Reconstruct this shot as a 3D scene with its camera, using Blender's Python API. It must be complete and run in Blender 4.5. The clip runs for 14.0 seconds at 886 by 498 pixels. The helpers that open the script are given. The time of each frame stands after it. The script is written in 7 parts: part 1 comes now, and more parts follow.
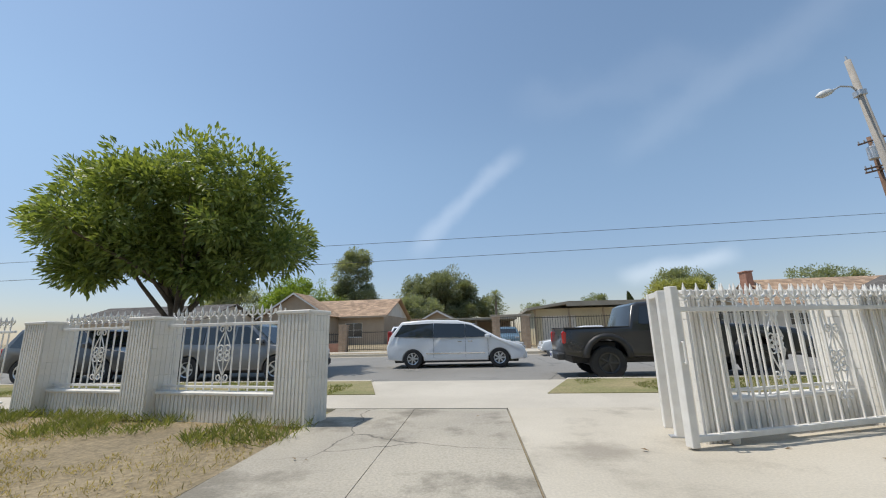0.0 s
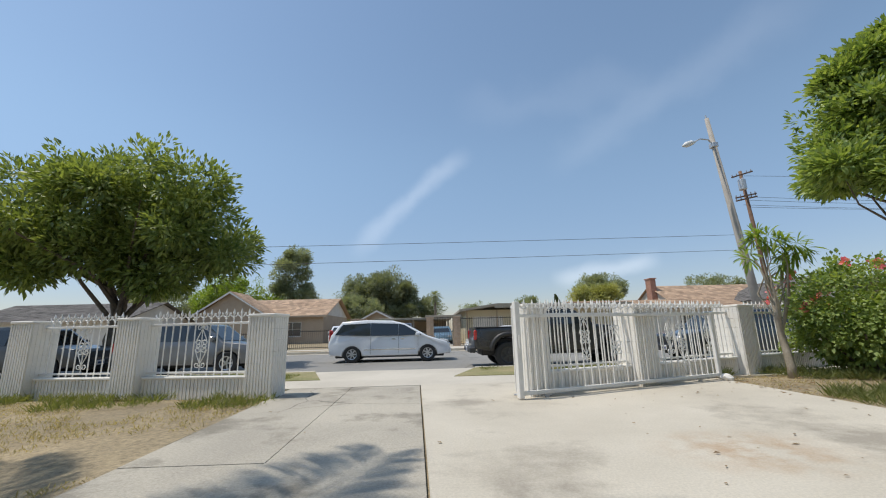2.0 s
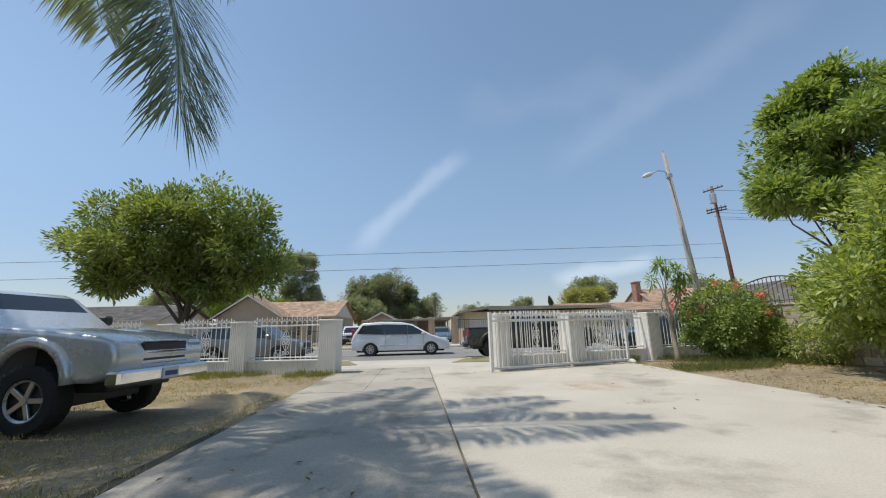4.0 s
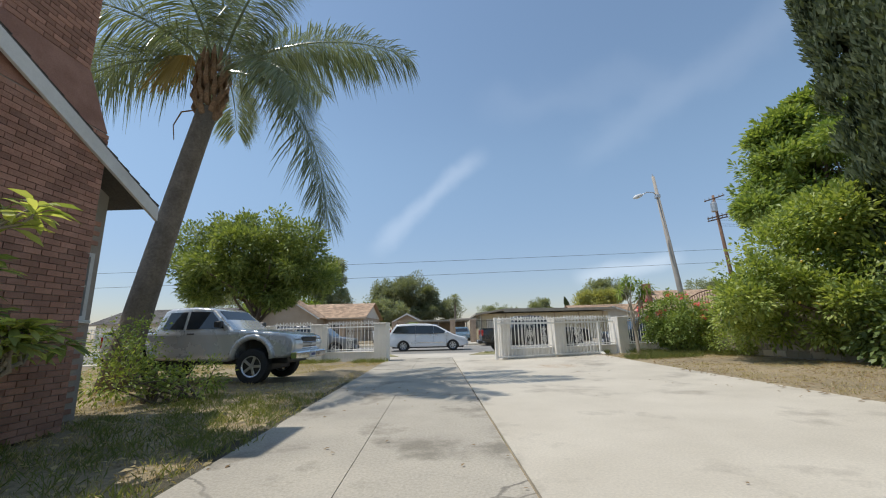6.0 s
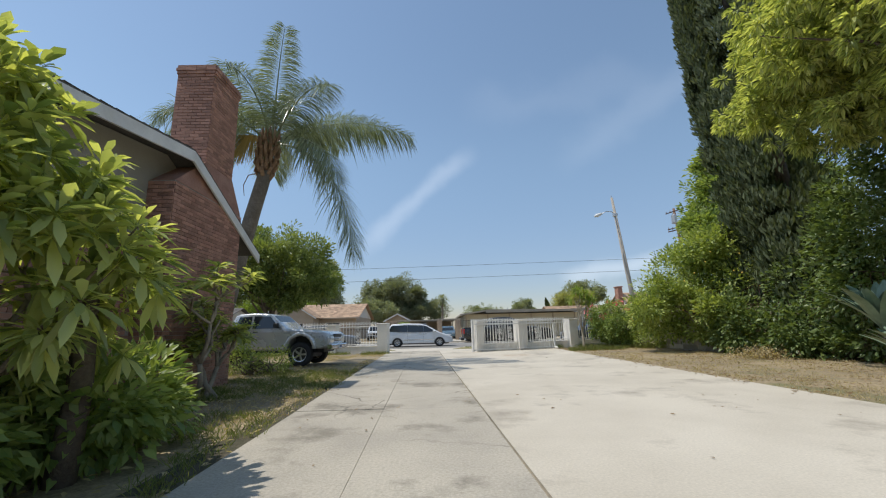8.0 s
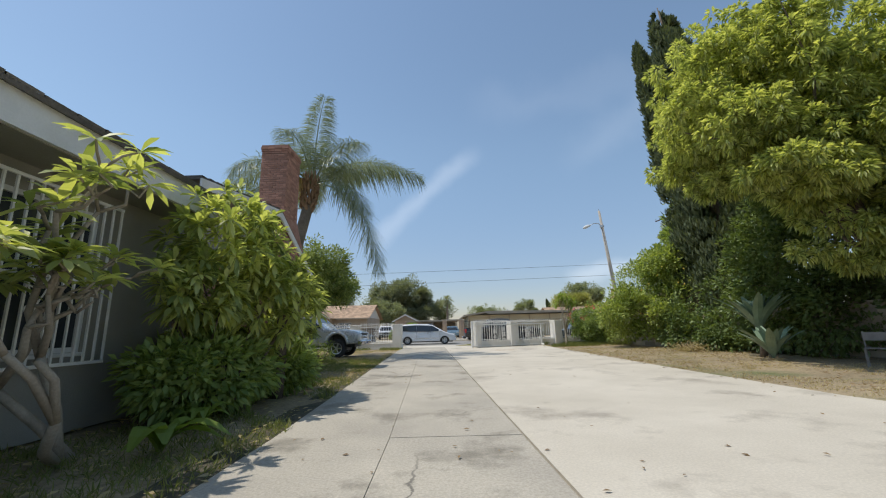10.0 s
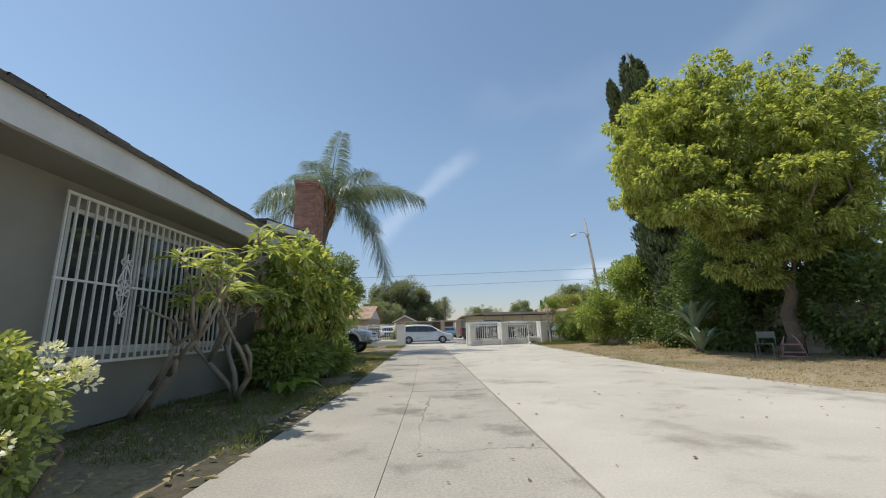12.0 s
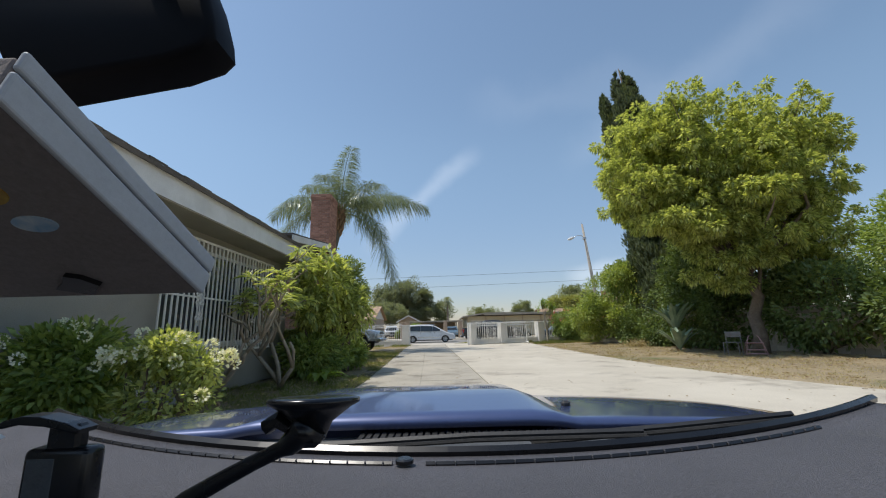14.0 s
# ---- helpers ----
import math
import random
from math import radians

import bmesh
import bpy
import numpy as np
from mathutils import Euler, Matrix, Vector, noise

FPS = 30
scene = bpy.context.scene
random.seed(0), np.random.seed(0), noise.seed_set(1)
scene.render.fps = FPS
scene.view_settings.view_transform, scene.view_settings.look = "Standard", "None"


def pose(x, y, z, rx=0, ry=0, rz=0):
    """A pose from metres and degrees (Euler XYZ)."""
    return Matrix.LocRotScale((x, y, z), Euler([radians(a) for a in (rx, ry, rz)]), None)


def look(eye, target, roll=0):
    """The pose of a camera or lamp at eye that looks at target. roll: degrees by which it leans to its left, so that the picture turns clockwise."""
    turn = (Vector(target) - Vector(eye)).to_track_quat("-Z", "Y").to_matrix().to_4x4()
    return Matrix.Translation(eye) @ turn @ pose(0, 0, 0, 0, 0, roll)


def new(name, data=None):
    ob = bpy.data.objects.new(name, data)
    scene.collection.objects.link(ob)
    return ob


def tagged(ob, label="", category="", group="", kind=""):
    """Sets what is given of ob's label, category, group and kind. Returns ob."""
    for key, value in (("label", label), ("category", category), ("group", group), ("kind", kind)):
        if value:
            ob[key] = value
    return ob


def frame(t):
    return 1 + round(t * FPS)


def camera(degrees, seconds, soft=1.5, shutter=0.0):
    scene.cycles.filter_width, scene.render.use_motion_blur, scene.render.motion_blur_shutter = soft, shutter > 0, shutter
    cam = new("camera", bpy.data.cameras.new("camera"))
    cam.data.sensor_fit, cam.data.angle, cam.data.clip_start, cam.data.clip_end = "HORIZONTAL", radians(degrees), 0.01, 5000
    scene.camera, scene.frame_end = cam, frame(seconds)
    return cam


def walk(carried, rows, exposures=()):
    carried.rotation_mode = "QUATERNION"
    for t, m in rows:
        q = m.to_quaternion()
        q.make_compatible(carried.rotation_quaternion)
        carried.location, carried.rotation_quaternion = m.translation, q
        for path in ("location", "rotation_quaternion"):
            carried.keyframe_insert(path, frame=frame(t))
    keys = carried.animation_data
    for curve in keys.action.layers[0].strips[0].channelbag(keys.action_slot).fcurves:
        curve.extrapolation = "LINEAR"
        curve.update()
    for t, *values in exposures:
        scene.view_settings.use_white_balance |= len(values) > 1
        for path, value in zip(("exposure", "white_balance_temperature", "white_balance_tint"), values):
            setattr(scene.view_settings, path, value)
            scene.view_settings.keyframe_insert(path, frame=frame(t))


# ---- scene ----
cam = camera(97.3, 14.0, soft=1.1)
PATH = [
    (0.0, pose(-0.213, 24.159, 1.149, 102.139, 1.405, 7.057)),
    (0.5, pose(-0.060, 23.766, 1.141, 102.048, 1.406, 4.874)),
    (1.0, pose(0.073, 23.285, 1.136, 101.990, 1.406, 2.802)),
    (1.5, pose(0.187, 22.657, 1.127, 101.961, 1.406, 0.635)),
    (2.0, pose(0.248, 21.881, 1.109, 101.873, 1.407, -1.433)),
    (2.5, pose(0.259, 20.993, 1.100, 101.856, 1.407, -3.006)),
    (3.0, pose(0.221, 20.023, 1.093, 101.815, 1.407, -3.214)),
    (5.5, pose(-0.052, 14.324, 1.115, 101.899, 1.407, 1.501)),
    (6.0, pose(-0.001, 13.266, 1.112, 101.884, 1.407, 1.342)),
    (6.5, pose(0.086, 12.151, 1.112, 101.874, 1.407, 0.273)),
    (7.0, pose(0.089, 11.097, 1.111, 101.808, 1.407, -0.119)),
    (7.5, pose(0.003, 10.005, 1.116, 101.758, 1.407, 0.055)),
    (8.0, pose(0.030, 8.833, 1.118, 101.668, 1.408, -0.482)),
    (10.5, pose(0.040, 3.912, 1.112, 101.642, 1.408, 0.342)),
    (11.0, pose(0.092, 3.032, 1.101, 101.606, 1.408, 0.201)),
    (11.5, pose(-0.020, 2.321, 1.101, 101.618, 1.408, -0.047)),
    (12.0, pose(0.012, 1.643, 1.114, 101.688, 1.408, -0.064)),
    (12.5, pose(0.026, 1.105, 1.126, 101.670, 1.408, -0.045)),
    (13.0, pose(-0.021, 0.588, 1.133, 101.662, 1.408, 0.057)),
    (13.5, pose(-0.045, 0.244, 1.136, 101.644, 1.408, 0.182)),
    (14.0, pose(-0.000, -0.000, 1.138, 101.630, 1.408, 0.290)),
]
walk(cam, PATH)

# world: clear hazy daylight with thin streaks of high cloud, sun high on the left
SUN_AWAY = Vector((-0.44, -0.03, 1.0)).normalized()
world = bpy.data.worlds.new("daylight")
scene.world = world
world.use_nodes = True
wn, wl = world.node_tree.nodes, world.node_tree.links
wn.clear()
w_out = wn.new("ShaderNodeOutputWorld")
w_bg = wn.new("ShaderNodeBackground")
w_sky = wn.new("ShaderNodeTexSky")
w_sky.sky_type = "NISHITA"
w_sky.sun_disc = False
w_sky.sun_elevation = math.asin(SUN_AWAY.z)
w_sky.sun_rotation = math.atan2(SUN_AWAY.x, SUN_AWAY.y)
w_sky.air_density = 1.15
w_sky.dust_density = 0.35
w_sky.ozone_density = 1.0
w_bg.inputs["Strength"].default_value = 0.15
wl.new(w_bg.outputs[0], w_out.inputs[0])


def sky_streak(colour_socket, a, b, width, amount, seed):
    """A thin streak of cirrus between two directions of the sky."""
    a, b = Vector(a).normalized(), Vector(b).normalized()
    n = a.cross(b).normalized()
    mid = (a + b).normalized()
    half = mid.dot(a)
    geo = wn.new("ShaderNodeTexCoord")
    nz = wn.new("ShaderNodeTexNoise")
    nz.inputs["Scale"].default_value = 9.0
    nz.inputs["Detail"].default_value = 5.0
    off = wn.new("ShaderNodeVectorMath")
    off.operation = "ADD"
    off.inputs[1].default_value = (seed, seed * 2.0, 0)
    wl.new(geo.outputs["Generated"], off.inputs[0])
    wl.new(off.outputs[0], nz.inputs["Vector"])
    d = wn.new("ShaderNodeVectorMath")
    d.operation = "DOT_PRODUCT"
    d.inputs[1].default_value = n
    wl.new(geo.outputs["Generated"], d.inputs[0])
    wob = wn.new("ShaderNodeMath")
    wob.operation = "MULTIPLY_ADD"
    wob.inputs[1].default_value = width * 1.6
    wob.inputs[2].default_value = -width * 0.8
    wl.new(nz.outputs["Fac"], wob.inputs[0])
    s = wn.new("ShaderNodeMath")
    s.operation = "ADD"
    wl.new(d.outputs["Value"], s.inputs[0])
    wl.new(wob.outputs[0], s.inputs[1])
    ab = wn.new("ShaderNodeMath")
    ab.operation = "ABSOLUTE"
    wl.new(s.outputs[0], ab.inputs[0])
    r1 = wn.new("ShaderNodeMapRange")
    r1.interpolation_type = "SMOOTHSTEP"
    for k, v in (("From Min", width), ("From Max", 0.0), ("To Min", 0.0), ("To Max", amount)):
        r1.inputs[k].default_value = v
    wl.new(ab.outputs[0], r1.inputs["Value"])
    e = wn.new("ShaderNodeVectorMath")
    e.operation = "DOT_PRODUCT"
    e.inputs[1].default_value = mid
    wl.new(geo.outputs["Generated"], e.inputs[0])
    r2 = wn.new("ShaderNodeMapRange")
    r2.interpolation_type = "SMOOTHSTEP"
    for k, v in (("From Min", half), ("From Max", half + (1 - half) * 0.75)):
        r2.inputs[k].default_value = v
    wl.new(e.outputs["Value"], r2.inputs["Value"])
    m = wn.new("ShaderNodeMath")
    m.operation = "MULTIPLY"
    wl.new(r1.outputs[0], m.inputs[0])
    wl.new(r2.outputs[0], m.inputs[1])
    mix = wn.new("ShaderNodeMix")
    mix.data_type = "RGBA"
    wl.new(m.outputs[0], mix.inputs[0])
    wl.new(colour_socket, mix.inputs[6])
    mix.inputs[7].default_value = (9.5, 9.8, 10.2, 1)
    return mix.outputs[2]


def toward(right, up, ahead=1.0):
    return (right, ahead, up)


w_tint = wn.new("ShaderNodeMix")
w_tint.data_type, w_tint.blend_type = "RGBA", "MULTIPLY"
w_tint.inputs[0].default_value = 1.0
wl.new(w_sky.outputs[0], w_tint.inputs[6])
# thin summer haze dulls the lowest part of the sky all round
w_dir = wn.new("ShaderNodeTexCoord")
w_sep = wn.new("ShaderNodeSeparateXYZ")
wl.new(w_dir.outputs["Generated"], w_sep.inputs[0])
w_low = wn.new("ShaderNodeMapRange")
w_low.interpolation_type = "SMOOTHSTEP"
w_low.inputs["From Min"].default_value, w_low.inputs["From Max"].default_value = 0.0, 0.46
wl.new(w_sep.outputs["Z"], w_low.inputs["Value"])
w_haze = wn.new("ShaderNodeMix")
w_haze.data_type = "RGBA"
wl.new(w_low.outputs[0], w_haze.inputs[0])
w_haze.inputs[6].default_value = (0.57, 0.575, 0.68, 1)
w_haze.inputs[7].default_value = (0.985, 0.985, 0.93, 1)
wl.new(w_haze.outputs[2], w_tint.inputs[7])
sky = w_tint.outputs[2]
sky = sky_streak(sky, toward(-0.22, 0.19), toward(0.12, 0.50), 0.035, 0.11, 0.3)
sky = sky_streak(sky, toward(0.30, 0.42), toward(1.35, 1.10), 0.06, 0.04, 1.7)
sky = sky_streak(sky, toward(0.05, 0.60), toward(0.75, 0.72), 0.07, 0.025, 2.9)
sky = sky_streak(sky, toward(0.30, 0.12), toward(0.62, 0.17), 0.030, 0.17, 4.1)
wl.new(sky, w_bg.inputs["Color"])

sun = new("sun", bpy.data.lights.new("sun", "SUN"))
sun.data.energy = 3.35
sun.data.angle = radians(0.53)
sun.data.color = (1.0, 0.95, 0.87)
sun.matrix_world = look((0, 0, 60), Vector((0, 0, 60)) - SUN_AWAY)
scene.view_settings.exposure = 0.05

# ---- materials ----
def nodes_of(name):
    m = bpy.data.materials.new(name)
    m.use_nodes = True
    return m, m.node_tree.nodes, m.node_tree.links, m.node_tree.nodes["Principled BSDF"]


def mat(name, c1, c2=None, scale=3.0, rough=0.6, metal=0.0, bump=0.15, fine=40.0, spots=None, spot_scale=1.2, spot_at=0.6,
        per="none", coat=0.0, spec=0.5, world_space=False, detail=6.0, grain=0.25, cracks=None, stain=None):
    """A surface with two tones in broad patches, a fine grain with relief, stains, and differences from piece to piece."""
    m, n, l, p = nodes_of(name)
    c2 = c2 or tuple(min(1, x * 0.8) for x in c1)
    if world_space:
        co = n.new("ShaderNodeNewGeometry").outputs["Position"]
    else:
        co = n.new("ShaderNodeTexCoord").outputs["Object"]

    def noise_tex(s, d, rg=0.6):
        t = n.new("ShaderNodeTexNoise")
        t.inputs["Scale"].default_value, t.inputs["Detail"].default_value, t.inputs["Roughness"].default_value = s, d, rg
        l.new(co, t.inputs["Vector"])
        return t.outputs["Fac"]

    def mix(fac, a, b, how="MIX"):
        x = n.new("ShaderNodeMix")
        x.data_type, x.blend_type = "RGBA", how
        for sock, v in ((x.inputs[0], fac), (x.inputs[6], a), (x.inputs[7], b)):
            if isinstance(v, bpy.types.NodeSocket):
                l.new(v, sock)
            else:
                sock.default_value = v if isinstance(v, (int, float)) else (*v, 1)
        return x.outputs[2]

    def ramp(fac, a, b):
        r = n.new("ShaderNodeMapRange")
        r.inputs["From Min"].default_value, r.inputs["From Max"].default_value = a, b
        l.new(fac, r.inputs["Value"])
        return r.outputs[0]

    broad = noise_tex(scale, detail)
    small = noise_tex(fine, 4.0, 0.7)
    col = mix(ramp(broad, 0.35, 0.65), c1, c2)
    if spots:
        col = mix(ramp(noise_tex(spot_scale, 8.0, 0.65), spot_at, spot_at + 0.12), col, spots)
    if cracks:
        vo = n.new("ShaderNodeTexVoronoi")
        vo.feature = "DISTANCE_TO_EDGE"
        vo.inputs["Scale"].default_value = cracks[0]
        wob = n.new("ShaderNodeVectorMath")
        wob.operation = "MULTIPLY_ADD"
        nt = n.new("ShaderNodeTexNoise")
        nt.inputs["Scale"].default_value = 1.7
        nt.inputs["Detail"].default_value = 6.0
        l.new(co, nt.inputs["Vector"])
        l.new(nt.outputs["Color"], wob.inputs[0])
        wob.inputs[1].default_value = (0.4, 0.4, 0.4)
        l.new(co, wob.inputs[2])
        l.new(wob.outputs[0], vo.inputs["Vector"])
        line = ramp(vo.outputs["Distance"], cracks[1], cracks[1] * 0.3)
        gate = n.new("ShaderNodeMath")
        gate.operation = "MULTIPLY"
        l.new(line, gate.inputs[0])
        l.new(ramp(noise_tex(0.23, 2.0), 0.47, 0.60), gate.inputs[1])
        col = mix(gate.outputs[0], col, tuple(x * 0.45 for x in c2))
    if stain:
        (sx, sy), (rx, ry), tone = stain
        sh = n.new("ShaderNodeVectorMath")
        sh.operation = "SUBTRACT"
        sh.inputs[1].default_value = (sx, sy, 0)
        l.new(co, sh.inputs[0])
        sc = n.new("ShaderNodeVectorMath")
        sc.operation = "MULTIPLY"
        sc.inputs[1].default_value = (1 / rx, 1 / ry, 0)
        l.new(sh.outputs[0], sc.inputs[0])
        ln = n.new("ShaderNodeVectorMath")
        ln.operation = "LENGTH"
        l.new(sc.outputs[0], ln.inputs[0])
        both = n.new("ShaderNodeMath")
        both.operation = "MULTIPLY"
        l.new(ramp(ln.outputs["Value"], 1.0, 0.2), both.inputs[0])
        l.new(ramp(noise_tex(3.0, 6.0), 0.40, 0.75), both.inputs[1])
        both.use_clamp = True
        col = mix(both.outputs[0], col, tone)
    g = ramp(small, 0.25, 0.75)
    lo = n.new("ShaderNodeMapRange")
    lo.inputs["To Min"].default_value, lo.inputs["To Max"].default_value = 1 - grain, 1 + grain
    l.new(g, lo.inputs["Value"])
    v = n.new("ShaderNodeVectorMath")
    v.operation = "SCALE"
    l.new(col, v.inputs[0])
    l.new(lo.outputs[0], v.inputs["Scale"])
    col = v.outputs[0]
    if per != "none":
        rnd = n.new("ShaderNodeObjectInfo").outputs["Random"] if per == "object" else n.new("ShaderNodeNewGeometry").outputs["Random Per Island"]
        rr = n.new("ShaderNodeMapRange")
        rr.inputs["To Min"].default_value, rr.inputs["To Max"].default_value = 0.72, 1.25
        l.new(rnd, rr.inputs["Value"])
        w = n.new("ShaderNodeVectorMath")
        w.operation = "SCALE"
        l.new(col, w.inputs[0])
        l.new(rr.outputs[0], w.inputs["Scale"])
        col = w.outputs[0]
    l.new(col, p.inputs["Base Color"])
    p.inputs["Metallic"].default_value = metal
    ro = n.new("ShaderNodeMapRange")
    ro.inputs["To Min"].default_value, ro.inputs["To Max"].default_value = max(0.02, rough - 0.1), min(1, rough + 0.1)
    l.new(broad, ro.inputs["Value"])
    l.new(ro.outputs[0], p.inputs["Roughness"])
    p.inputs["Coat Weight"].default_value = coat
    p.inputs["Coat Roughness"].default_value = 0.05
    p.inputs["Specular IOR Level"].default_value = spec
    if bump:
        b = n.new("ShaderNodeBump")
        b.inputs["Strength"].default_value = bump
        b.inputs["Distance"].default_value = 0.02
        l.new(small, b.inputs["Height"])
        l.new(b.outputs[0], p.inputs["Normal"])
    return m


def leaf_mat(name, c1, c2, back=0.45, rough=0.45):
    """Leaves: two greens from leaf to leaf, some light through them."""
    m, n, l, p = nodes_of(name)
    rnd = n.new("ShaderNodeNewGeometry").outputs["Random Per Island"]
    mx = n.new("ShaderNodeMix")
    mx.data_type = "RGBA"
    l.new(rnd, mx.inputs[0])
    mx.inputs[6].default_value, mx.inputs[7].default_value = (*c1, 1), (*c2, 1)
    l.new(mx.outputs[2], p.inputs["Base Color"])
    p.inputs["Roughness"].default_value = rough
    p.inputs["Specular IOR Level"].default_value = 0.4
    tr = n.new("ShaderNodeBsdfTranslucent")
    warm = n.new("ShaderNodeMix")
    warm.data_type, warm.blend_type = "RGBA", "MULTIPLY"
    warm.inputs[0].default_value = 1.0
    l.new(mx.outputs[2], warm.inputs[6])
    warm.inputs[7].default_value = (1.65, 1.6, 0.65, 1)
    l.new(warm.outputs[2], tr.inputs["Color"])
    sh = n.new("ShaderNodeMixShader")
    sh.inputs[0].default_value = back
    l.new(p.outputs[0], sh.inputs[1])
    l.new(tr.outputs[0], sh.inputs[2])
    l.new(sh.outputs[0], n["Material Output"].inputs["Surface"])
    return m


def glass_mat(name, tint=(0.02, 0.025, 0.03), rough=0.03):
    m, n, l, p = nodes_of(name)
    p.inputs["Base Color"].default_value = (*tint, 1)
    p.inputs["Roughness"].default_value = rough
    p.inputs["Specular IOR Level"].default_value = 0.8
    return m


M = {}
M["dry_grass"] = mat("dry_grass_ground", (0.37, 0.29, 0.175), (0.24, 0.19, 0.115), 0.35, 0.95, bump=0.8, fine=18, spots=(0.12, 0.14, 0.045), spot_scale=0.22, spot_at=0.55, world_space=True, grain=0.5)
M["parkway"] = mat("parkway_grass", (0.20, 0.20, 0.075), (0.34, 0.28, 0.15), 0.8, 0.95, bump=0.8, fine=22, world_space=True, grain=0.45)
M["concrete"] = mat("concrete", (0.575, 0.52, 0.425), (0.485, 0.435, 0.35), 0.5, 0.85, bump=0.25, fine=45, spots=(0.34, 0.30, 0.24), spot_scale=0.55, spot_at=0.54, world_space=True, grain=0.16, stain=((3.1, 25.6), (1.0, 0.8), (0.36, 0.20, 0.08)))
M["old_concrete"] = mat("old_concrete", (0.46, 0.415, 0.335), (0.37, 0.335, 0.275), 0.7, 0.9, bump=0.35, fine=40, spots=(0.24, 0.215, 0.17), spot_scale=0.9, spot_at=0.53, world_space=True, grain=0.25, cracks=(0.30, 0.004))
M["joint"] = mat("soil_joint", (0.11, 0.09, 0.06), (0.06, 0.06, 0.03), 4, 0.95, bump=0.5, fine=60, grain=0.5)
M["sidewalk"] = mat("sidewalk_concrete", (0.56, 0.51, 0.425), (0.48, 0.435, 0.36), 0.6, 0.9, bump=0.2, fine=40, world_space=True, grain=0.15)
M["asphalt"] = mat("sunlit_asphalt", (0.275, 0.262, 0.238), (0.225, 0.215, 0.196), 0.25, 0.9, bump=0.4, fine=70, spots=(0.10, 0.10, 0.095), spot_scale=0.35, spot_at=0.60, world_space=True, grain=0.3, cracks=(0.18, 0.005))
M["white_paint"] = mat("white_masonry_paint", (0.84, 0.805, 0.735), (0.74, 0.705, 0.64), 1.5, 0.75, bump=0.15, fine=50, spots=(0.50, 0.47, 0.41), spot_scale=2.2, spot_at=0.68, grain=0.06)
M["white_iron"] = mat("white_painted_iron", (0.84, 0.815, 0.765), (0.74, 0.715, 0.665), 5, 0.45, bump=0.1, fine=80, spots=(0.38, 0.24, 0.14), spot_scale=8, spot_at=0.74, grain=0.05)
M["stucco"] = mat("beige_stucco", (0.50, 0.43, 0.33), (0.42, 0.36, 0.28), 0.8, 0.9, bump=0.5, fine=70, grain=0.1)
M["house_wall"] = mat("grey_green_stucco", (0.34, 0.32, 0.27), (0.28, 0.265, 0.22), 0.8, 0.9, bump=0.5, fine=70, grain=0.1)
M["tan_wall"] = mat("tan_siding", (0.46, 0.37, 0.28), (0.40, 0.32, 0.24), 0.8, 0.9, bump=0.3, fine=30, grain=0.1)
M["yellow_wall"] = mat("cream_stucco", (0.62, 0.54, 0.38), (0.54, 0.47, 0.33), 0.7, 0.9, bump=0.3, fine=40, grain=0.1)
M["white_wall"] = mat("pale_stucco", (0.72, 0.68, 0.62), (0.62, 0.58, 0.52), 0.8, 0.9, bump=0.3, fine=40, grain=0.08)
M["trim"] = mat("white_trim", (0.74, 0.73, 0.70), (0.62, 0.61, 0.58), 2, 0.6, bump=0.1, fine=40, grain=0.06)
M["shingle_tan"] = mat("tan_roof_shingle", (0.47, 0.325, 0.215), (0.40, 0.275, 0.185), 0.6, 0.95, bump=0.6, fine=25, grain=0.3, per="island")
M["shingle_grey"] = mat("grey_brown_shingle", (0.16, 0.145, 0.13), (0.11, 0.10, 0.09), 1.0, 0.95, bump=0.6, fine=30, grain=0.3, per="island")
M["roof_flat"] = mat("gravel_roof", (0.40, 0.355, 0.29), (0.31, 0.275, 0.22), 1.0, 0.95, bump=0.6, fine=30, grain=0.3)
M["brick"] = mat("red_brick", (0.43, 0.235, 0.17), (0.33, 0.17, 0.12), 3.0, 0.9, bump=0.5, fine=60, per="object", grain=0.2)
M["brick_joined"] = mat("red_brick_wall", (0.43, 0.235, 0.17), (0.33, 0.17, 0.12), 3.0, 0.9, bump=0.5, fine=60, per="island", grain=0.2)
M["mortar"] = mat("mortar", (0.40, 0.35, 0.30), (0.32, 0.28, 0.24), 3.0, 0.95, bump=0.4, fine=70, grain=0.15)
M["tan_brick"] = mat("tan_brick", (0.45, 0.34, 0.25), (0.35, 0.25, 0.175), 4.0, 0.9, bump=0.5, fine=50, per="island", grain=0.25)
M["block"] = mat("tan_block_wall", (0.50, 0.43, 0.33), (0.42, 0.36, 0.27), 0.8, 0.95, bump=0.4, fine=50, per="object", grain=0.12)
M["black_iron"] = mat("black_iron", (0.03, 0.03, 0.03), (0.045, 0.04, 0.035), 5, 0.5, bump=0.1, grain=0.1)
M["brown_iron"] = mat("rusty_brown_iron", (0.09, 0.055, 0.04), (0.14, 0.08, 0.05), 6, 0.7, bump=0.2, grain=0.2)
M["bark"] = mat("grey_bark", (0.20, 0.155, 0.11), (0.13, 0.10, 0.075), 4, 0.95, bump=0.9, fine=25, grain=0.35)
M["palm_trunk"] = mat("palm_trunk", (0.26, 0.22, 0.175), (0.17, 0.14, 0.11), 3, 0.95, bump=0.8, fine=20, grain=0.3)
M["palm_boot"] = mat("palm_boots", (0.34, 0.22, 0.13), (0.20, 0.12, 0.07), 5, 0.9, bump=0.8, fine=25, grain=0.35)
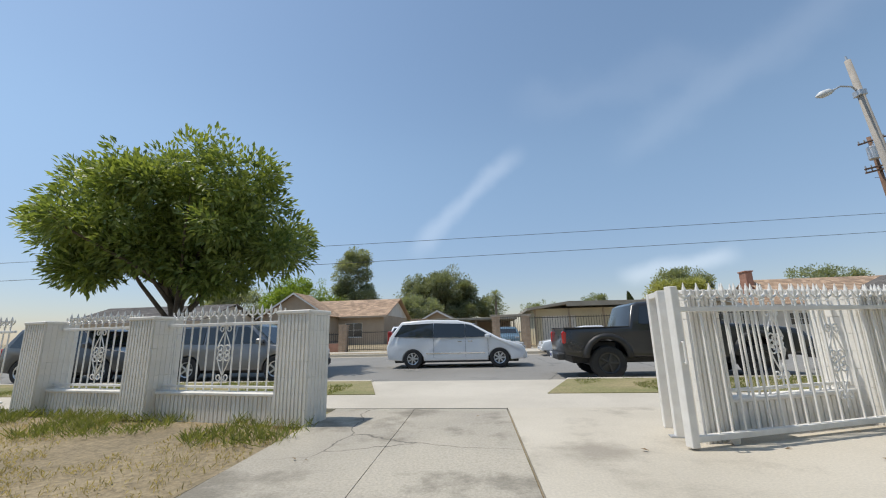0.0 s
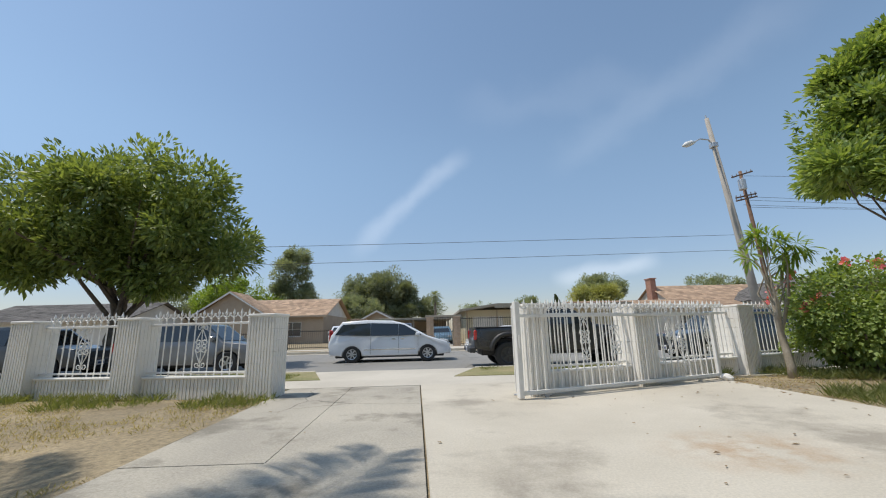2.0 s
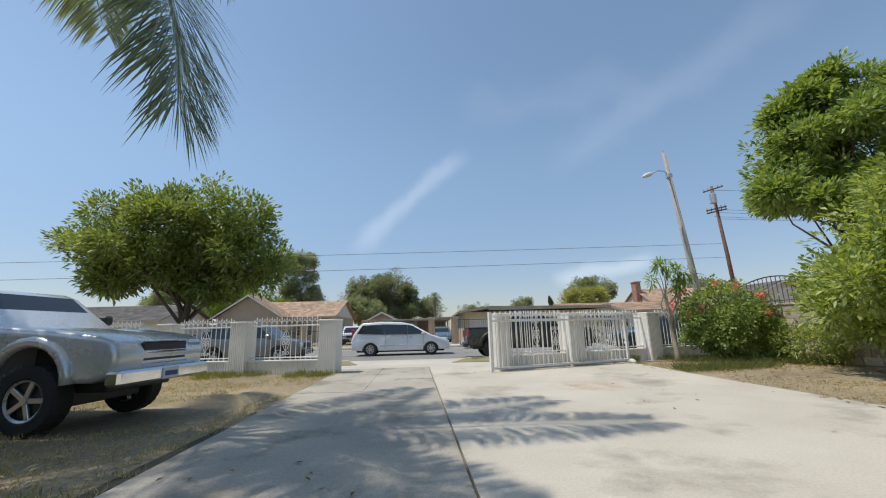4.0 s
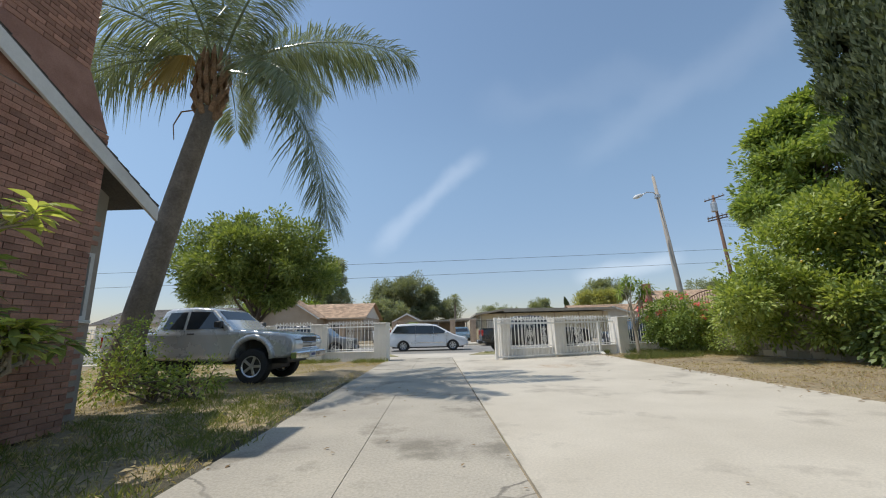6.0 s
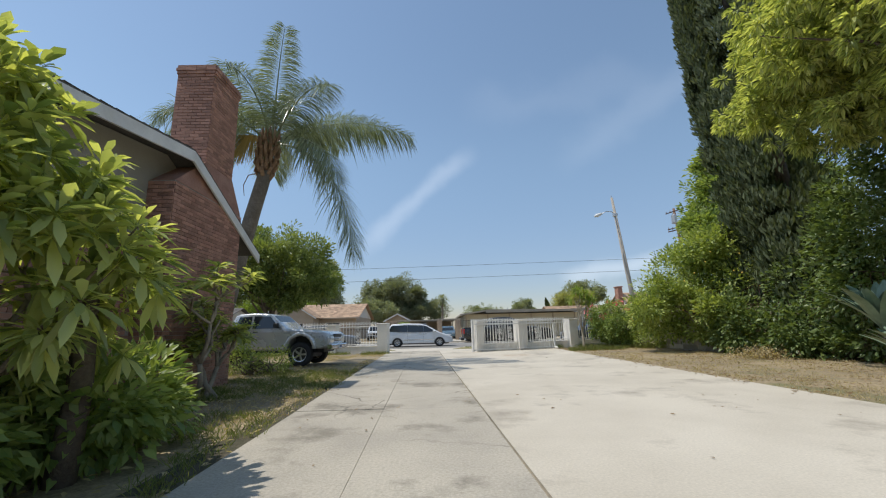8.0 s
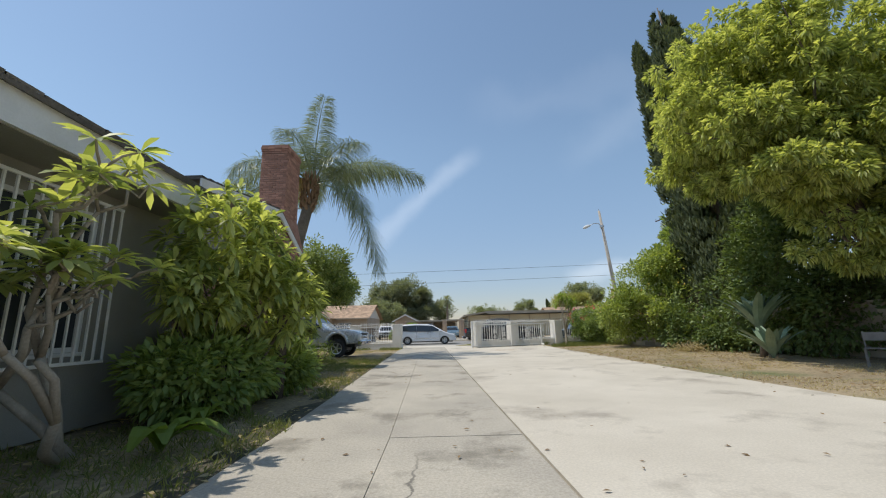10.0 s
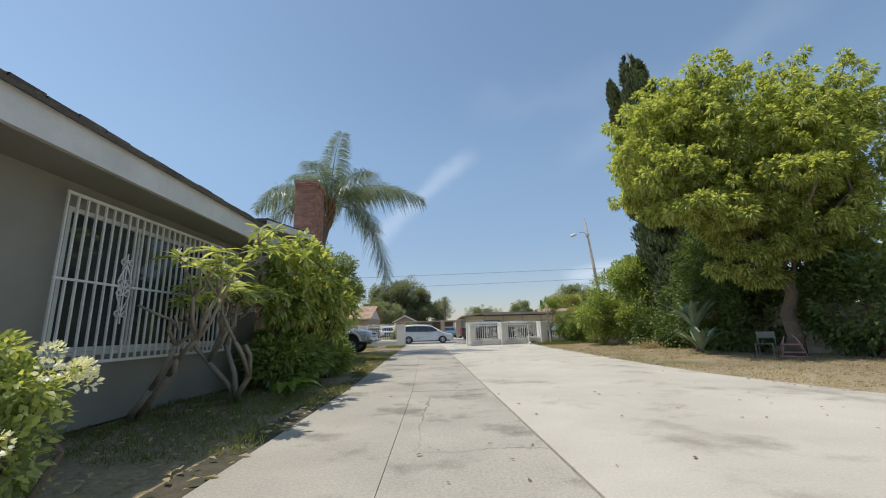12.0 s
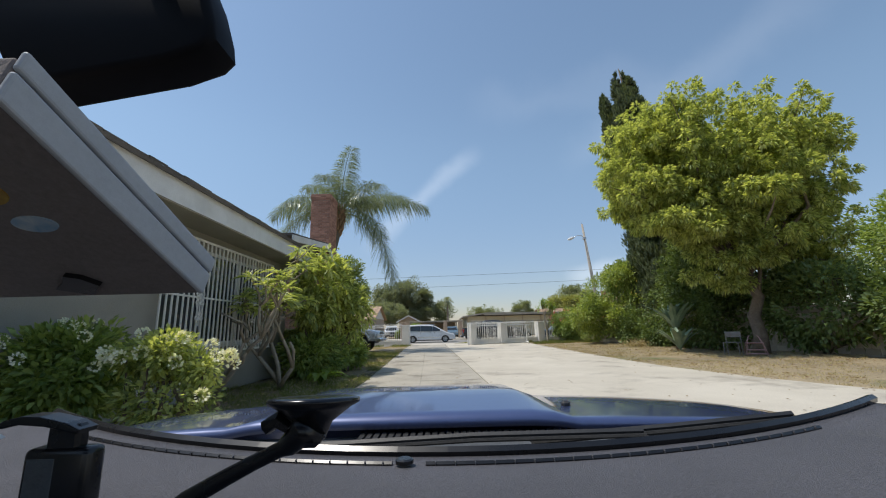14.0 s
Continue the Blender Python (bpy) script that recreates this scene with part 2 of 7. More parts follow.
M["plumeria_bark"] = mat("pale_smooth_bark", (0.36, 0.31, 0.24), (0.27, 0.23, 0.175), 5, 0.85, bump=0.4, fine=30, grain=0.2)
M["pole_concrete"] = mat("pole_concrete", (0.40, 0.36, 0.31), (0.33, 0.30, 0.26), 2, 0.85, bump=0.2, fine=50, grain=0.12)
M["pole_wood"] = mat("pole_wood", (0.22, 0.13, 0.085), (0.15, 0.09, 0.06), 3, 0.9, bump=0.6, fine=30, grain=0.3)
M["metal_grey"] = mat("galvanised_metal", (0.55, 0.56, 0.57), (0.45, 0.46, 0.47), 4, 0.45, 0.6, bump=0.05, grain=0.08)
M["wire"] = mat("wire", (0.10, 0.10, 0.11), (0.08, 0.08, 0.09), 3, 0.6, bump=0, grain=0.05)
M["leaf_street"] = leaf_mat("street_tree_leaf", (0.115, 0.165, 0.05), (0.31, 0.36, 0.12), 0.36)
M["leaf_dark"] = leaf_mat("dark_leaf", (0.10, 0.15, 0.05), (0.20, 0.26, 0.09), 0.3)
M["leaf_yellow"] = leaf_mat("yellow_green_leaf", (0.17, 0.222, 0.08), (0.60, 0.63, 0.265), 0.46)
M["leaf_mid"] = leaf_mat("mid_green_leaf", (0.14, 0.21, 0.06), (0.36, 0.43, 0.14), 0.36)
M["leaf_citrus"] = leaf_mat("citrus_leaf", (0.145, 0.21, 0.055), (0.43, 0.485, 0.15), 0.36)
M["citrus_fruit"] = mat("citrus_fruit", (0.75, 0.42, 0.06), (0.62, 0.48, 0.08), 4, 0.4, bump=0.2, fine=60, grain=0.1)
M["leaf_light"] = leaf_mat("light_green_leaf", (0.16, 0.24, 0.045), (0.26, 0.33, 0.075), 0.45)
M["leaf_cypress"] = leaf_mat("cypress_foliage", (0.060, 0.085, 0.042), (0.165, 0.195, 0.10), 0.28, 0.7)
M["leaf_pale"] = leaf_mat("pale_olive_leaf", (0.30, 0.31, 0.12), (0.42, 0.42, 0.20), 0.4)
# dark far leaves, lightened and greyed to carry the haze of distance
M["leaf_fardark_hazed"] = leaf_mat("far_dark_leaf_hazed", (0.175, 0.20, 0.14), (0.265, 0.29, 0.20), 0.36)
M["leaf_palm"] = leaf_mat("palm_leaflet", (0.135, 0.175, 0.105), (0.33, 0.375, 0.255), 0.22, 0.22)
# aerial haze is mixed into this leaf colour: paler and less green
M["leaf_far_hazed"] = leaf_mat("far_foliage_hazed", (0.21, 0.24, 0.165), (0.31, 0.335, 0.235), 0.4)
M["leaf_agave"] = mat("agave_leaf", (0.23, 0.31, 0.21), (0.16, 0.23, 0.15), 3, 0.5, bump=0.1, grain=0.1)
M["flower_stalk"] = leaf_mat("palm_flower", (0.42, 0.30, 0.09), (0.55, 0.42, 0.15), 0.3)
M["petal_white"] = leaf_mat("white_petal", (0.80, 0.78, 0.68), (0.90, 0.88, 0.82), 0.3)
M["petal_pink"] = leaf_mat("pink_petal", (0.80, 0.17, 0.23), (0.88, 0.32, 0.36), 0.3)
M["petal_orange"] = leaf_mat("orange_bloom", (0.75, 0.22, 0.05), (0.70, 0.12, 0.06), 0.3)
M["blade_dry"] = leaf_mat("dry_blade", (0.37, 0.295, 0.16), (0.53, 0.44, 0.27), 0.3, 0.8)
M["bark_leaf"] = leaf_mat("brown_leaf", (0.16, 0.10, 0.05), (0.28, 0.19, 0.10), 0.2, 0.8)
M["blade_green"] = leaf_mat("green_blade", (0.12, 0.155, 0.05), (0.25, 0.26, 0.105), 0.4, 0.7)
M["glass_dark"] = glass_mat("tinted_glass")
M["glass_window"] = glass_mat("window_glass", (0.04, 0.045, 0.05), 0.05)
M["tyre"] = mat("tyre_rubber", (0.022, 0.022, 0.022), (0.035, 0.034, 0.033), 6, 0.85, bump=0.2, grain=0.2)
M["rim"] = mat("alloy_rim", (0.62, 0.63, 0.64), (0.52, 0.53, 0.54), 5, 0.3, 0.85, bump=0.02, grain=0.05)
M["rim_dark"] = mat("dark_rim", (0.05, 0.05, 0.05), (0.08, 0.08, 0.08), 5, 0.4, 0.5, bump=0.02, grain=0.05)
M["chrome"] = mat("chrome", (0.75, 0.76, 0.77), (0.68, 0.69, 0.70), 5, 0.12, 1.0, bump=0, grain=0.03)
M["black_plastic"] = mat("black_plastic", (0.022, 0.022, 0.023), (0.032, 0.032, 0.033), 6, 0.5, bump=0.08, fine=150, grain=0.15)
M["paint_silver"] = mat("silver_car_paint", (0.66, 0.66, 0.65), (0.60, 0.60, 0.59), 2, 0.27, 0.45, bump=0.0, coat=0.6, grain=0.04)
M["paint_white"] = mat("white_car_paint", (0.80, 0.81, 0.82), (0.76, 0.77, 0.78), 1.5, 0.25, 0.0, bump=0.0, coat=0.8, grain=0.03)
M["paint_black"] = mat("black_car_paint", (0.018, 0.018, 0.019), (0.026, 0.026, 0.027), 1.5, 0.3, 0.0, bump=0.0, coat=0.6, grain=0.1)
M["paint_blue"] = mat("blue_car_paint", (0.055, 0.080, 0.185), (0.060, 0.085, 0.20), 1.5, 0.34, 0.25, bump=0.0, coat=0.9, grain=0.06)
M["paint_navy"] = mat("navy_car_paint", (0.035, 0.05, 0.075), (0.03, 0.042, 0.065), 1.5, 0.3, 0.2, bump=0.0, coat=0.6, grain=0.05)
M["paint_midgrey"] = mat("grey_car_paint", (0.22, 0.22, 0.225), (0.19, 0.19, 0.195), 1.5, 0.32, 0.4, bump=0.0, coat=0.6, grain=0.05)
M["paint_teal"] = mat("grey_blue_car_paint", (0.14, 0.22, 0.27), (0.12, 0.19, 0.24), 1.5, 0.3, 0.3, bump=0.0, coat=0.6, grain=0.05)
M["paint_grey"] = mat("dark_grey_car_paint", (0.07, 0.07, 0.075), (0.055, 0.055, 0.06), 1.5, 0.3, 0.3, bump=0.0, coat=0.6, grain=0.05)
M["lamp_red"] = mat("red_lamp_lens", (0.42, 0.02, 0.02), (0.35, 0.015, 0.015), 9, 0.15, bump=0.0, coat=0.7, grain=0.05)
M["lamp_clear"] = mat("clear_lamp_lens", (0.60, 0.60, 0.58), (0.50, 0.50, 0.49), 9, 0.1, 0.3, bump=0.0, coat=0.7, grain=0.05)
M["plate"] = mat("plate", (0.72, 0.72, 0.70), (0.65, 0.65, 0.64), 9, 0.4, bump=0.0, grain=0.04)
M["plate_ink"] = mat("plate_ink", (0.06, 0.08, 0.22), (0.05, 0.07, 0.18), 9, 0.5, bump=0.0, grain=0.04)
M["dull_wire"] = mat("dull_wire", (0.22, 0.22, 0.21), (0.16, 0.15, 0.14), 5, 0.6, 0.2, bump=0.1, grain=0.15)
M["pink_metal"] = mat("faded_red_metal", (0.46, 0.27, 0.26), (0.36, 0.20, 0.19), 6, 0.6, bump=0.1, grain=0.15)


# ---- building helpers ----
def thing(name, label, category, group="", at=(0, 0, 0), rz=0.0, kind=""):
    ob = new(name)
    ob.empty_display_size = 0.2
    ob.matrix_basis = pose(*at, 0, 0, rz)
    return tagged(ob, label, category, group, kind)


def mesh_of(bm, name):
    me = bpy.data.meshes.new(name)
    bm.normal_update()
    bm.to_mesh(me)
    bm.free()
    return me


def part(name, bm, material, parent=None, label="", smooth=False):
    """Links a bmesh (or a mesh) as one object under a thing or a part."""
    me = bm if isinstance(bm, bpy.types.Mesh) else mesh_of(bm, name)
    if not me.materials:
        me.materials.append(M[material] if isinstance(material, str) else material)
    if smooth == "auto":
        b2 = bmesh.new()
        b2.from_mesh(me)
        for e in b2.edges:
            e.smooth = len(e.link_faces) != 2 or e.calc_face_angle(0) < 0.62
        for f in b2.faces:
            f.smooth = True
        b2.to_mesh(me)
        b2.free()
    elif smooth:
        me.polygons.foreach_set("use_smooth", [True] * len(me.polygons))
    ob = new(name, me)
    if parent is not None:
        ob.parent = parent
    if label:
        ob["label"] = label
    return ob


def structure(name, bm, material, label, category):
    return tagged(part(name, bm, material), label, category, "", "structure")


def box(bm, x0, x1, y0, y1, z0, z1, bevel=0.0, m=None):
    r = bmesh.ops.create_cube(bm, size=1.0)
    vs = r["verts"]
    for v in vs:
        v.co = Vector((x0 + (v.co.x + 0.5) * (x1 - x0), y0 + (v.co.y + 0.5) * (y1 - y0), z0 + (v.co.z + 0.5) * (z1 - z0)))
    if bevel:
        es = list({e for v in vs for e in v.link_edges})
        r = bmesh.ops.bevel(bm, geom=es, offset=bevel, segments=1, affect="EDGES", profile=0.5)
        vs = list({v for f in r["faces"] for v in f.verts} | {v for v in vs if v.is_valid})
    if m is not None:
        for v in vs:
            v.co = m @ v.co
    return vs


def bx(x0, x1, y0, y1, z0, z1, bevel=0.0, m=None):
    bm = bmesh.new()
    box(bm, x0, x1, y0, y1, z0, z1, bevel, m)
    return bm


def tube(bm, pts, radii, sides=8, caps=True):
    """A tapered tube along points."""
    pts = [Vector(p) for p in pts]
    if isinstance(radii, (int, float)):
        radii = [radii] * len(pts)
    rings = []
    side = None
    for i, p in enumerate(pts):
        d = (pts[min(i + 1, len(pts) - 1)] - pts[max(i - 1, 0)]).normalized()
        if side is None:
            side = d.orthogonal().normalized()
        else:
            side = (side - d * side.dot(d)).normalized()
        up = d.cross(side)
        rings.append([bm.verts.new(p + (side * math.cos(a) + up * math.sin(a)) * radii[i]) for a in (2 * math.pi * k / sides for k in range(sides))])
    for a, b in zip(rings, rings[1:]):
        for k in range(sides):
            bm.faces.new((a[k], a[(k + 1) % sides], b[(k + 1) % sides], b[k]))
    if caps:
        bm.faces.new(list(reversed(rings[0])))
        bm.faces.new(rings[-1])


def prism(bm, pts, z0, z1):
    """A flat polygon of (x, y) points made thick."""
    lo = [bm.verts.new((x, y, z0)) for x, y in pts]
    hi = [bm.verts.new((x, y, z1)) for x, y in pts]
    bm.faces.new(hi)
    bm.faces.new(list(reversed(lo)))
    n = len(pts)
    for i in range(n):
        bm.faces.new((lo[i], lo[(i + 1) % n], hi[(i + 1) % n], hi[i]))
    bmesh.ops.recalc_face_normals(bm, faces=bm.faces[:])
    return lo + hi


def side_plate(bm, pts, y0, y1, bevel=0.0, taper=None):
    """A side view polygon of (x, z) points made thick across y."""
    a = [bm.verts.new((x, y0, z)) for x, z in pts]
    b = [bm.verts.new((x, y1, z)) for x, z in pts]
    fa, fb = bm.faces.new(a), bm.faces.new(list(reversed(b)))
    n = len(pts)
    for i in range(n):
        bm.faces.new((a[(i + 1) % n], a[i], b[i], b[(i + 1) % n]))
    bmesh.ops.recalc_face_normals(bm, faces=bm.faces[:])
    if bevel:
        es = [e for f in (fa, fb) for e in f.edges]
        bmesh.ops.bevel(bm, geom=es, offset=bevel, segments=3, affect="EDGES", profile=0.5)
    if taper:
        for v in bm.verts:
            v.co.y *= taper(v.co.x, v.co.z)


def leaf_mesh(name, pos, way, nrm, length, width, fold=0.15, droop=0.0):
    """Leaves as folded rhombs: places, directions, normals (n x 3 arrays) and sizes."""
    n = len(pos)
    way = way / (np.linalg.norm(way, axis=1, keepdims=True) + 1e-9)
    side = np.cross(way, nrm)
    side /= np.linalg.norm(side, axis=1, keepdims=True) + 1e-9
    up = np.cross(side, way)
    L = np.broadcast_to(np.asarray(length, float), (n,))[:, None]
    Wd = np.broadcast_to(np.asarray(width, float), (n,))[:, None]
    v = np.empty((n, 4, 3))
    v[:, 0] = pos
    mid = pos + way * L * 0.5
    v[:, 1] = mid + side * Wd * 0.5 + up * Wd * fold
    v[:, 2] = pos + way * L - np.array([0, 0, 1.0]) * L * droop
    v[:, 3] = mid - side * Wd * 0.5 + up * Wd * fold
    me = bpy.data.meshes.new(name)
    me.vertices.add(4 * n)
    me.vertices.foreach_set("co", v.reshape(-1))
    me.loops.add(6 * n)
    idx = (np.arange(n)[:, None] * 4 + np.array([0, 1, 2, 0, 2, 3])[None]).reshape(-1)
    me.loops.foreach_set("vertex_index", idx.astype(np.int32))
    me.polygons.add(2 * n)
    me.polygons.foreach_set("loop_start", (np.arange(2 * n) * 3).astype(np.int32))
    me.polygons.foreach_set("loop_total", np.full(2 * n, 3, np.int32))
    me.update(calc_edges=True)
    me.validate()
    return me


def long_leaf_mesh(name, pos, way, nrm, length, width, fold=0.12, droop=0.2):
    """Long tapered leaves that arch over: eight corners each, with a midrib fold."""
    n = len(pos)
    way = way / (np.linalg.norm(way, axis=1, keepdims=True) + 1e-9)
    side = np.cross(way, nrm)
    side /= np.linalg.norm(side, axis=1, keepdims=True) + 1e-9
    up = np.cross(side, way)
    L = np.broadcast_to(np.asarray(length, float), (n,))[:, None]
    Wd = np.broadcast_to(np.asarray(width, float), (n,))[:, None]
    down = np.array([0, 0, 1.0])
    v = np.empty((n, 8, 3))
    v[:, 0] = pos
    for k, (t, w) in enumerate(((0.38, 0.42), (0.72, 0.5))):
        c = pos + way * L * t - down * L * droop * t ** 2
        v[:, 1 + 3 * k] = c + side * Wd * w + up * Wd * fold
        v[:, 2 + 3 * k] = c
        v[:, 3 + 3 * k] = c - side * Wd * w + up * Wd * fold
    v[:, 7] = pos + way * L - down * L * droop
    tri = np.array([0, 1, 2, 0, 2, 3, 1, 4, 5, 1, 5, 2, 2, 5, 6, 2, 6, 3, 4, 7, 5, 5, 7, 6])
    me = bpy.data.meshes.new(name)
    me.vertices.add(8 * n)
    me.vertices.foreach_set("co", v.reshape(-1))
    me.loops.add(24 * n)
    me.loops.foreach_set("vertex_index", (np.arange(n)[:, None] * 8 + tri[None]).reshape(-1).astype(np.int32))
    me.polygons.add(8 * n)
    me.polygons.foreach_set("loop_start", (np.arange(8 * n) * 3).astype(np.int32))
    me.polygons.foreach_set("loop_total", np.full(8 * n, 3, np.int32))
    me.update(calc_edges=True)
    me.validate()
    return me


def unit(rng, n):
    d = rng.normal(size=(n, 3))
    return d / np.linalg.norm(d, axis=1, keepdims=True)


def crown(name, seed, lobes, clumps, per, leaf, spread, shell=0.62, style="random", flat=0.0, droop=0.1, bough=0.0, squash=0.7, loose_share=0.42, fine=False):
    """Leaves in clumps on boughs that fill the outer part of several lobes (x, y, z, rx, ry, rz), with hollows between the boughs."""
    rng = np.random.default_rng(seed)
    lobes = np.array(lobes, float)
    vol = lobes[:, 3] * lobes[:, 4] + lobes[:, 4] * lobes[:, 5]
    which = rng.choice(len(lobes), clumps, p=vol / vol.sum())
    d = unit(rng, clumps)
    r = shell + (1 - shell) * rng.random(clumps) ** 0.7
    lump = np.array([noise.noise((q[0] * 2.3 + seed, q[1] * 2.3, q[2] * 2.3)) for q in d])
    r *= np.minimum(1.08, 0.86 + 0.22 * rng.random(clumps) + 0.34 * lump)
    if bough:
        m = max(6, clumps // 26)
        bl = rng.choice(len(lobes), m, p=vol / vol.sum())
        bd = unit(rng, m)
        size = bough * (0.6 + 0.8 * rng.random(m))
        bc = lobes[bl, :3] + bd * lobes[bl, 3:] * (1.0 - size * 0.55)[:, None] * (0.72 + 0.32 * rng.random(m))[:, None]
        pick = rng.choice(m, clumps, p=size ** 2 / (size ** 2).sum())
        d[:, 2] = d[:, 2] * 0.9 + 0.25
        own = size[pick][:, None] * lobes[bl[pick], 3:].min(axis=1)[:, None] * np.array([1.15, 1.15, squash])
        loose = rng.random(clumps) < loose_share
        whole = lobes[which, :3] + d * lobes[which, 3:] * (r * 0.97)[:, None]
        c = np.where(loose[:, None], whole, bc[pick] + d * own * (0.55 + 0.45 * r[:, None]))
    else:
        c = lobes[which, :3] + d * lobes[which, 3:] * r[:, None]
    k = np.repeat(np.arange(clumps), per)
    n = len(k)
    o = unit(rng, n)
    if style == "rosette":
        out = d[k] * 0.5 + np.array([0, 0, 0.35])
        way = o + out
        way[:, 2] -= flat
        pos = c[k] + o * spread * 0.15
        nrm = np.array([0, 0, 1.0]) + 0.3 * unit(rng, n)
    else:
        pos = c[k] + o * (spread * rng.random(n) ** 0.5)[:, None]
        way = o * 0.8 + d[k] * 0.7 + unit(rng, n) * 0.5
        way[:, 2] -= flat
        nrm = np.array([0, 0, 0.8]) + d[k] * 0.6 + 0.7 * unit(rng, n)
    s = 0.7 + 0.6 * rng.random(n)
    make = long_leaf_mesh if style == "rosette" and not fine else leaf_mesh
    return make(name, pos, way, nrm, leaf[0] * s, leaf[1] * s, droop=droop), c


def limbs(bm, base, top, r, targets, rng, sides=8):
    """A trunk from base to top and limbs from it to each target."""
    base, top = Vector(base), Vector(top)
    n = 6
    pts = [base.lerp(top, i / n) + Vector((rng.normal(), rng.normal(), 0)) * r * 0.35 * (0 < i < n) for i in range(n + 1)]
    tube(bm, pts, [r * (1.35 if i == 0 else 1 - 0.45 * i / n) for i in range(n + 1)], sides)
    for t in targets:
        t = Vector(t)
        s = pts[int(rng.integers(3, n + 1))]
        a, b = s.lerp(t, 0.35), s.lerp(t, 0.7)
        j = (t - s).length * 0.08
        a += Vector((rng.normal() * j, rng.normal() * j, abs(rng.normal()) * j))
        b += Vector((rng.normal() * j, rng.normal() * j, abs(rng.normal()) * j))
        tube(bm, [s, a, b, t], [r * 0.36, r * 0.25, r * 0.14, r * 0.04], 6, False)


def tree(name, label, at, height, r, lobes, clumps, per, leaf, spread, leaf_material, seed, bark="bark", branches=10, category="tree", group="", **kw):
    root = thing(name, label, category, group, at)
    me, c = crown("crown", seed, lobes, clumps, per, leaf, spread, **kw)
    rng = np.random.default_rng(seed + 1)
    bm = bmesh.new()
    limbs(bm, (0, 0, -0.1), (rng.normal() * r, rng.normal() * r, height), r, c[rng.choice(len(c), min(branches, len(c)), replace=False)], rng)
    part("trunk", bm, bark, root, smooth=True)
    tagged(part("crown", me, leaf_material, root), kind="stuff")
    return root


# ---- ground, driveway, street ----
def ground_sheet():
    bm = bmesh.new()
    xs = [-900, -200, -60, -30] + [x for x in range(-24, 29, 2)] + [35, 60, 200, 900]
    ys = [-600, -100, -30] + [y for y in range(-12, 31, 2)] + [33, 40, 60, 120, 300, 900]
    vs = [[bm.verts.new((x, y, -0.035 - (0.10 if 31 < y < 50 else 0.0) + (0.03 * noise.noise((x * 0.31, y * 0.31, 0)) if -25 < x < 30 and -13 < y < 31 else 0.0))) for x in xs] for y in ys]
    for j in range(len(ys) - 1):
        for i in range(len(xs) - 1):
            bm.faces.new((vs[j][i], vs[j][i + 1], vs[j + 1][i + 1], vs[j + 1][i]))
    structure("ground", bm, "dry_grass", "dry tan lawn and bare earth with green patches", "ground")


ground_sheet()


def joint_x(y):
    return 0.40 + (20.0 - y) * 0.042


def strip_left(y):
    return -1.85 - max(0.0, y - 9.0) * 0.042


RIGHT_EDGE = [(30.6, 6.2), (26, 6.0), (20, 5.95), (15, 5.9), (11, 6.0), (8.5, 6.5), (6.5, 7.2), (4, 8.6), (1, 11.0), (-4, 13.5), (-14, 13.5)]

bm = bmesh.new()
prism(bm, [(joint_x(30.6) + 0.012, 30.6)] + [(x, y) for y, x in RIGHT_EDGE][::1] + [(joint_x(-14) + 0.012, -14)], -0.12, 0.0)
structure("driveway", bm, "concrete", "wide pale concrete driveway with faint stains", "driveway")
bm = bmesh.new()
prism(bm, [(strip_left(30.6), 30.6), (joint_x(30.6), 30.6), (joint_x(-14), -14), (strip_left(-14), -14)], -0.14, -0.03)
old_strip = structure("driveway_strip", bm, "joint", "weedy soil joints under the old concrete strip", "driveway")


def strip_slabs():
    """The older strip: slabs in two columns with earth joints."""
    cuts = [-14, -8, -2.4, 3.4, 9.3, 14.9, 20.6, 25.7, 30.55]
    for a, b in zip(cuts, cuts[1:]):
        for col in (0, 1):
            def edge(y, k):
                l, r = strip_left(y), joint_x(y) - 0.012
                return l + (r - l) * (0.0, 0.475, 1.0)[k] + (0.0025 if k == 1 and col else -0.0025 if k == 1 else 0)
            bm = bmesh.new()
            prism(bm, [(edge(a + 0.004, col), a + 0.004), (edge(a + 0.004, col + 1), a + 0.004), (edge(b - 0.004, col + 1), b - 0.004), (edge(b - 0.004, col), b - 0.004)], -0.10, random.uniform(-0.006, 0.003))
            part("slab", bm, "old_concrete", old_strip)


strip_slabs()

# pavement beyond the gate, parkway lawns, kerbs, road
structure("pavement", bx(-60, 60, 30.6, 32.0, -0.15, -0.004), "sidewalk", "pale concrete sidewalk outside the fence", "pavement")
bm = bmesh.new()
prism(bm, [(-2.7, 32.0), (1.0, 32.0), (1.9, 34.3), (-3.6, 34.3)], -0.16, -0.02)
structure("pavement_apron", bm, "sidewalk", "concrete driveway apron at the kerb", "pavement")
for a, b, n in ((-60, -3.3, "left"), (1.5, 60, "right")):
    bm = bmesh.new()
    off = 0.75
    pts = [(a, 32.0), (b + off, 32.0), (b, 34.15), (a, 34.15)] if n == "left" else [(a - off, 32.0), (b, 32.0), (b, 34.15), (a, 34.15)]
    prism(bm, pts, -0.16, 0.01)
    structure("ground_parkway", bm, "parkway", "parkway strip of patchy dry grass", "ground")
    structure("kerb", bx(a, b, 34.15, 34.32, -0.2, 0.02, 0.02), "sidewalk", "worn concrete kerb", "kerb")
structure("road", bx(-150, 150, 34.3, 46.6, -0.25, -0.10), "asphalt", "sun-bleached grey asphalt street", "road")
structure("gutter", bx(-150, 150, 34.3, 34.75, -0.2, -0.093), "sidewalk", "concrete gutter along the street", "gutter")
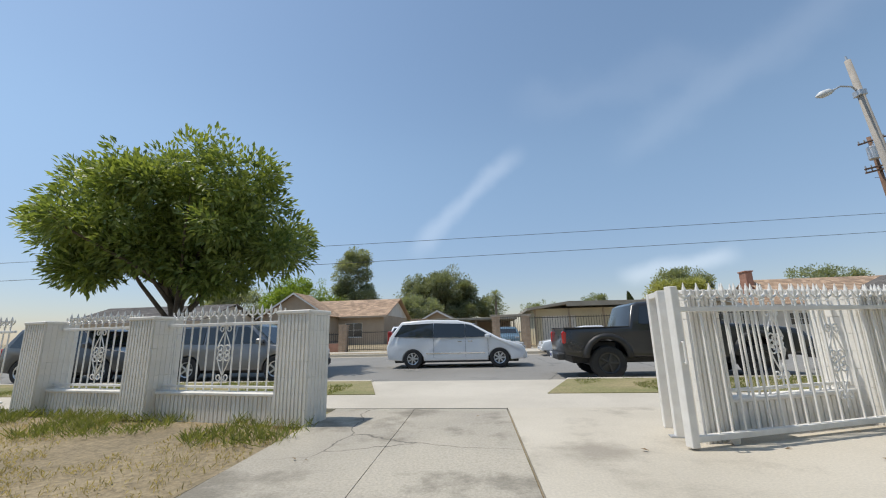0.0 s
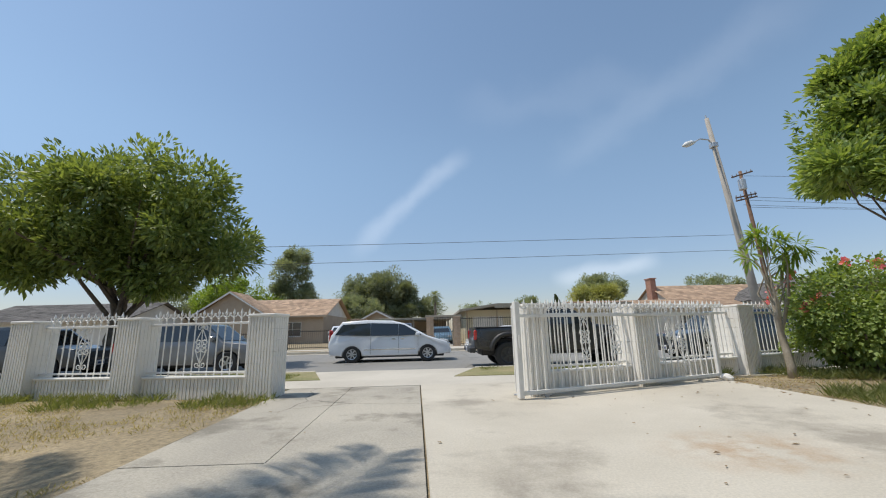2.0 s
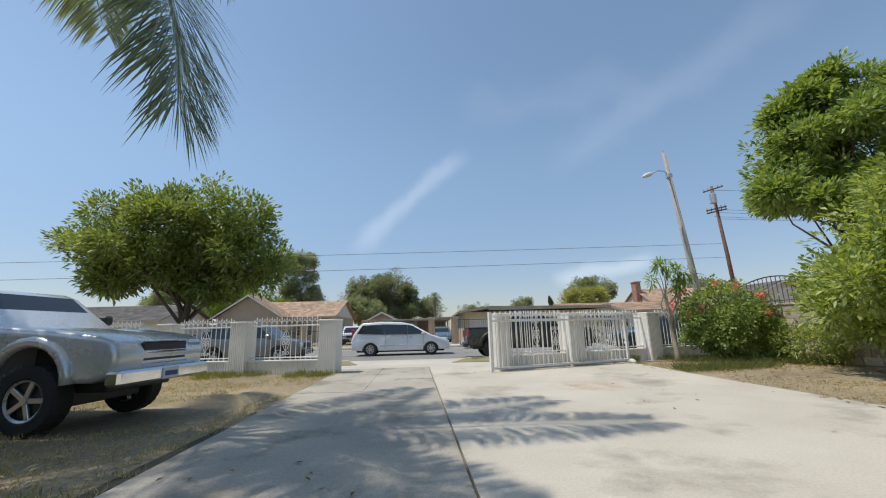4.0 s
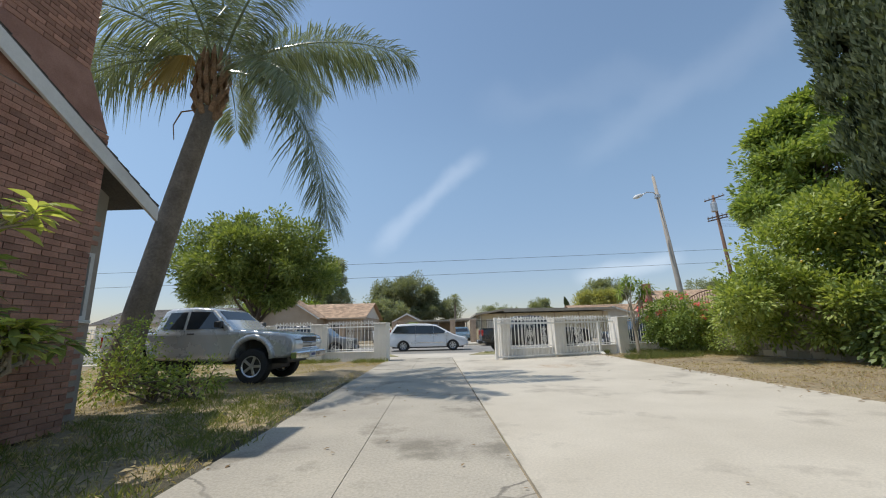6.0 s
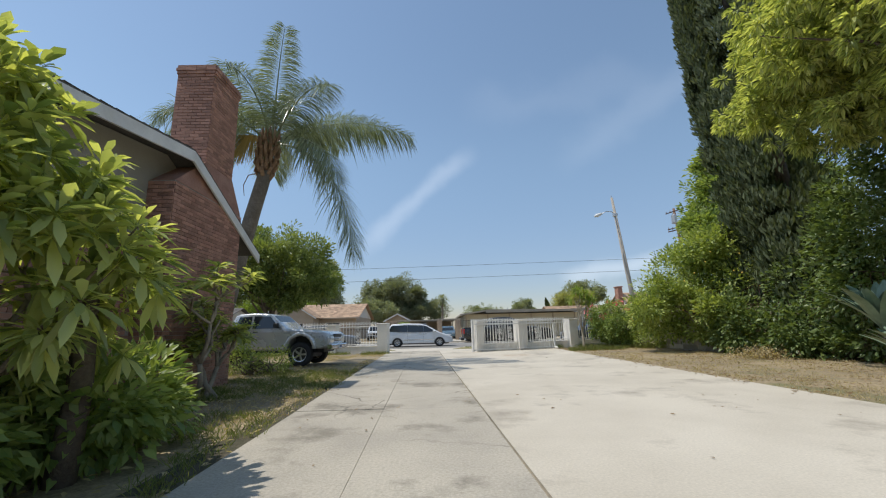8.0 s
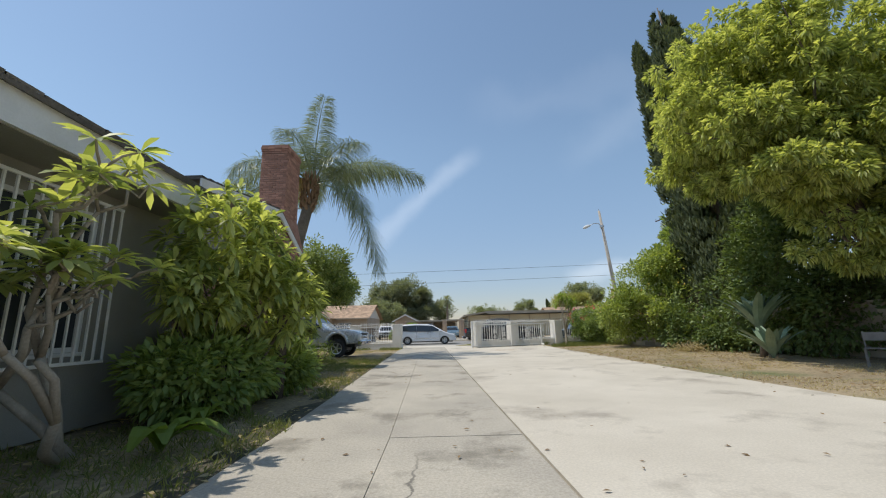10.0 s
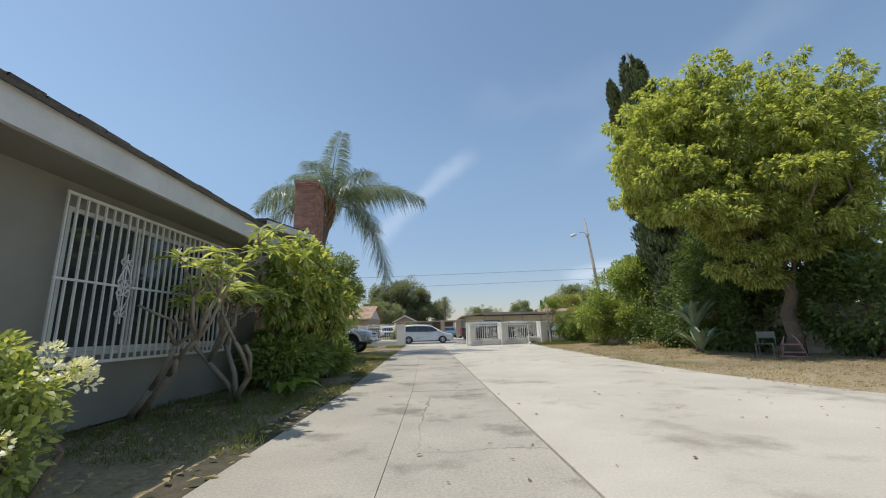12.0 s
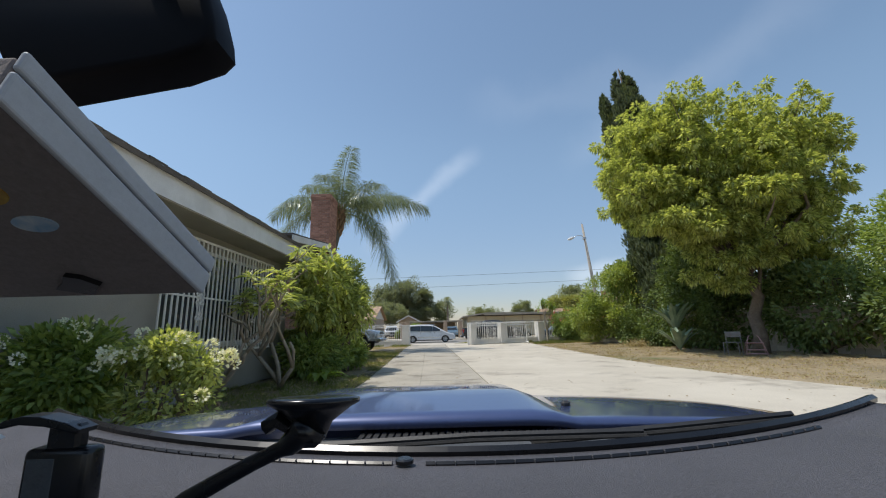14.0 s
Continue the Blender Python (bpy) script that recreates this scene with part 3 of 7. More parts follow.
structure("gutter_far", bx(-150, 150, 46.1, 46.6, -0.2, -0.093), "sidewalk", "concrete gutter along the far kerb", "gutter")
structure("kerb_far", bx(-150, 150, 46.6, 46.78, -0.2, 0.06, 0.02), "sidewalk", "worn concrete kerb", "kerb")
structure("pavement_far", bx(-150, 150, 46.78, 50.2, -0.2, 0.05), "sidewalk", "far sidewalk of pale concrete", "pavement")
structure("ground_far_yards", bx(-150, 150, 50.2, 120, -0.2, 0.06), "dry_grass", "dry front yards across the street", "ground")
structure("pavement_far_driveway", bx(-4.6, 2.4, 50.2, 66, -0.2, 0.07), "concrete", "concrete driveway across the street", "driveway")
for x0, x1 in ((-30, -4.9), (2.4, 40)):
    structure("ground_far_parkway", bx(x0, x1, 46.78, 48.0, -0.2, 0.065), "dry_grass", "far parkway strip of thin grass", "ground")


# ---- white fence and gate ----
def ribbed(bm, x0, x1, y0, y1, z0, z1, step=0.058, depth=0.018):
    """A block faced with upright ribs on the front and back, as scored split-face blocks have."""
    box(bm, x0, x1, y0 + depth, y1 - depth, z0, z1)
    n = max(2, round((x1 - x0) / step))
    w = (x1 - x0) / n
    for k in range(n):
        a = x0 + k * w
        box(bm, a + 0.011, a + w - 0.011, y0, y0 + depth, z0, z1)
        box(bm, a + 0.011, a + w - 0.011, y1 - depth, y1, z0, z1)


def fence_pillar(at, rz, w=0.52, h=1.52):
    root = thing("fence_pillar", "white-painted ribbed block fence pillar with weathered paint", "fence pillar", "fence pillars", at, rz)
    z = 0.0
    while z < h - 0.065:
        zz = min(z + 0.205, h - 0.06)
        bm = bmesh.new()
        ribbed(bm, -w / 2, w / 2, -w / 2, w / 2, z, zz - 0.002)
        for s in (-1, 1):
            for k in range(6):
                a = -w / 2 + 0.02 + k * (w - 0.04) / 6
                box(bm, s * w / 2 - 0.006, s * w / 2 + 0.006, a + 0.004, a + (w - 0.04) / 6 - 0.008, z, zz - 0.006)
        part("block", bm, "white_paint", root)
        z = zz
    part("cap", bx(-w / 2 - 0.012, w / 2 + 0.012, -w / 2 - 0.012, w / 2 + 0.012, z - 0.004, z + 0.05, 0.012), "white_paint", root)
    return root


def finial_bm():
    """A cast fleur-de-lis: collar, pointed middle leaf, two side leaves that curl outward."""
    bm = bmesh.new()
    tube(bm, [(0, 0, 0), (0, 0, 0.045), (0, 0, 0.055), (0, 0, 0.065), (0, 0, 0.10), (0, 0, 0.135), (0, 0, 0.20)], [0.009, 0.009, 0.019, 0.009, 0.010, 0.019, 0.002], 6)
    for s in (-1, 1):
        tube(bm, [(0, 0, 0.072), (s * 0.038, 0, 0.088), (s * 0.068, 0, 0.118), (s * 0.070, 0, 0.142), (s * 0.056, 0, 0.136)], [0.009, 0.010, 0.011, 0.008, 0.004], 5)
    for v in bm.verts:
        v.co *= 1.30
    return mesh_of(bm, "finial")


def scroll_bm(h=0.75):
    """A lozenge of flat bars with a rosette of curls in the middle and a pair of curls at each end."""
    bm = bmesh.new()

    def curl(x, z, r, a0, turn, n=11):
        pts = []
        for k in range(n):
            a = a0 + turn * k / (n - 1)
            q = r * (1 - 0.62 * k / (n - 1))
            pts.append((x + q * math.cos(a), 0, z + q * math.sin(a)))
        tube(bm, pts, 0.010, 5, False)

    for s in (-1, 1):
        for up in (-1, 1):
            tube(bm, [(0.008 * s, 0, h * (0.5 + 0.42 * up)), (s * 0.075, 0, h * (0.5 + 0.24 * up)), (s * 0.122, 0, h * (0.5 + 0.09 * up))], 0.009, 5, False)
            curl(s * 0.062, h * (0.5 + 0.47 * up), 0.056, math.pi if s > 0 else 0.0, -s * up * 2.3 * math.pi)
            curl(s * 0.066, h * (0.5 + 0.085 * up), 0.060, math.pi if s > 0 else 0.0, -s * up * 2.2 * math.pi)
        curl(s * 0.058, h * 0.5, 0.052, -math.pi / 2, s * 2.4 * math.pi)
    tube(bm, [(0, 0, -h * 0.16), (0, 0, h * 1.14)], 0.010, 5, False)
    return mesh_of(bm, "scroll")


FINIAL, SCROLL = finial_bm(), scroll_bm()


def bar_mesh(h, r=0.0085):
    bm = bmesh.new()
    box(bm, -r, r, -r, r, 0, h)
    return mesh_of(bm, "bar")


def fence_panel(p, q, scrolls=(0.5,), base_h=0.38, top=1.36, step=0.15, label="", wall=True):
    """A low ribbed wall between two points with a white iron railing of bars, spear finials and scrollwork on it."""
    p, q = Vector((*p, 0)), Vector((*q, 0))
    d = q - p
    L = d.length
    root = thing("fence_panel", label or "white iron railing with finials and scrolls on ribbed wall", "fence", "fence panels", tuple(p), math.degrees(math.atan2(d.y, d.x)))
    if wall:
        bm = bmesh.new()
        ribbed(bm, 0, L, -0.09, 0.09, -0.05, base_h - 0.045, 0.075)
        part("low_wall", bm, "white_paint", root)
        part("coping", bx(0, L, -0.11, 0.11, base_h - 0.045, base_h, 0.01), "white_paint", root)
    part("top_rail", bx(0, L, -0.022, 0.022, top - 0.022, top + 0.022, 0.005), "white_iron", root)
    part("bottom_rail", bx(0, L, -0.02, 0.02, base_h + 0.05, base_h + 0.085, 0.005), "white_iron", root)
    n = int(L / step)
    bar, k = bar_mesh(top - base_h), 0
    for i in range(1, n):
        x = L * i / n
        if all(abs(x - L * s) > 0.15 for s in scrolls):
            part("bar", bar, "white_iron", root).location = (x, 0, base_h)
        f = part("finial", FINIAL, "white_iron", root)
        f.location = (x, 0, top + 0.02)
    for s in scrolls:
        part("scroll", SCROLL, "white_iron", root).location = (L * s, 0, base_h + 0.18)
    return root


LEFT = [(-2.90, 29.60), (-5.62, 30.0), (-8.0, 30.36), (-11.2, 30.8), (-14.2, 31.2)]
for i, (x, y) in enumerate(LEFT):
    fence_pillar((x, y, 0), -8.6)
for a, b in ((0, 1), (1, 2), (3, 4)):
    (x0, y0), (x1, y1) = LEFT[a], LEFT[b]
    fence_panel((x1 + 0.26, y1 - 0.04), (x0 - 0.26, y0 + 0.04))
fence_panel((LEFT[3][0] + 0.3, LEFT[3][1] - 0.06), (LEFT[2][0] - 0.9, LEFT[2][1] + 0.1), scrolls=(0.3, 0.7), base_h=0.06, wall=False, label="white iron gate with spear finials, closed")
fence_panel((-19.5, 31.6), (-14.5, 31.25), scrolls=(0.25, 0.75))

RA, RB, RC = (1.98, 28.92), (4.28, 29.78), (7.35, 31.05)
for (x, y), w in ((RA, 0.42), (RB, 0.52), (RC, 0.56)):
    fence_pillar((x, y, 0), 22.0, w, 1.55)
fence_panel((RA[0] + 0.2, RA[1] + 0.08), (RB[0] - 0.25, RB[1] - 0.1), scrolls=(0.5,))
fence_panel((RB[0] + 0.25, RB[1] + 0.1), (RC[0] - 0.27, RC[1] - 0.11), scrolls=(0.27, 0.73))
fence_panel((RC[0] + 0.28, RC[1] + 0.1), (10.6, 32.2), scrolls=(0.5,))


def sliding_gate():
    """The open sliding gate: bars between rails, standing in front of the right-hand fence, with a double end post."""
    p, q = Vector((1.64, 28.46, 0)), Vector((6.15, 30.16, 0))
    d = q - p
    L = d.length
    root = thing("sliding_gate", "white iron sliding gate with spear finials, slid open along the fence", "gate", "", tuple(p), math.degrees(math.atan2(d.y, d.x)))
    part("top_rail", bx(0, L, -0.025, 0.025, 1.30, 1.35, 0.005), "white_iron", root)
    part("bottom_rail", bx(0, L, -0.03, 0.03, 0.06, 0.12, 0.006), "white_iron", root)
    part("end_post", bx(-0.045, 0.045, -0.045, 0.045, 0.02, 1.56, 0.006), "white_iron", root)
    part("end_post", bx(L - 0.04, L + 0.04, -0.04, 0.04, 0.04, 1.35, 0.006), "white_iron", root)
    bar = bar_mesh(1.21, 0.009)
    n = int(L / 0.165)
    for s in (0.44, 0.80):
        part("scroll", SCROLL, "white_iron", root).location = (L * s, 0, 0.36)
    for i in range(1, n):
        if all(abs(i / n - s) * L > 0.12 for s in (0.44, 0.80)):
            part("bar", bar, "white_iron", root).location = (L * i / n, 0, 0.10)
        part("finial", FINIAL, "white_iron", root).location = (L * i / n, 0, 1.345)
    for x in (0.5, L - 0.6):
        bm = bmesh.new()
        tube(bm, [(x, -0.02, 0.05), (x, 0.02, 0.05)], 0.055, 14)
        part("roller", bm, "metal_grey", root)
    bm = bmesh.new()
    tube(bm, [(0, -0.05, 1.0), (-0.03, -0.10, 1.0), (-0.03, -0.10, 0.8), (0, -0.05, 0.8)], 0.012, 6)
    part("pull_handle", bm, "white_iron", root)
    # catch frame that the gate slides through
    c = thing("gate_guide", "white square-tube guide frame at the end of the gate", "gate guide", "", (1.72, 28.92, 0), -8)
    part("post", bx(-0.045, 0.045, -0.045, 0.045, 0, 1.56, 0.006), "white_iron", c)
    part("post", bx(-0.045, 0.045, 0.40, 0.49, 0, 1.555, 0.006), "white_iron", c)
    part("header", bx(-0.035, 0.035, 0.045, 0.40, 1.49, 1.555, 0.006), "white_iron", c)
    part("track", bx(-0.1, 0.3, -0.05, 0.05, -0.01, 0.015), "metal_grey", c)


sliding_gate()


# ---- houses ----
def shingle_roof(root, quad, rows, cols, material, name="roof", th=0.05, as_pieces=False):
    """A roof plane from four corners (eave a, eave b, ridge b, ridge a), laid with overlapping courses of shingles."""
    a, b, c, d = [Vector(v) for v in quad]
    n = (b - a).cross(d - a).normalized()
    if n.z < 0:
        n = -n
    bm = bmesh.new()
    lo = [bm.verts.new(v - n * th) for v in (a, b, c, d)]
    hi = [bm.verts.new(v) for v in (a, b, c, d)]
    bm.faces.new(hi), bm.faces.new(lo[::-1])
    for i in range(4):
        bm.faces.new((lo[i], lo[(i + 1) % 4], hi[(i + 1) % 4], hi[i]))
    bmesh.ops.recalc_face_normals(bm, faces=bm.faces[:])
    roof = part(name, bm, material, root)
    rng = random.Random(rows * 131 + cols)
    bm = bmesh.new()
    for j in range(rows):
        u0, u1 = j / rows, min(1.0, (j + 1.12) / rows)
        l0, r0, l1, r1 = a.lerp(d, u0), b.lerp(c, u0), a.lerp(d, u1), b.lerp(c, u1)
        s = (j % 2) * 0.5
        for i in range(cols + 1):
            f0, f1 = max(0, (i - s) / cols), min(1, (i + 0.96 - s) / cols)
            if f1 - f0 < 0.002:
                continue
            k = 0.010 + rng.random() * 0.010
            v = [bm.verts.new(x) for x in (l0.lerp(r0, f0) + n * k * 1.8, l0.lerp(r0, f1) + n * k * 1.8, l1.lerp(r1, f1) + n * 0.003, l1.lerp(r1, f0) + n * 0.003,
                                           l0.lerp(r0, f0) + n * 0.001, l0.lerp(r0, f1) + n * 0.001)]
            bm.faces.new(v[:4])
            bm.faces.new((v[4], v[5], v[1], v[0]))
    p = part("shingles", bm, material, roof)
    tagged(p, kind="stuff")
    return roof


def window_part(root, m, w, h, depth=0.08, cols=2, rows=1, frame="trim"):
    """A framed window with panes, standing in the local xz plane of m, facing -y."""
    bm = bmesh.new()
    t = 0.06
    for x0, x1, z0, z1 in ((-w / 2, w / 2, 0, t), (-w / 2, w / 2, h - t, h), (-w / 2, -w / 2 + t, t, h - t), (w / 2 - t, w / 2, t, h - t)):
        box(bm, x0, x1, -depth / 2, depth / 2, z0, z1, 0, m)
    for i in range(1, cols):
        x = -w / 2 + w * i / cols
        box(bm, x - 0.02, x + 0.02, -depth / 2 + 0.01, depth / 2 - 0.01, t, h - t, 0, m)
    for j in range(1, rows):
        z = h * j / rows
        box(bm, -w / 2 + t, w / 2 - t, -depth / 2 + 0.015, depth / 2 - 0.015, z - 0.015, z + 0.015, 0, m)
    f = part("window", bm, frame, root)
    for i in range(cols):
        a, b = -w / 2 + w * i / cols + 0.03, -w / 2 + w * (i + 1) / cols - 0.03
        part("pane", bx(a, b, -0.006, 0.006, t, h - t, 0, m), "glass_window", f)
    part("sill", bx(-w / 2 - 0.05, w / 2 + 0.05, -depth, depth / 2, -0.05, -0.002, 0.008, m), frame, f)
    return f


def wall_with_holes(bm, m, x0, x1, h, holes, th=0.2):
    """An upright wall in the local xz plane of m, thick along +y, with rectangular openings (x0, x1, z0, z1)."""
    holes = sorted(holes)
    x = x0
    for a, b, z0, z1 in holes:
        if a > x:
            box(bm, x, a, 0, th, 0, h, 0, m)
        if z0 > 0:
            box(bm, a, b, 0, th, 0, z0, 0, m)
        box(bm, a, b, 0, th, z1, h, 0, m)
        x = b
    box(bm, x, x1, 0, th, 0, h, 0, m)


def wall_parts(root, m, x0, x1, h, holes, material, th=0.2):
    """The stretches of a wall beside, under and over its openings, each a part of the house."""
    x = x0
    spans = []
    for a, b, z0, z1 in sorted(holes):
        if a > x:
            spans.append((x, a, 0, h))
        if z0 > 0:
            spans.append((a, b, 0, z0))
        spans.append((a, b, z1, h))
        x = b
    spans.append((x, x1, 0, h))
    for a, b, z0, z1 in spans:
        part("wall", bx(a, b, 0, th, z0, z1, 0, m), material, root)


def near_house():
    """The house beside the driveway: eaves along it, a barred window, then a gabled wing with a brick chimney."""
    root = thing("house", "grey-green stucco house with white fascia and brick gable wing", "house", "", (0, 0, 0))
    X = -4.6
    m = pose(X, 0, 0, 0, 0, 90)          # local x runs along world y, local +y goes into the house
    wall_parts(root, m, -9.0, 11.4, 3.05, [(6.3, 9.9, 0.95, 2.75), (-2.5, -0.7, 1.0, 2.6)], "house_wall")
    for q in ((-6.6, X - 0.2, 11.2, 11.4), (-13, -12.8, -9, 22), (-13, X, -9.2, -9.0)):
        part("wall", bx(*q, 0, 3.05), "house_wall", root)
    window_part(root, m @ pose(8.1, 0.06, 0.95), 3.6, 1.8, 0.1, 3, 1)
    window_part(root, m @ pose(-1.6, 0.06, 1.0), 1.8, 1.6, 0.1, 2, 1)
    # security bars in front of the window, with scrolls
    bars = part("window_guard", bx(6.1, 10.1, -0.16, -0.13, 0.80, 0.84, 0.004, m), "white_iron", root, "white iron window bars")
    part("bar_rail", bx(6.1, 10.1, -0.16, -0.13, 2.84, 2.88, 0.004, m), "white_iron", bars)
    part("bar_rail", bx(6.1, 10.1, -0.16, -0.13, 1.80, 1.83, 0.004, m), "white_iron", bars)
    for k in range(30):
        x = 6.12 + k * 3.96 / 29
        part("bar", bx(x - 0.011, x + 0.011, -0.157, -0.133, 0.82, 2.86, 0, m), "white_iron", bars)
    for x in (7.1, 9.1):
        s = part("scroll", SCROLL, "white_iron", bars)
        s.matrix_basis = m @ pose(x, -0.17, 1.42)
    # eaves: fascia, soffit, rafter tails, roof
    part("fascia", bx(-3.95, -3.90, -9.5, 11.3, 3.06, 3.44), "trim", root, "white painted fascia board")
    part("soffit", bx(X, -3.95, -9.5, 11.3, 3.05, 3.10), "house_wall", root)
    for k in range(11):
        y = -8.5 + k * 1.9
        bm = bmesh.new()
        side_plate(bm, [(X, 3.10), (-3.96, 3.10), (-3.96, 3.34), (X, 3.55)], y - 0.05, y + 0.05)
        part("rafter_tail", bm, "trim", root)
    shingle_roof(root, [(-3.82, -9.6, 3.44), (-3.82, 11.4, 3.44), (-9.0, 11.4, 5.2), (-9.0, -9.6, 5.2)], 22, 60, "shingle_grey")
    shingle_roof(root, [(-14.2, 11.4, 3.40), (-14.2, -9.6, 3.40), (-9.0, -9.6, 5.2), (-9.0, 11.4, 5.2)], 8, 16, "shingle_grey")
    for y in (11.22, -9.4):
        bm = bmesh.new()
        side_plate(bm, [(-4.6, 3.05), (-13, 3.05), (-13, 3.6), (-9, 5.1), (-4.6, 3.62)], y, y + 0.15)
        part("gable", bm, "house_wall", root)
    # wing with an uneven gable toward the driveway: shallow near slope, steeper far slope
    G = -5.45
    y0, y1, yr, za, zb, zr = 12.4, 19.45, 16.3, 4.35, 3.30, 4.85
    mg = pose(G, 0, 0, 0, 0, 90)
    wall_parts(root, mg, y0 + 0.4, y1 - 0.35, 2.95, [(18.55, 19.0, 1.4, 2.4)], "mortar")
    for q, z in (((y0 + 0.4, y0 + 0.6), 4.2), ((y1 - 0.55, y1 - 0.35), 3.2)):
        part("wall", bx(-12.8, G - 0.2, *q, 0, z), "house_wall", root)
    window_part(root, mg @ pose(18.775, 0.03, 1.4), 0.45, 1.0, 0.1, 1, 2)
    bm = bmesh.new()
    v = [bm.verts.new((G - 0.2, y, z)) for y, z in ((y0 + 0.4, 2.95), (y1 - 0.35, 2.95), (y1 - 0.35, zb + 0.05), (yr, zr - 0.1), (y0 + 0.4, za - 0.05))]
    f = bm.faces.new(v)
    r = bmesh.ops.extrude_face_region(bm, geom=[f])
    for g in r["geom"]:
        if isinstance(g, bmesh.types.BMVert):
            g.co.x += 0.2
    bmesh.ops.recalc_face_normals(bm, faces=bm.faces[:])
    part("gable", bm, "house_wall", root)
    for ya, ze in ((y0, za), (y1, zb)):
        shingle_roof(root, [(G + 0.55, ya, ze - 0.02), (-13, ya, ze - 0.02), (-13, yr, zr), (G + 0.55, yr, zr)], 14, 22, "shingle_grey")
        bm = bmesh.new()
        v = [bm.verts.new(p) for p in ((G + 0.56, yr, zr - 0.03), (G + 0.56, ya, ze - 0.05), (G + 0.56, ya, ze - 0.27), (G + 0.56, yr, zr - 0.25))]
        f = bm.faces.new(v)
        r = bmesh.ops.extrude_face_region(bm, geom=[f])
        for g in r["geom"]:
            if isinstance(g, bmesh.types.BMVert):
                g.co.x -= 0.045
        bmesh.ops.recalc_face_normals(bm, faces=bm.faces[:])
        part("rake_board", bm, "trim", root, "white painted rake board")
    # low connecting roof between the house and the wing
    part("roof", bx(-8.0, -4.9, 11.4, 12.5, 3.5, 3.62, 0.01), "shingle_grey", root)
    part("fascia", bx(-4.9, -4.86, 11.4, 12.5, 3.38, 3.62), "trim", root)
    return root


HOUSE = near_house()
CH = dict(x0=-5.95, x1=-5.10, y0=17.0, y1=18.1, shoulder=4.55, top=7.35, bx1=-4.95, by0=15.9, by1=18.4)


def chimney():
    """The chimney: mortar cores of base, shoulder and stack, faced with bricks."""
    c = CH
    base = part("chimney", bx(c["x0"] + 0.02, c["bx1"] - 0.02, c["by0"] + 0.02, c["by1"] - 0.02, 0, c["shoulder"] - 0.5), "mortar", HOUSE, "red brick chimney with corbelled cap")
    part("chimney_stack", bx(c["x0"] + 0.02, c["x1"] - 0.02, c["y0"] + 0.02, c["y1"] - 0.02, c["shoulder"] - 0.499, c["top"] - 0.02), "mortar", base)
    bm = bmesh.new()
    a = [bm.verts.new(p) for p in ((c["x0"] + .01, c["by0"] + .01, c["shoulder"] - .5), (c["bx1"] - .01, c["by0"] + .01, c["shoulder"] - .5), (c["bx1"] - .01, c["by1"] - .01, c["shoulder"] - .5), (c["x0"] + .01, c["by1"] - .01, c["shoulder"] - .5))]
    b = [bm.verts.new(p) for p in ((c["x0"] + .01, c["y0"] - .01, c["shoulder"] + .35), (c["x1"] + .01, c["y0"] - .01, c["shoulder"] + .35), (c["x1"] + .01, c["y1"] + .01, c["shoulder"] + .35), (c["x0"] + .01, c["y1"] + .01, c["shoulder"] + .35))]
    for k in range(4):
        bm.faces.new((a[k], a[(k + 1) % 4], b[(k + 1) % 4], b[k]))
    part("shoulder", bm, "brick_joined", base)
    return base


CHIMNEY = chimney()


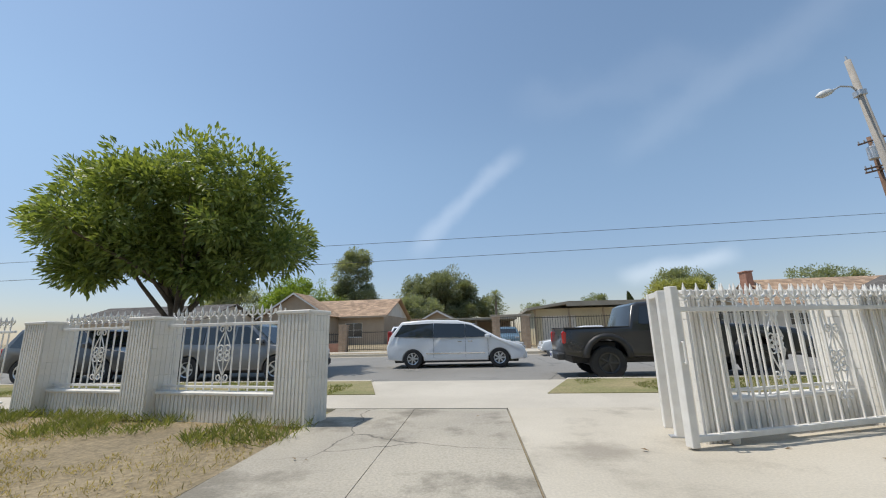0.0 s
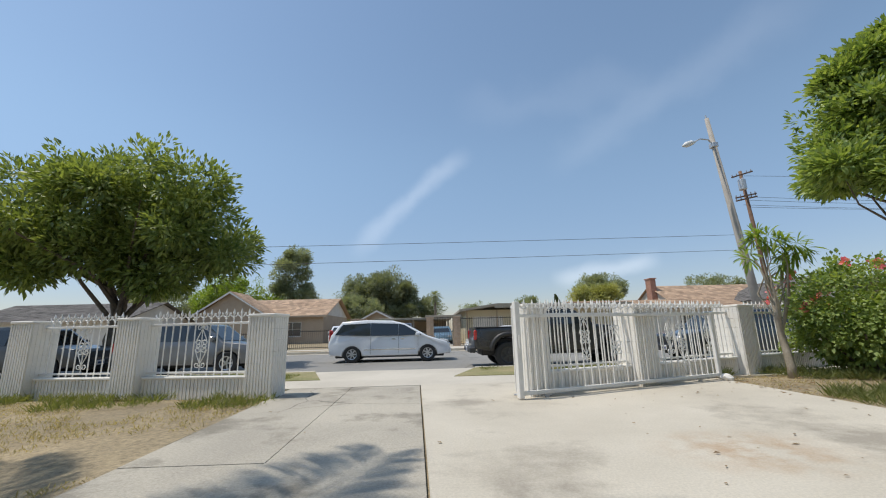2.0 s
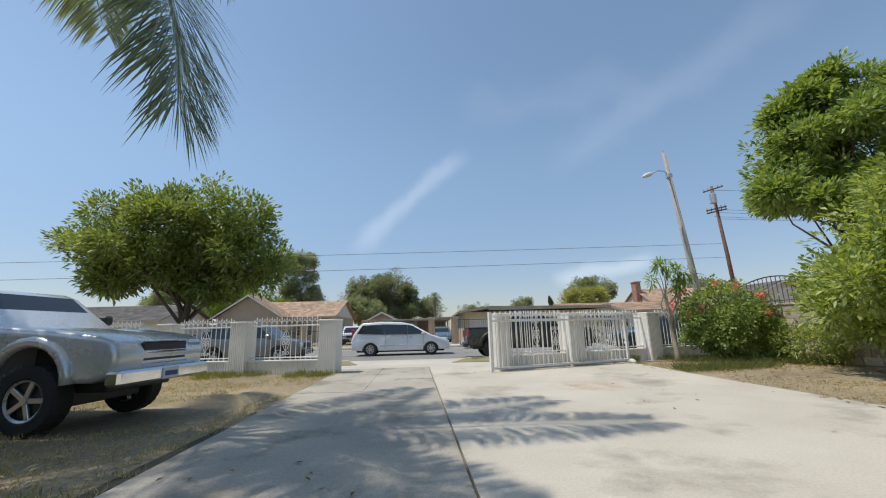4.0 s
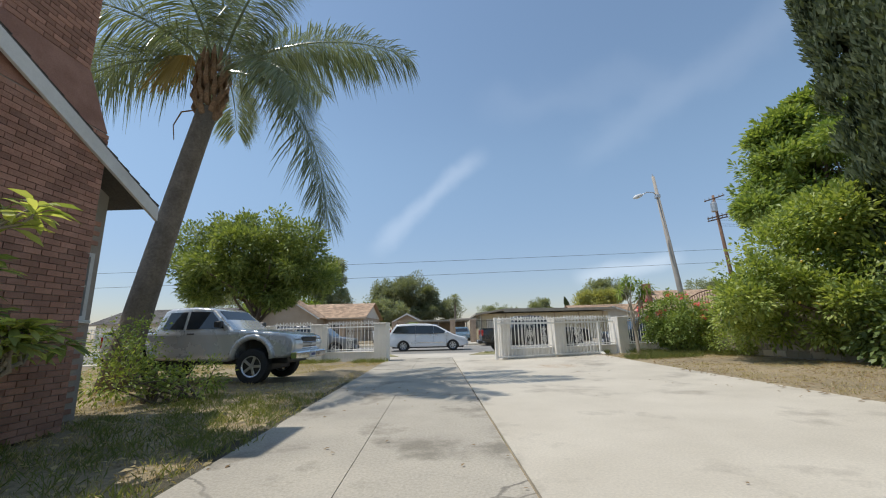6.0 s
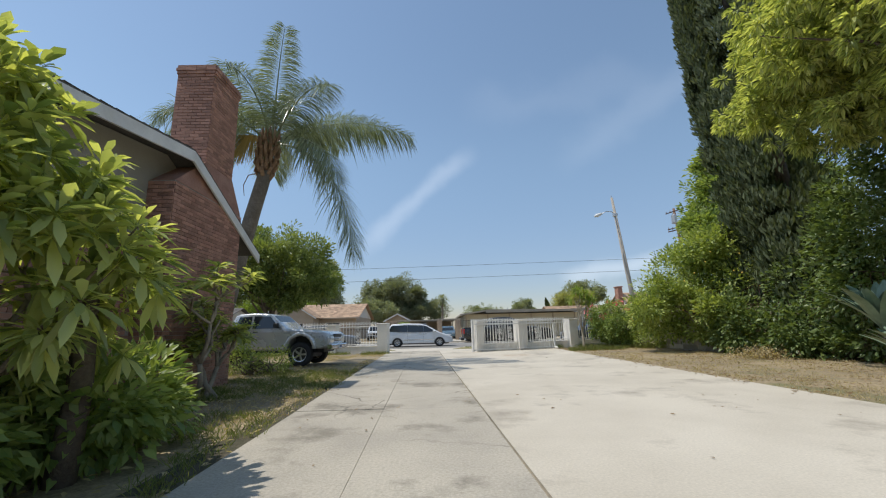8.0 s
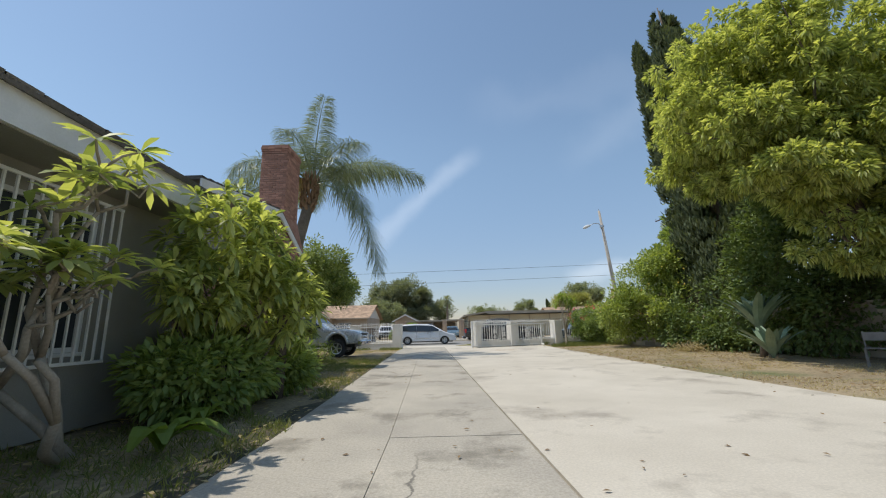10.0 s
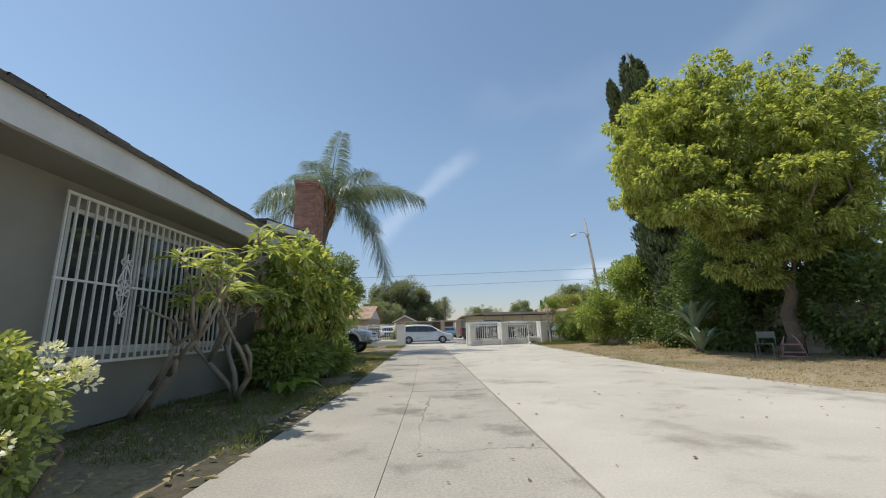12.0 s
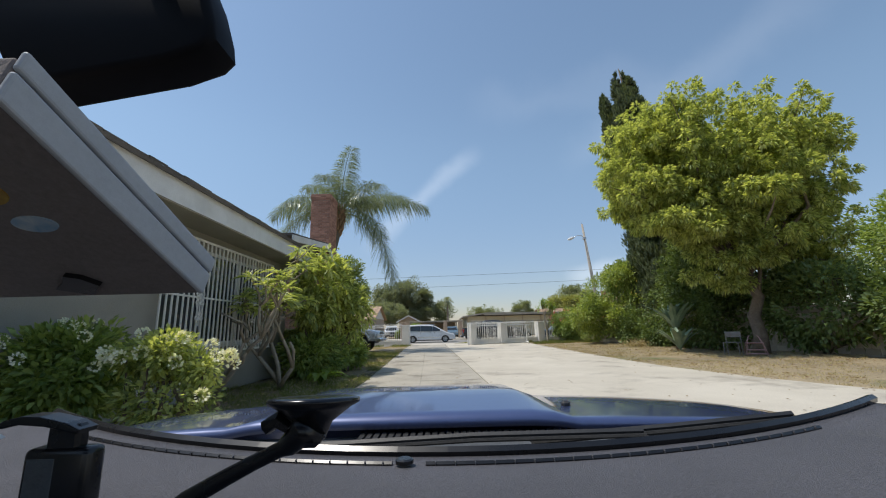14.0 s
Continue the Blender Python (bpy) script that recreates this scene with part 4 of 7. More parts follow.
def far_house(name, label, x0, x1, y0, y1, eave, ridge, wall, roof, along="x", over=0.5, windows=(), door=None, gable_wall=None):
    root = thing(name, label, "house", "houses across the street", ((x0 + x1) / 2, y0, 0.05))
    w, d = (x1 - x0) / 2, y1 - y0
    holes = [(x - ww / 2, x + ww / 2, z, z + hh) for x, z, ww, hh in windows]
    if door:
        holes.append((door - 0.5, door + 0.5, 0.0, 2.05))
    wall_parts(root, pose(0, 0, 0), -w, w, eave, holes, wall)
    for q in ((-w, -w + 0.2, 0.2, d), (w - 0.2, w, 0.2, d), (-w + 0.2, w - 0.2, d - 0.2, d)):
        part("wall", bx(*q, 0, eave), wall, root)
    for x, z, ww, hh in windows:
        window_part(root, pose(x, 0.08, z), ww, hh, 0.1, 2 if ww > 1 else 1, 2)
    if door:
        part("door", bx(door - 0.5, door + 0.5, 0.08, 0.13, 0, 2.05), "brown_iron", root)
    if along == "x":
        ym = d / 2
        shingle_roof(root, [(-w - over, -over, eave - 0.1), (w + over, -over, eave - 0.1), (w + over, ym, ridge), (-w - over, ym, ridge)], 14, 30, roof)
        shingle_roof(root, [(w + over, d + over, eave - 0.1), (-w - over, d + over, eave - 0.1), (-w - over, ym, ridge), (w + over, ym, ridge)], 5, 8, roof)
        part("fascia", bx(-w - over, w + over, -over - 0.03, -over, eave - 0.28, eave - 0.1), "tan_wall", root)
        for s in (-1, 1):
            bm = bmesh.new()
            side_plate(bm, [(0, eave), (d, eave), (ym, ridge - 0.12)], 0, 0.15)
            for v in bm.verts:
                v.co = Vector((s * (w - 0.16 + v.co.y), v.co.x, v.co.z))
            bmesh.ops.recalc_face_normals(bm, faces=bm.faces[:])
            part("gable", bm, gable_wall or wall, root)
    else:
        for s in (-1, 1):
            shingle_roof(root, [(s * (w + over), -over, eave - 0.1), (s * (w + over), d + over, eave - 0.1), (0, d + over, ridge), (0, -over, ridge)], 12, 16, roof)
            bm = bmesh.new()
            v = [bm.verts.new(p) for p in ((0, -over - 0.02, ridge - 0.02), (s * (w + over), -over - 0.02, eave - 0.12), (s * (w + over), -over - 0.02, eave - 0.3), (0, -over - 0.02, ridge - 0.22))]
            f = bm.faces.new(v)
            r = bmesh.ops.extrude_face_region(bm, geom=[f])
            for g in r["geom"]:
                if isinstance(g, bmesh.types.BMVert):
                    g.co.y += 0.04
            bmesh.ops.recalc_face_normals(bm, faces=bm.faces[:])
            part("rake_board", bm, "trim", root)
        bm = bmesh.new()
        side_plate(bm, [(-w, eave), (w, eave), (0, ridge - 0.12)], 0.0, 0.15)
        part("gable", bm, gable_wall or wall, root)
    return root


far_house("house", "tan bungalow with brown shingle roof behind a brick-pillared fence", -25.2, -12.25, 67.5, 80.0, 3.25, 5.55, "tan_wall", "shingle_tan", "x", windows=((-0.8, 0.85, 2.0, 1.6), (3.0, 0.85, 2.0, 1.6)), gable_wall="white_wall")
far_house("house", "front gable of the tan bungalow with brick skirt", -24.9, -17.6, 64.4, 67.5, 3.2, 5.75, "tan_wall", "shingle_tan", "y", windows=((-1.0, 0.85, 2.0, 1.5),))
pale = far_house("house", "pale stucco house with tan shingle roof and brick chimney", 31.5, 46.5, 72, 82, 3.9, 6.6, "white_wall", "shingle_tan", "x", over=0.35, windows=((-3, 1.2, 2, 1.3),))
part("chimney", bx(-8.3, -7.52, 3.4, 4.7, 0, 7.45, 0.02), "brick_joined", pale, "red brick chimney")
part("chimney_cap", bx(-8.4, -7.42, 3.3, 4.8, 7.45, 7.6, 0.02), "brick_joined", pale)
far_house("house", "white gabled cottage with pale roof", 17.0, 20.6, 60, 66, 2.75, 3.45, "white_wall", "shingle_tan", "y", windows=((0, 1.0, 1.4, 1.2),))
far_house("house", "white gabled house with grey roof behind the pale house", 39.5, 49.5, 66, 74, 3.9, 6.3, "white_wall", "shingle_grey", "y", windows=((1.5, 1.0, 1.4, 1.2),))
far_house("house", "long low house with tan shingle roof", 16.5, 36, 66, 72, 3.1, 4.15, "white_wall", "shingle_tan", "x", windows=((-3, 1.0, 2, 1.2), (3, 1.0, 2, 1.2)))
far_house("house", "grey house behind the street tree", -40, -26.5, 57, 66, 2.8, 4.5, "white_wall", "shingle_grey", "x", windows=((-2, 1.0, 1.6, 1.2), (2, 1.0, 1.6, 1.2)))
far_house("house", "low garage house with shallow grey roof", -7.8, -4.6, 68, 76, 2.6, 3.6, "tan_wall", "roof_flat", "y")


def flat_building():
    root = thing("house", "cream flat-roofed building with exposed timber posts", "building", "", (2.7, 56.0, 0.05))
    bm = bmesh.new()
    wall_with_holes(bm, pose(0, 0, 0), 0.4, 14.0, 2.75, [(1.0, 3.6, 0.0, 2.2)])
    box(bm, 0.4, 0.6, 0.2, 14, 0, 2.75), box(bm, 13.8, 14.0, 0.2, 14, 0, 2.75)
    part("wall", bm, "yellow_wall", root)
    part("garage_door", bx(1.0, 3.6, 0.06, 0.10, 0, 2.2), "white_wall", root)
    bm = bmesh.new()
    side = [(-0.2, 2.62), (3.0, 3.05), (14.6, 2.9), (14.6, 3.08), (3.0, 3.25), (-0.2, 2.80)]
    side_plate(bm, side, -0.9, 14.5)
    part("roof", bm, "roof_flat", root)
    part("fascia", bx(2.8, 14.6, -0.95, -0.90, 2.86, 3.12), "roof_flat", root)
    for k in range(6):
        x = 0.5 + k * 2.6
        part("post", bx(x - 0.05, x + 0.05, -0.12, -0.02, 0, 2.75), "tan_wall", root)
    part("vent_pipe", bx(6.0, 6.1, 3, 3.1, 3.1, 3.6), "metal_grey", root)
    return root


flat_building()


def carport():
    root = thing("carport", "brown flat-roofed carport across the street", "carport", "", (-1.0, 60.0, 0.05))
    part("roof", bx(-4.2, 3.0, -0.6, 8, 2.15, 2.34, 0.02), "roof_flat", root)
    part("wall", bx(-4.0, 2.8, 7.6, 7.8, 0, 2.15), "tan_wall", root)
    for x in (-4.0, -0.6, 2.7):
        part("post", bx(x - 0.07, x + 0.07, -0.4, -0.26, 0, 2.15), "tan_wall", root)


carport()


# ---- trees and plants ----
tree("street_tree", "broad leafy street tree with dense green crown", (-12.6, 38.2, 0), 3.4, 0.26,
     [(-0.6, 0, 6.0, 3.6, 3.6, 2.5), (2.1, -0.8, 6.3, 2.5, 2.4, 2.2), (-3.6, 0.5, 6.4, 2.6, 2.6, 2.3), (3.5, 0, 4.7, 1.9, 2.2, 1.6), (0.6, -1.6, 7.6, 2.0, 1.7, 1.6), (1.9, 0.2, 3.7, 2.5, 2.2, 1.0), (-2.6, -1.6, 4.4, 2.2, 2.0, 1.4), (-1.6, 0.4, 8.2, 1.4, 1.3, 1.2)],
     1250, 42, (0.27, 0.10), 0.50, "leaf_street", 11, branches=26, bough=0.40, squash=0.6, loose_share=0.14)
tree("tree", "tall yellow-green broadleaf tree with drooping whorled leaves", (11.6, 14.9, 0), 4.2, 0.24,
     [(-0.4, 0.6, 7.9, 3.7, 3.4, 3.0), (-2.7, 0.2, 7.4, 2.2, 2.6, 2.8), (2.0, 0.6, 7.3, 2.3, 2.8, 2.2), (0.2, -0.4, 5.6, 3.3, 2.8, 1.6), (3.1, 0.8, 4.6, 1.7, 2.0, 1.9), (-1.2, -0.3, 3.5, 1.5, 1.3, 1.6), (2.6, 0.5, 3.4, 2.0, 1.8, 1.7), (0.5, -1.4, 4.3, 2.2, 1.3, 1.3), (-2.0, -0.5, 5.0, 1.8, 1.7, 1.6), (-2.1, 2.5, 7.0, 2.0, 2.2, 2.3)],
     4600, 50, (0.17, 0.051), 0.55, "leaf_yellow", 23, branches=40, shell=0.5, style="rosette", flat=0.45, droop=0.30, bough=0.36, squash=0.5, loose_share=0.28, fine=True)
citrus = tree("tree", "round glossy citrus tree with small fruit, leafy to the ground", (11.6, 25.4, 0), 1.3, 0.14,
     [(0.2, 0, 2.8, 2.7, 2.3, 2.3), (-1.6, 0.2, 1.75, 1.8, 1.9, 1.45), (-0.4, -0.9, 1.6, 2.1, 1.6, 1.3), (1.3, -0.2, 3.0, 2.3, 2.1, 2.2), (2.6, -0.6, 1.6, 1.9, 1.9, 1.5), (0.6, -0.9, 4.0, 1.5, 1.4, 1.1)],
     1250, 36, (0.16, 0.074), 0.36, "leaf_citrus", 31, branches=16, bough=0.36, squash=0.65, loose_share=0.10)
fruit_rng = random.Random(8)
bm = bmesh.new()
bmesh.ops.create_icosphere(bm, subdivisions=2, radius=0.034)
fruit_mesh = mesh_of(bm, "fruit")
for k in range(18):
    a, z = fruit_rng.uniform(-2.9, -0.2), fruit_rng.uniform(0.8, 4.0)
    rr = 2.35 * math.sqrt(max(0.05, 1 - ((z - 2.3) / 2.4) ** 2))
    part("fruit", fruit_mesh, "citrus_fruit", citrus, smooth=True).location = (0.4 + rr * math.cos(a), rr * math.sin(a) - 0.15, z)
tree("tree", "large light-green shade tree behind the wall", (27.7, 41.5, 0), 5.5, 0.35,
     [(0, 0, 11.0, 5.2, 5.0, 4.6), (-3.2, 0, 8.8, 2.8, 2.8, 2.4), (2.5, 0, 14.8, 4.6, 3.6, 3.4), (-1.0, 0, 15.2, 2.6, 2.4, 2.0), (-2.6, -0.5, 13.0, 2.2, 2.2, 1.6), (0.2, 0, 17.0, 2.0, 2.0, 1.5)],
     1150, 38, (0.44, 0.19), 0.72, "leaf_mid", 41, branches=24, bough=0.30, squash=0.5, loose_share=0.05)
tree("plumeria", "small forked plumeria with whorls of light leaves at the gate", (7.75, 30.2, 0), 1.75, 0.085,
     [(-0.52, 0, 2.50, 0.24, 0.24, 0.18), (0.0, 0.05, 2.95, 0.34, 0.30, 0.26), (0.55, 0, 2.80, 0.30, 0.28, 0.22), (0.30, 0, 2.45, 0.22, 0.22, 0.16)],
     26, 14, (0.30, 0.050), 0.20, "leaf_light", 51, bark="plumeria_bark", branches=11, category="shrub", style="rosette", shell=0.4, flat=0.3, droop=0.3)
# skyline trees: the dark and far leaf colours have distance haze painted in
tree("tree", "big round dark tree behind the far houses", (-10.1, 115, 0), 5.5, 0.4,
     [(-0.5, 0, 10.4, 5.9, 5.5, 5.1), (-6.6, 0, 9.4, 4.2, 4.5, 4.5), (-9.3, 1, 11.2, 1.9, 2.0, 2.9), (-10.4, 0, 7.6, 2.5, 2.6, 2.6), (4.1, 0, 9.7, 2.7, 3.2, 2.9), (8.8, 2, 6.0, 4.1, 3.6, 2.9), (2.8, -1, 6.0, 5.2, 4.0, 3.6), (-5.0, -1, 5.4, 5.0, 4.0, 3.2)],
     1500, 46, (0.50, 0.22), 1.0, "leaf_fardark_hazed", 61, branches=12, shell=0.55, bough=0.36, loose_share=0.28)
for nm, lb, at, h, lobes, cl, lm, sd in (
        ("tree", "tall airy tree behind the far house", (-24.4, 90, 0), 5, [(0, 0, 11.51, 2.9, 2.9, 2.9), (1.19, 0, 13.89, 2.24, 2.11, 1.98), (-1.72, 0, 10.19, 2.24, 1.98, 2.11), (1.98, 0, 9.4, 2.11, 1.98, 2.11), (-1.06, 0, 7.29, 3.17, 2.64, 2.38), (2.51, 0, 6.5, 2.9, 2.64, 2.38)], 560, "leaf_far_hazed", 62),
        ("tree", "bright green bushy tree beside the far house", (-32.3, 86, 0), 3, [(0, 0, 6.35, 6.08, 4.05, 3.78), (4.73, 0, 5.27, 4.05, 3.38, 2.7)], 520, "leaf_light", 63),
        ("tree", "distant tree on the skyline", (-13, 95, 0), 3, [(0, 0, 5.0, 4.5, 3, 2.6)], 260, "leaf_far_hazed", 64),
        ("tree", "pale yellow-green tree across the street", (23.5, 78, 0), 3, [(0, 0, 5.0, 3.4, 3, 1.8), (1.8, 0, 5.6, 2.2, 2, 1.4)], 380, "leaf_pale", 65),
        ("tree", "dark tree behind the pale house", (31, 92, 0), 4, [(0, 0, 7.6, 4.6, 3, 2.6)], 360, "leaf_far_hazed", 66),
        ("tree", "broad tree behind the pale house", (52, 92, 0), 4, [(0, 0, 7.2, 6.5, 3, 2.4)], 420, "leaf_far_hazed", 67),
        ("tree", "far hazy tree on the skyline", (12, 120, 0), 3, [(0, 0, 5.2, 6, 3, 2.0)], 240, "leaf_far_hazed", 68),
        ("tree", "far hazy tree on the skyline", (22, 112, 0), 3, [(0, 0, 5.6, 3, 3, 2.4)], 200, "leaf_far_hazed", 69),
        ("tree", "far hazy tree on the skyline", (-45, 90, 0), 4, [(0, 0, 6.5, 8, 4, 3)], 420, "leaf_far_hazed", 70),
        ("tree", "far hazy tree on the skyline", (75, 90, 0), 4, [(0, 0, 6.5, 9, 4, 3)], 420, "leaf_far_hazed", 71)):
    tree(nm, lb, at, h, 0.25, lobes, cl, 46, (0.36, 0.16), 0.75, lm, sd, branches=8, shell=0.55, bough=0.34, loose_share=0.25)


def cypress(at, h, r, seed, label, lean=-1.2):
    """A column of upright sprays, gathered in spires with hollows between them, drawn out to a ragged point."""
    root = thing("cypress_tree", label, "tree", "", at)
    rng = np.random.default_rng(seed)
    spires = int(13 * h)
    sz = h * (0.02 + 0.86 * rng.random(spires) ** 0.9)
    sa = rng.random(spires) * 2 * math.pi
    tall = (0.9 + 1.3 * rng.random(spires)) * np.minimum(1.0, 0.25 + (h - sz) / (h * 0.45))
    per = 300
    k = np.repeat(np.arange(spires), per)
    n = len(k)
    u = rng.random(n)
    z = np.minimum(sz[k] + tall[k] * u, h * 0.998)
    prof = r * np.clip(np.minimum(1.0, 0.80 + z / (h * 0.5)) * (1 - (z / h) ** 2.4) ** 0.85, 0.015, None)
    a = sa[k] + rng.normal(0, 0.20, n) * (1 - 0.8 * u)
    rr = prof * (0.34 + 0.30 * rng.random(n) + 0.44 * np.sin(np.clip(u * 1.15 + 0.12, 0, 1) * math.pi) ** 0.7 * (0.5 + 0.5 * rng.random(n)) - 0.10 * u)
    pos = np.stack([rr * np.cos(a) + lean * (z / h) ** 1.4, rr * np.sin(a), z], 1)
    way = np.stack([np.cos(a) * 0.35, np.sin(a) * 0.35, np.ones(n)], 1) + 0.5 * unit(rng, n)
    nrm = np.stack([np.cos(a), np.sin(a), np.full(n, 0.3)], 1) + 0.5 * unit(rng, n)
    s = 0.7 + 0.7 * rng.random(n)
    part("crown", leaf_mesh("crown", pos, way, nrm, 0.24 * s, 0.07 * s), "leaf_cypress", root)
    bm = bmesh.new()
    tube(bm, [(0, 0, -0.1), (lean * 0.38, 0, h * 0.5), (lean * 0.92, 0, h * 0.95)], [r * 0.16, r * 0.1, 0.02], 8)
    part("trunk", bm, "bark", root, smooth=True)
    return root


cypress((13.3, 22.3, 0), 18.2, 1.95, 5, "tall dark Italian cypress beside the wall", -1.9)
cypress((12.9, 23.6, 0), 17.2, 1.25, 6, "dark Italian cypress behind another", -2.1)
cypress((25.5, 98, 0), 7.6, 1.0, 7, "small far cypress on the skyline")


def frond(length, e0, bend, seed, power=1.0, leaf_len=1.05):
    """One feather palm frond growing along +x: a rachis that starts at the elevation e0 and bends down by bend degrees, with leaflets
    combed out at both sides that hang at their tips."""
    rng = np.random.default_rng(seed)
    m = 22
    t = np.linspace(0, 1, m)
    el = np.radians(e0 - bend * t ** power)
    dx, dz = np.cos(el), np.sin(el)
    x = np.concatenate([[0], np.cumsum((dx[1:] + dx[:-1]) / 2)]) * length / (m - 1)
    z = np.concatenate([[0], np.cumsum((dz[1:] + dz[:-1]) / 2)]) * length / (m - 1)
    bm = bmesh.new()
    tube(bm, [(a, 0, b) for a, b in zip(x, z)], [0.042 * (1 - 0.9 * q) + 0.004 for q in t], 5)
    rach = mesh_of(bm, "rachis")
    leaflets = int(length * 66)
    u = np.repeat(np.linspace(0.16, 1.0, leaflets), 2) + rng.normal(0, 0.003, 2 * leaflets)
    n = len(u)
    side = np.tile([1.0, -1.0], leaflets)
    pos = np.stack([np.interp(u, t, x), np.zeros(n), np.interp(u, t, z)], 1)
    tang = np.stack([np.interp(u, t, dx), np.zeros(n), np.interp(u, t, dz)], 1)
    over = np.stack([-np.interp(u, t, dz), np.zeros(n), np.interp(u, t, dx)], 1)
    fan = rng.normal(0.10, 0.36, n)[:, None]
    sweep = (0.42 + 0.5 * np.clip(u - 0.5, 0, 1))[:, None]
    way = tang * sweep + over * fan + np.array([0, 1.0, 0]) * side[:, None] * (0.72 + 0.14 * rng.random(n)[:, None])
    L = leaf_len * (0.30 + 0.70 * np.sin(math.pi * np.clip(u * 0.80 + 0.16, 0, 1)) ** 0.7) * (0.88 + 0.24 * rng.random(n))
    nrm = over + 0.25 * unit(rng, n)
    me = long_leaf_mesh("frond_blade", pos, way, nrm, L, 0.023 * (0.8 + 0.4 * rng.random(n)), 0.1, 0.45 + 0.45 * rng.random(n)[:, None])
    return rach, me


def feather_palm():
    root = thing("palm_tree", "queen palm with grey trunk, drooping fronds and yellow flowers", "palm", "", (-7.75, 22.4, -0.02))
    bm = bmesh.new()
    pts = [(0, 0, -0.1), (0.30, 0, 1.4), (0.75, 0, 3.6), (1.18, 0, 5.6), (1.50, 0, 7.0)]
    tube(bm, pts, [0.36, 0.30, 0.27, 0.25, 0.24], 14)
    part("trunk", bm, "palm_trunk", root, smooth=True)
    bm = bmesh.new()
    rng = random.Random(4)
    for k in range(46):
        a, z = k * 2.4, 6.7 + k * 0.034
        c = Vector((1.46 + (z - 6.7) * 0.08, 0, z))
        d = Vector((math.cos(a), math.sin(a), 0))
        w = 0.24 + 0.10 * math.sin((z - 6.7) / 1.6 * math.pi)
        tube(bm, [c + d * w * 0.7, c + d * (w + 0.06) + Vector((0, 0, 0.2)), c + d * (w + 0.03) + Vector((0, 0, 0.5 + rng.random() * 0.2))], [0.09, 0.075, 0.02], 5)
    part("crownshaft", bm, "palm_boot", root, "ragged brown frond bases")
    top = Vector((1.65, 0, 8.05))
    # azimuth, length, first elevation, bend, how late it bends
    for k, (a, L, e0, bend, power) in enumerate(((0, 5.3, 34, 62, 1.0), (-6, 5.7, 12, 98, 0.5), (-22, 3.6, 16, 88, 0.9), (-62, 4.4, 86, 84, 1.6), (-95, 3.6, 66, 96, 1.2), (152, 4.0, 74, 84, 1.3),
                                                 (182, 4.2, 42, 84, 1.0), (204, 3.8, 20, 84, 0.8), (62, 4.2, 62, 86, 1.2), (112, 4.0, 48, 88, 1.0), (88, 2.8, 84, 26, 1.5), (-130, 3.9, 40, 90, 1.0), (22, 4.6, 52, 76, 1.2), (-40, 4.0, 54, 84, 1.1))):
        rach, me = frond(L, e0, bend, 80 + k, power)
        f = part("frond", rach, "leaf_palm", root)
        f.matrix_basis = Matrix.Translation(top) @ pose(0, 0, 0, 0, 0, a) @ pose(0.12, 0, 0)
        part("frond_blade", me, "leaf_palm", f)
    bm = bmesh.new()
    rng = np.random.default_rng(3)
    for k in range(110):
        a, b = rng.normal(0, 0.35), rng.random()
        s = Vector((1.25, -0.30, 8.05))
        tube(bm, [s, s + Vector((-0.22 + a * 0.35, -0.30, 0.10)), s + Vector((-0.36 + a * 0.7, -0.48 - 0.12 * b, -0.45 - 0.75 * b))], [0.016, 0.015, 0.010], 3, False)
    part("flower_spray", bm, "flower_stalk", root, "drooping yellow flower spray")
    bm = bmesh.new()
    tube(bm, [(1.25, -0.2, 6.85), (1.02, -0.30, 6.75), (0.90, -0.36, 6.35), (0.96, -0.36, 5.95)], [0.02, 0.02, 0.015, 0.01], 5)
    part("dead_stalk", bm, "palm_boot", root)
    return root


feather_palm()


def fan_palm(at, h):
    root = thing("palm_tree", "far fan palm with a shaggy round crown", "palm", "", at)
    bm = bmesh.new()
    tube(bm, [(0, 0, 0), (0, 0, h * 0.6), (0, 0, h)], [0.35, 0.28, 0.26], 8)
    part("trunk", bm, "palm_trunk", root)
    rng = np.random.default_rng(8)
    n = 190
    d = unit(rng, n)
    d[:, 2] = d[:, 2] * 0.9 + 0.05
    # crown in the far leaf colour, with haze painted in
    part("crown", long_leaf_mesh("crown", np.array([0, 0, h]) + d * 0.15, d, np.array([0, 0, 1.0]) + 0.5 * unit(rng, n), 1.5 + 0.6 * rng.random(n), 0.13, droop=0.40), "leaf_far_hazed", root)
    return root


fan_palm((0.87, 112, 0), 9.1)


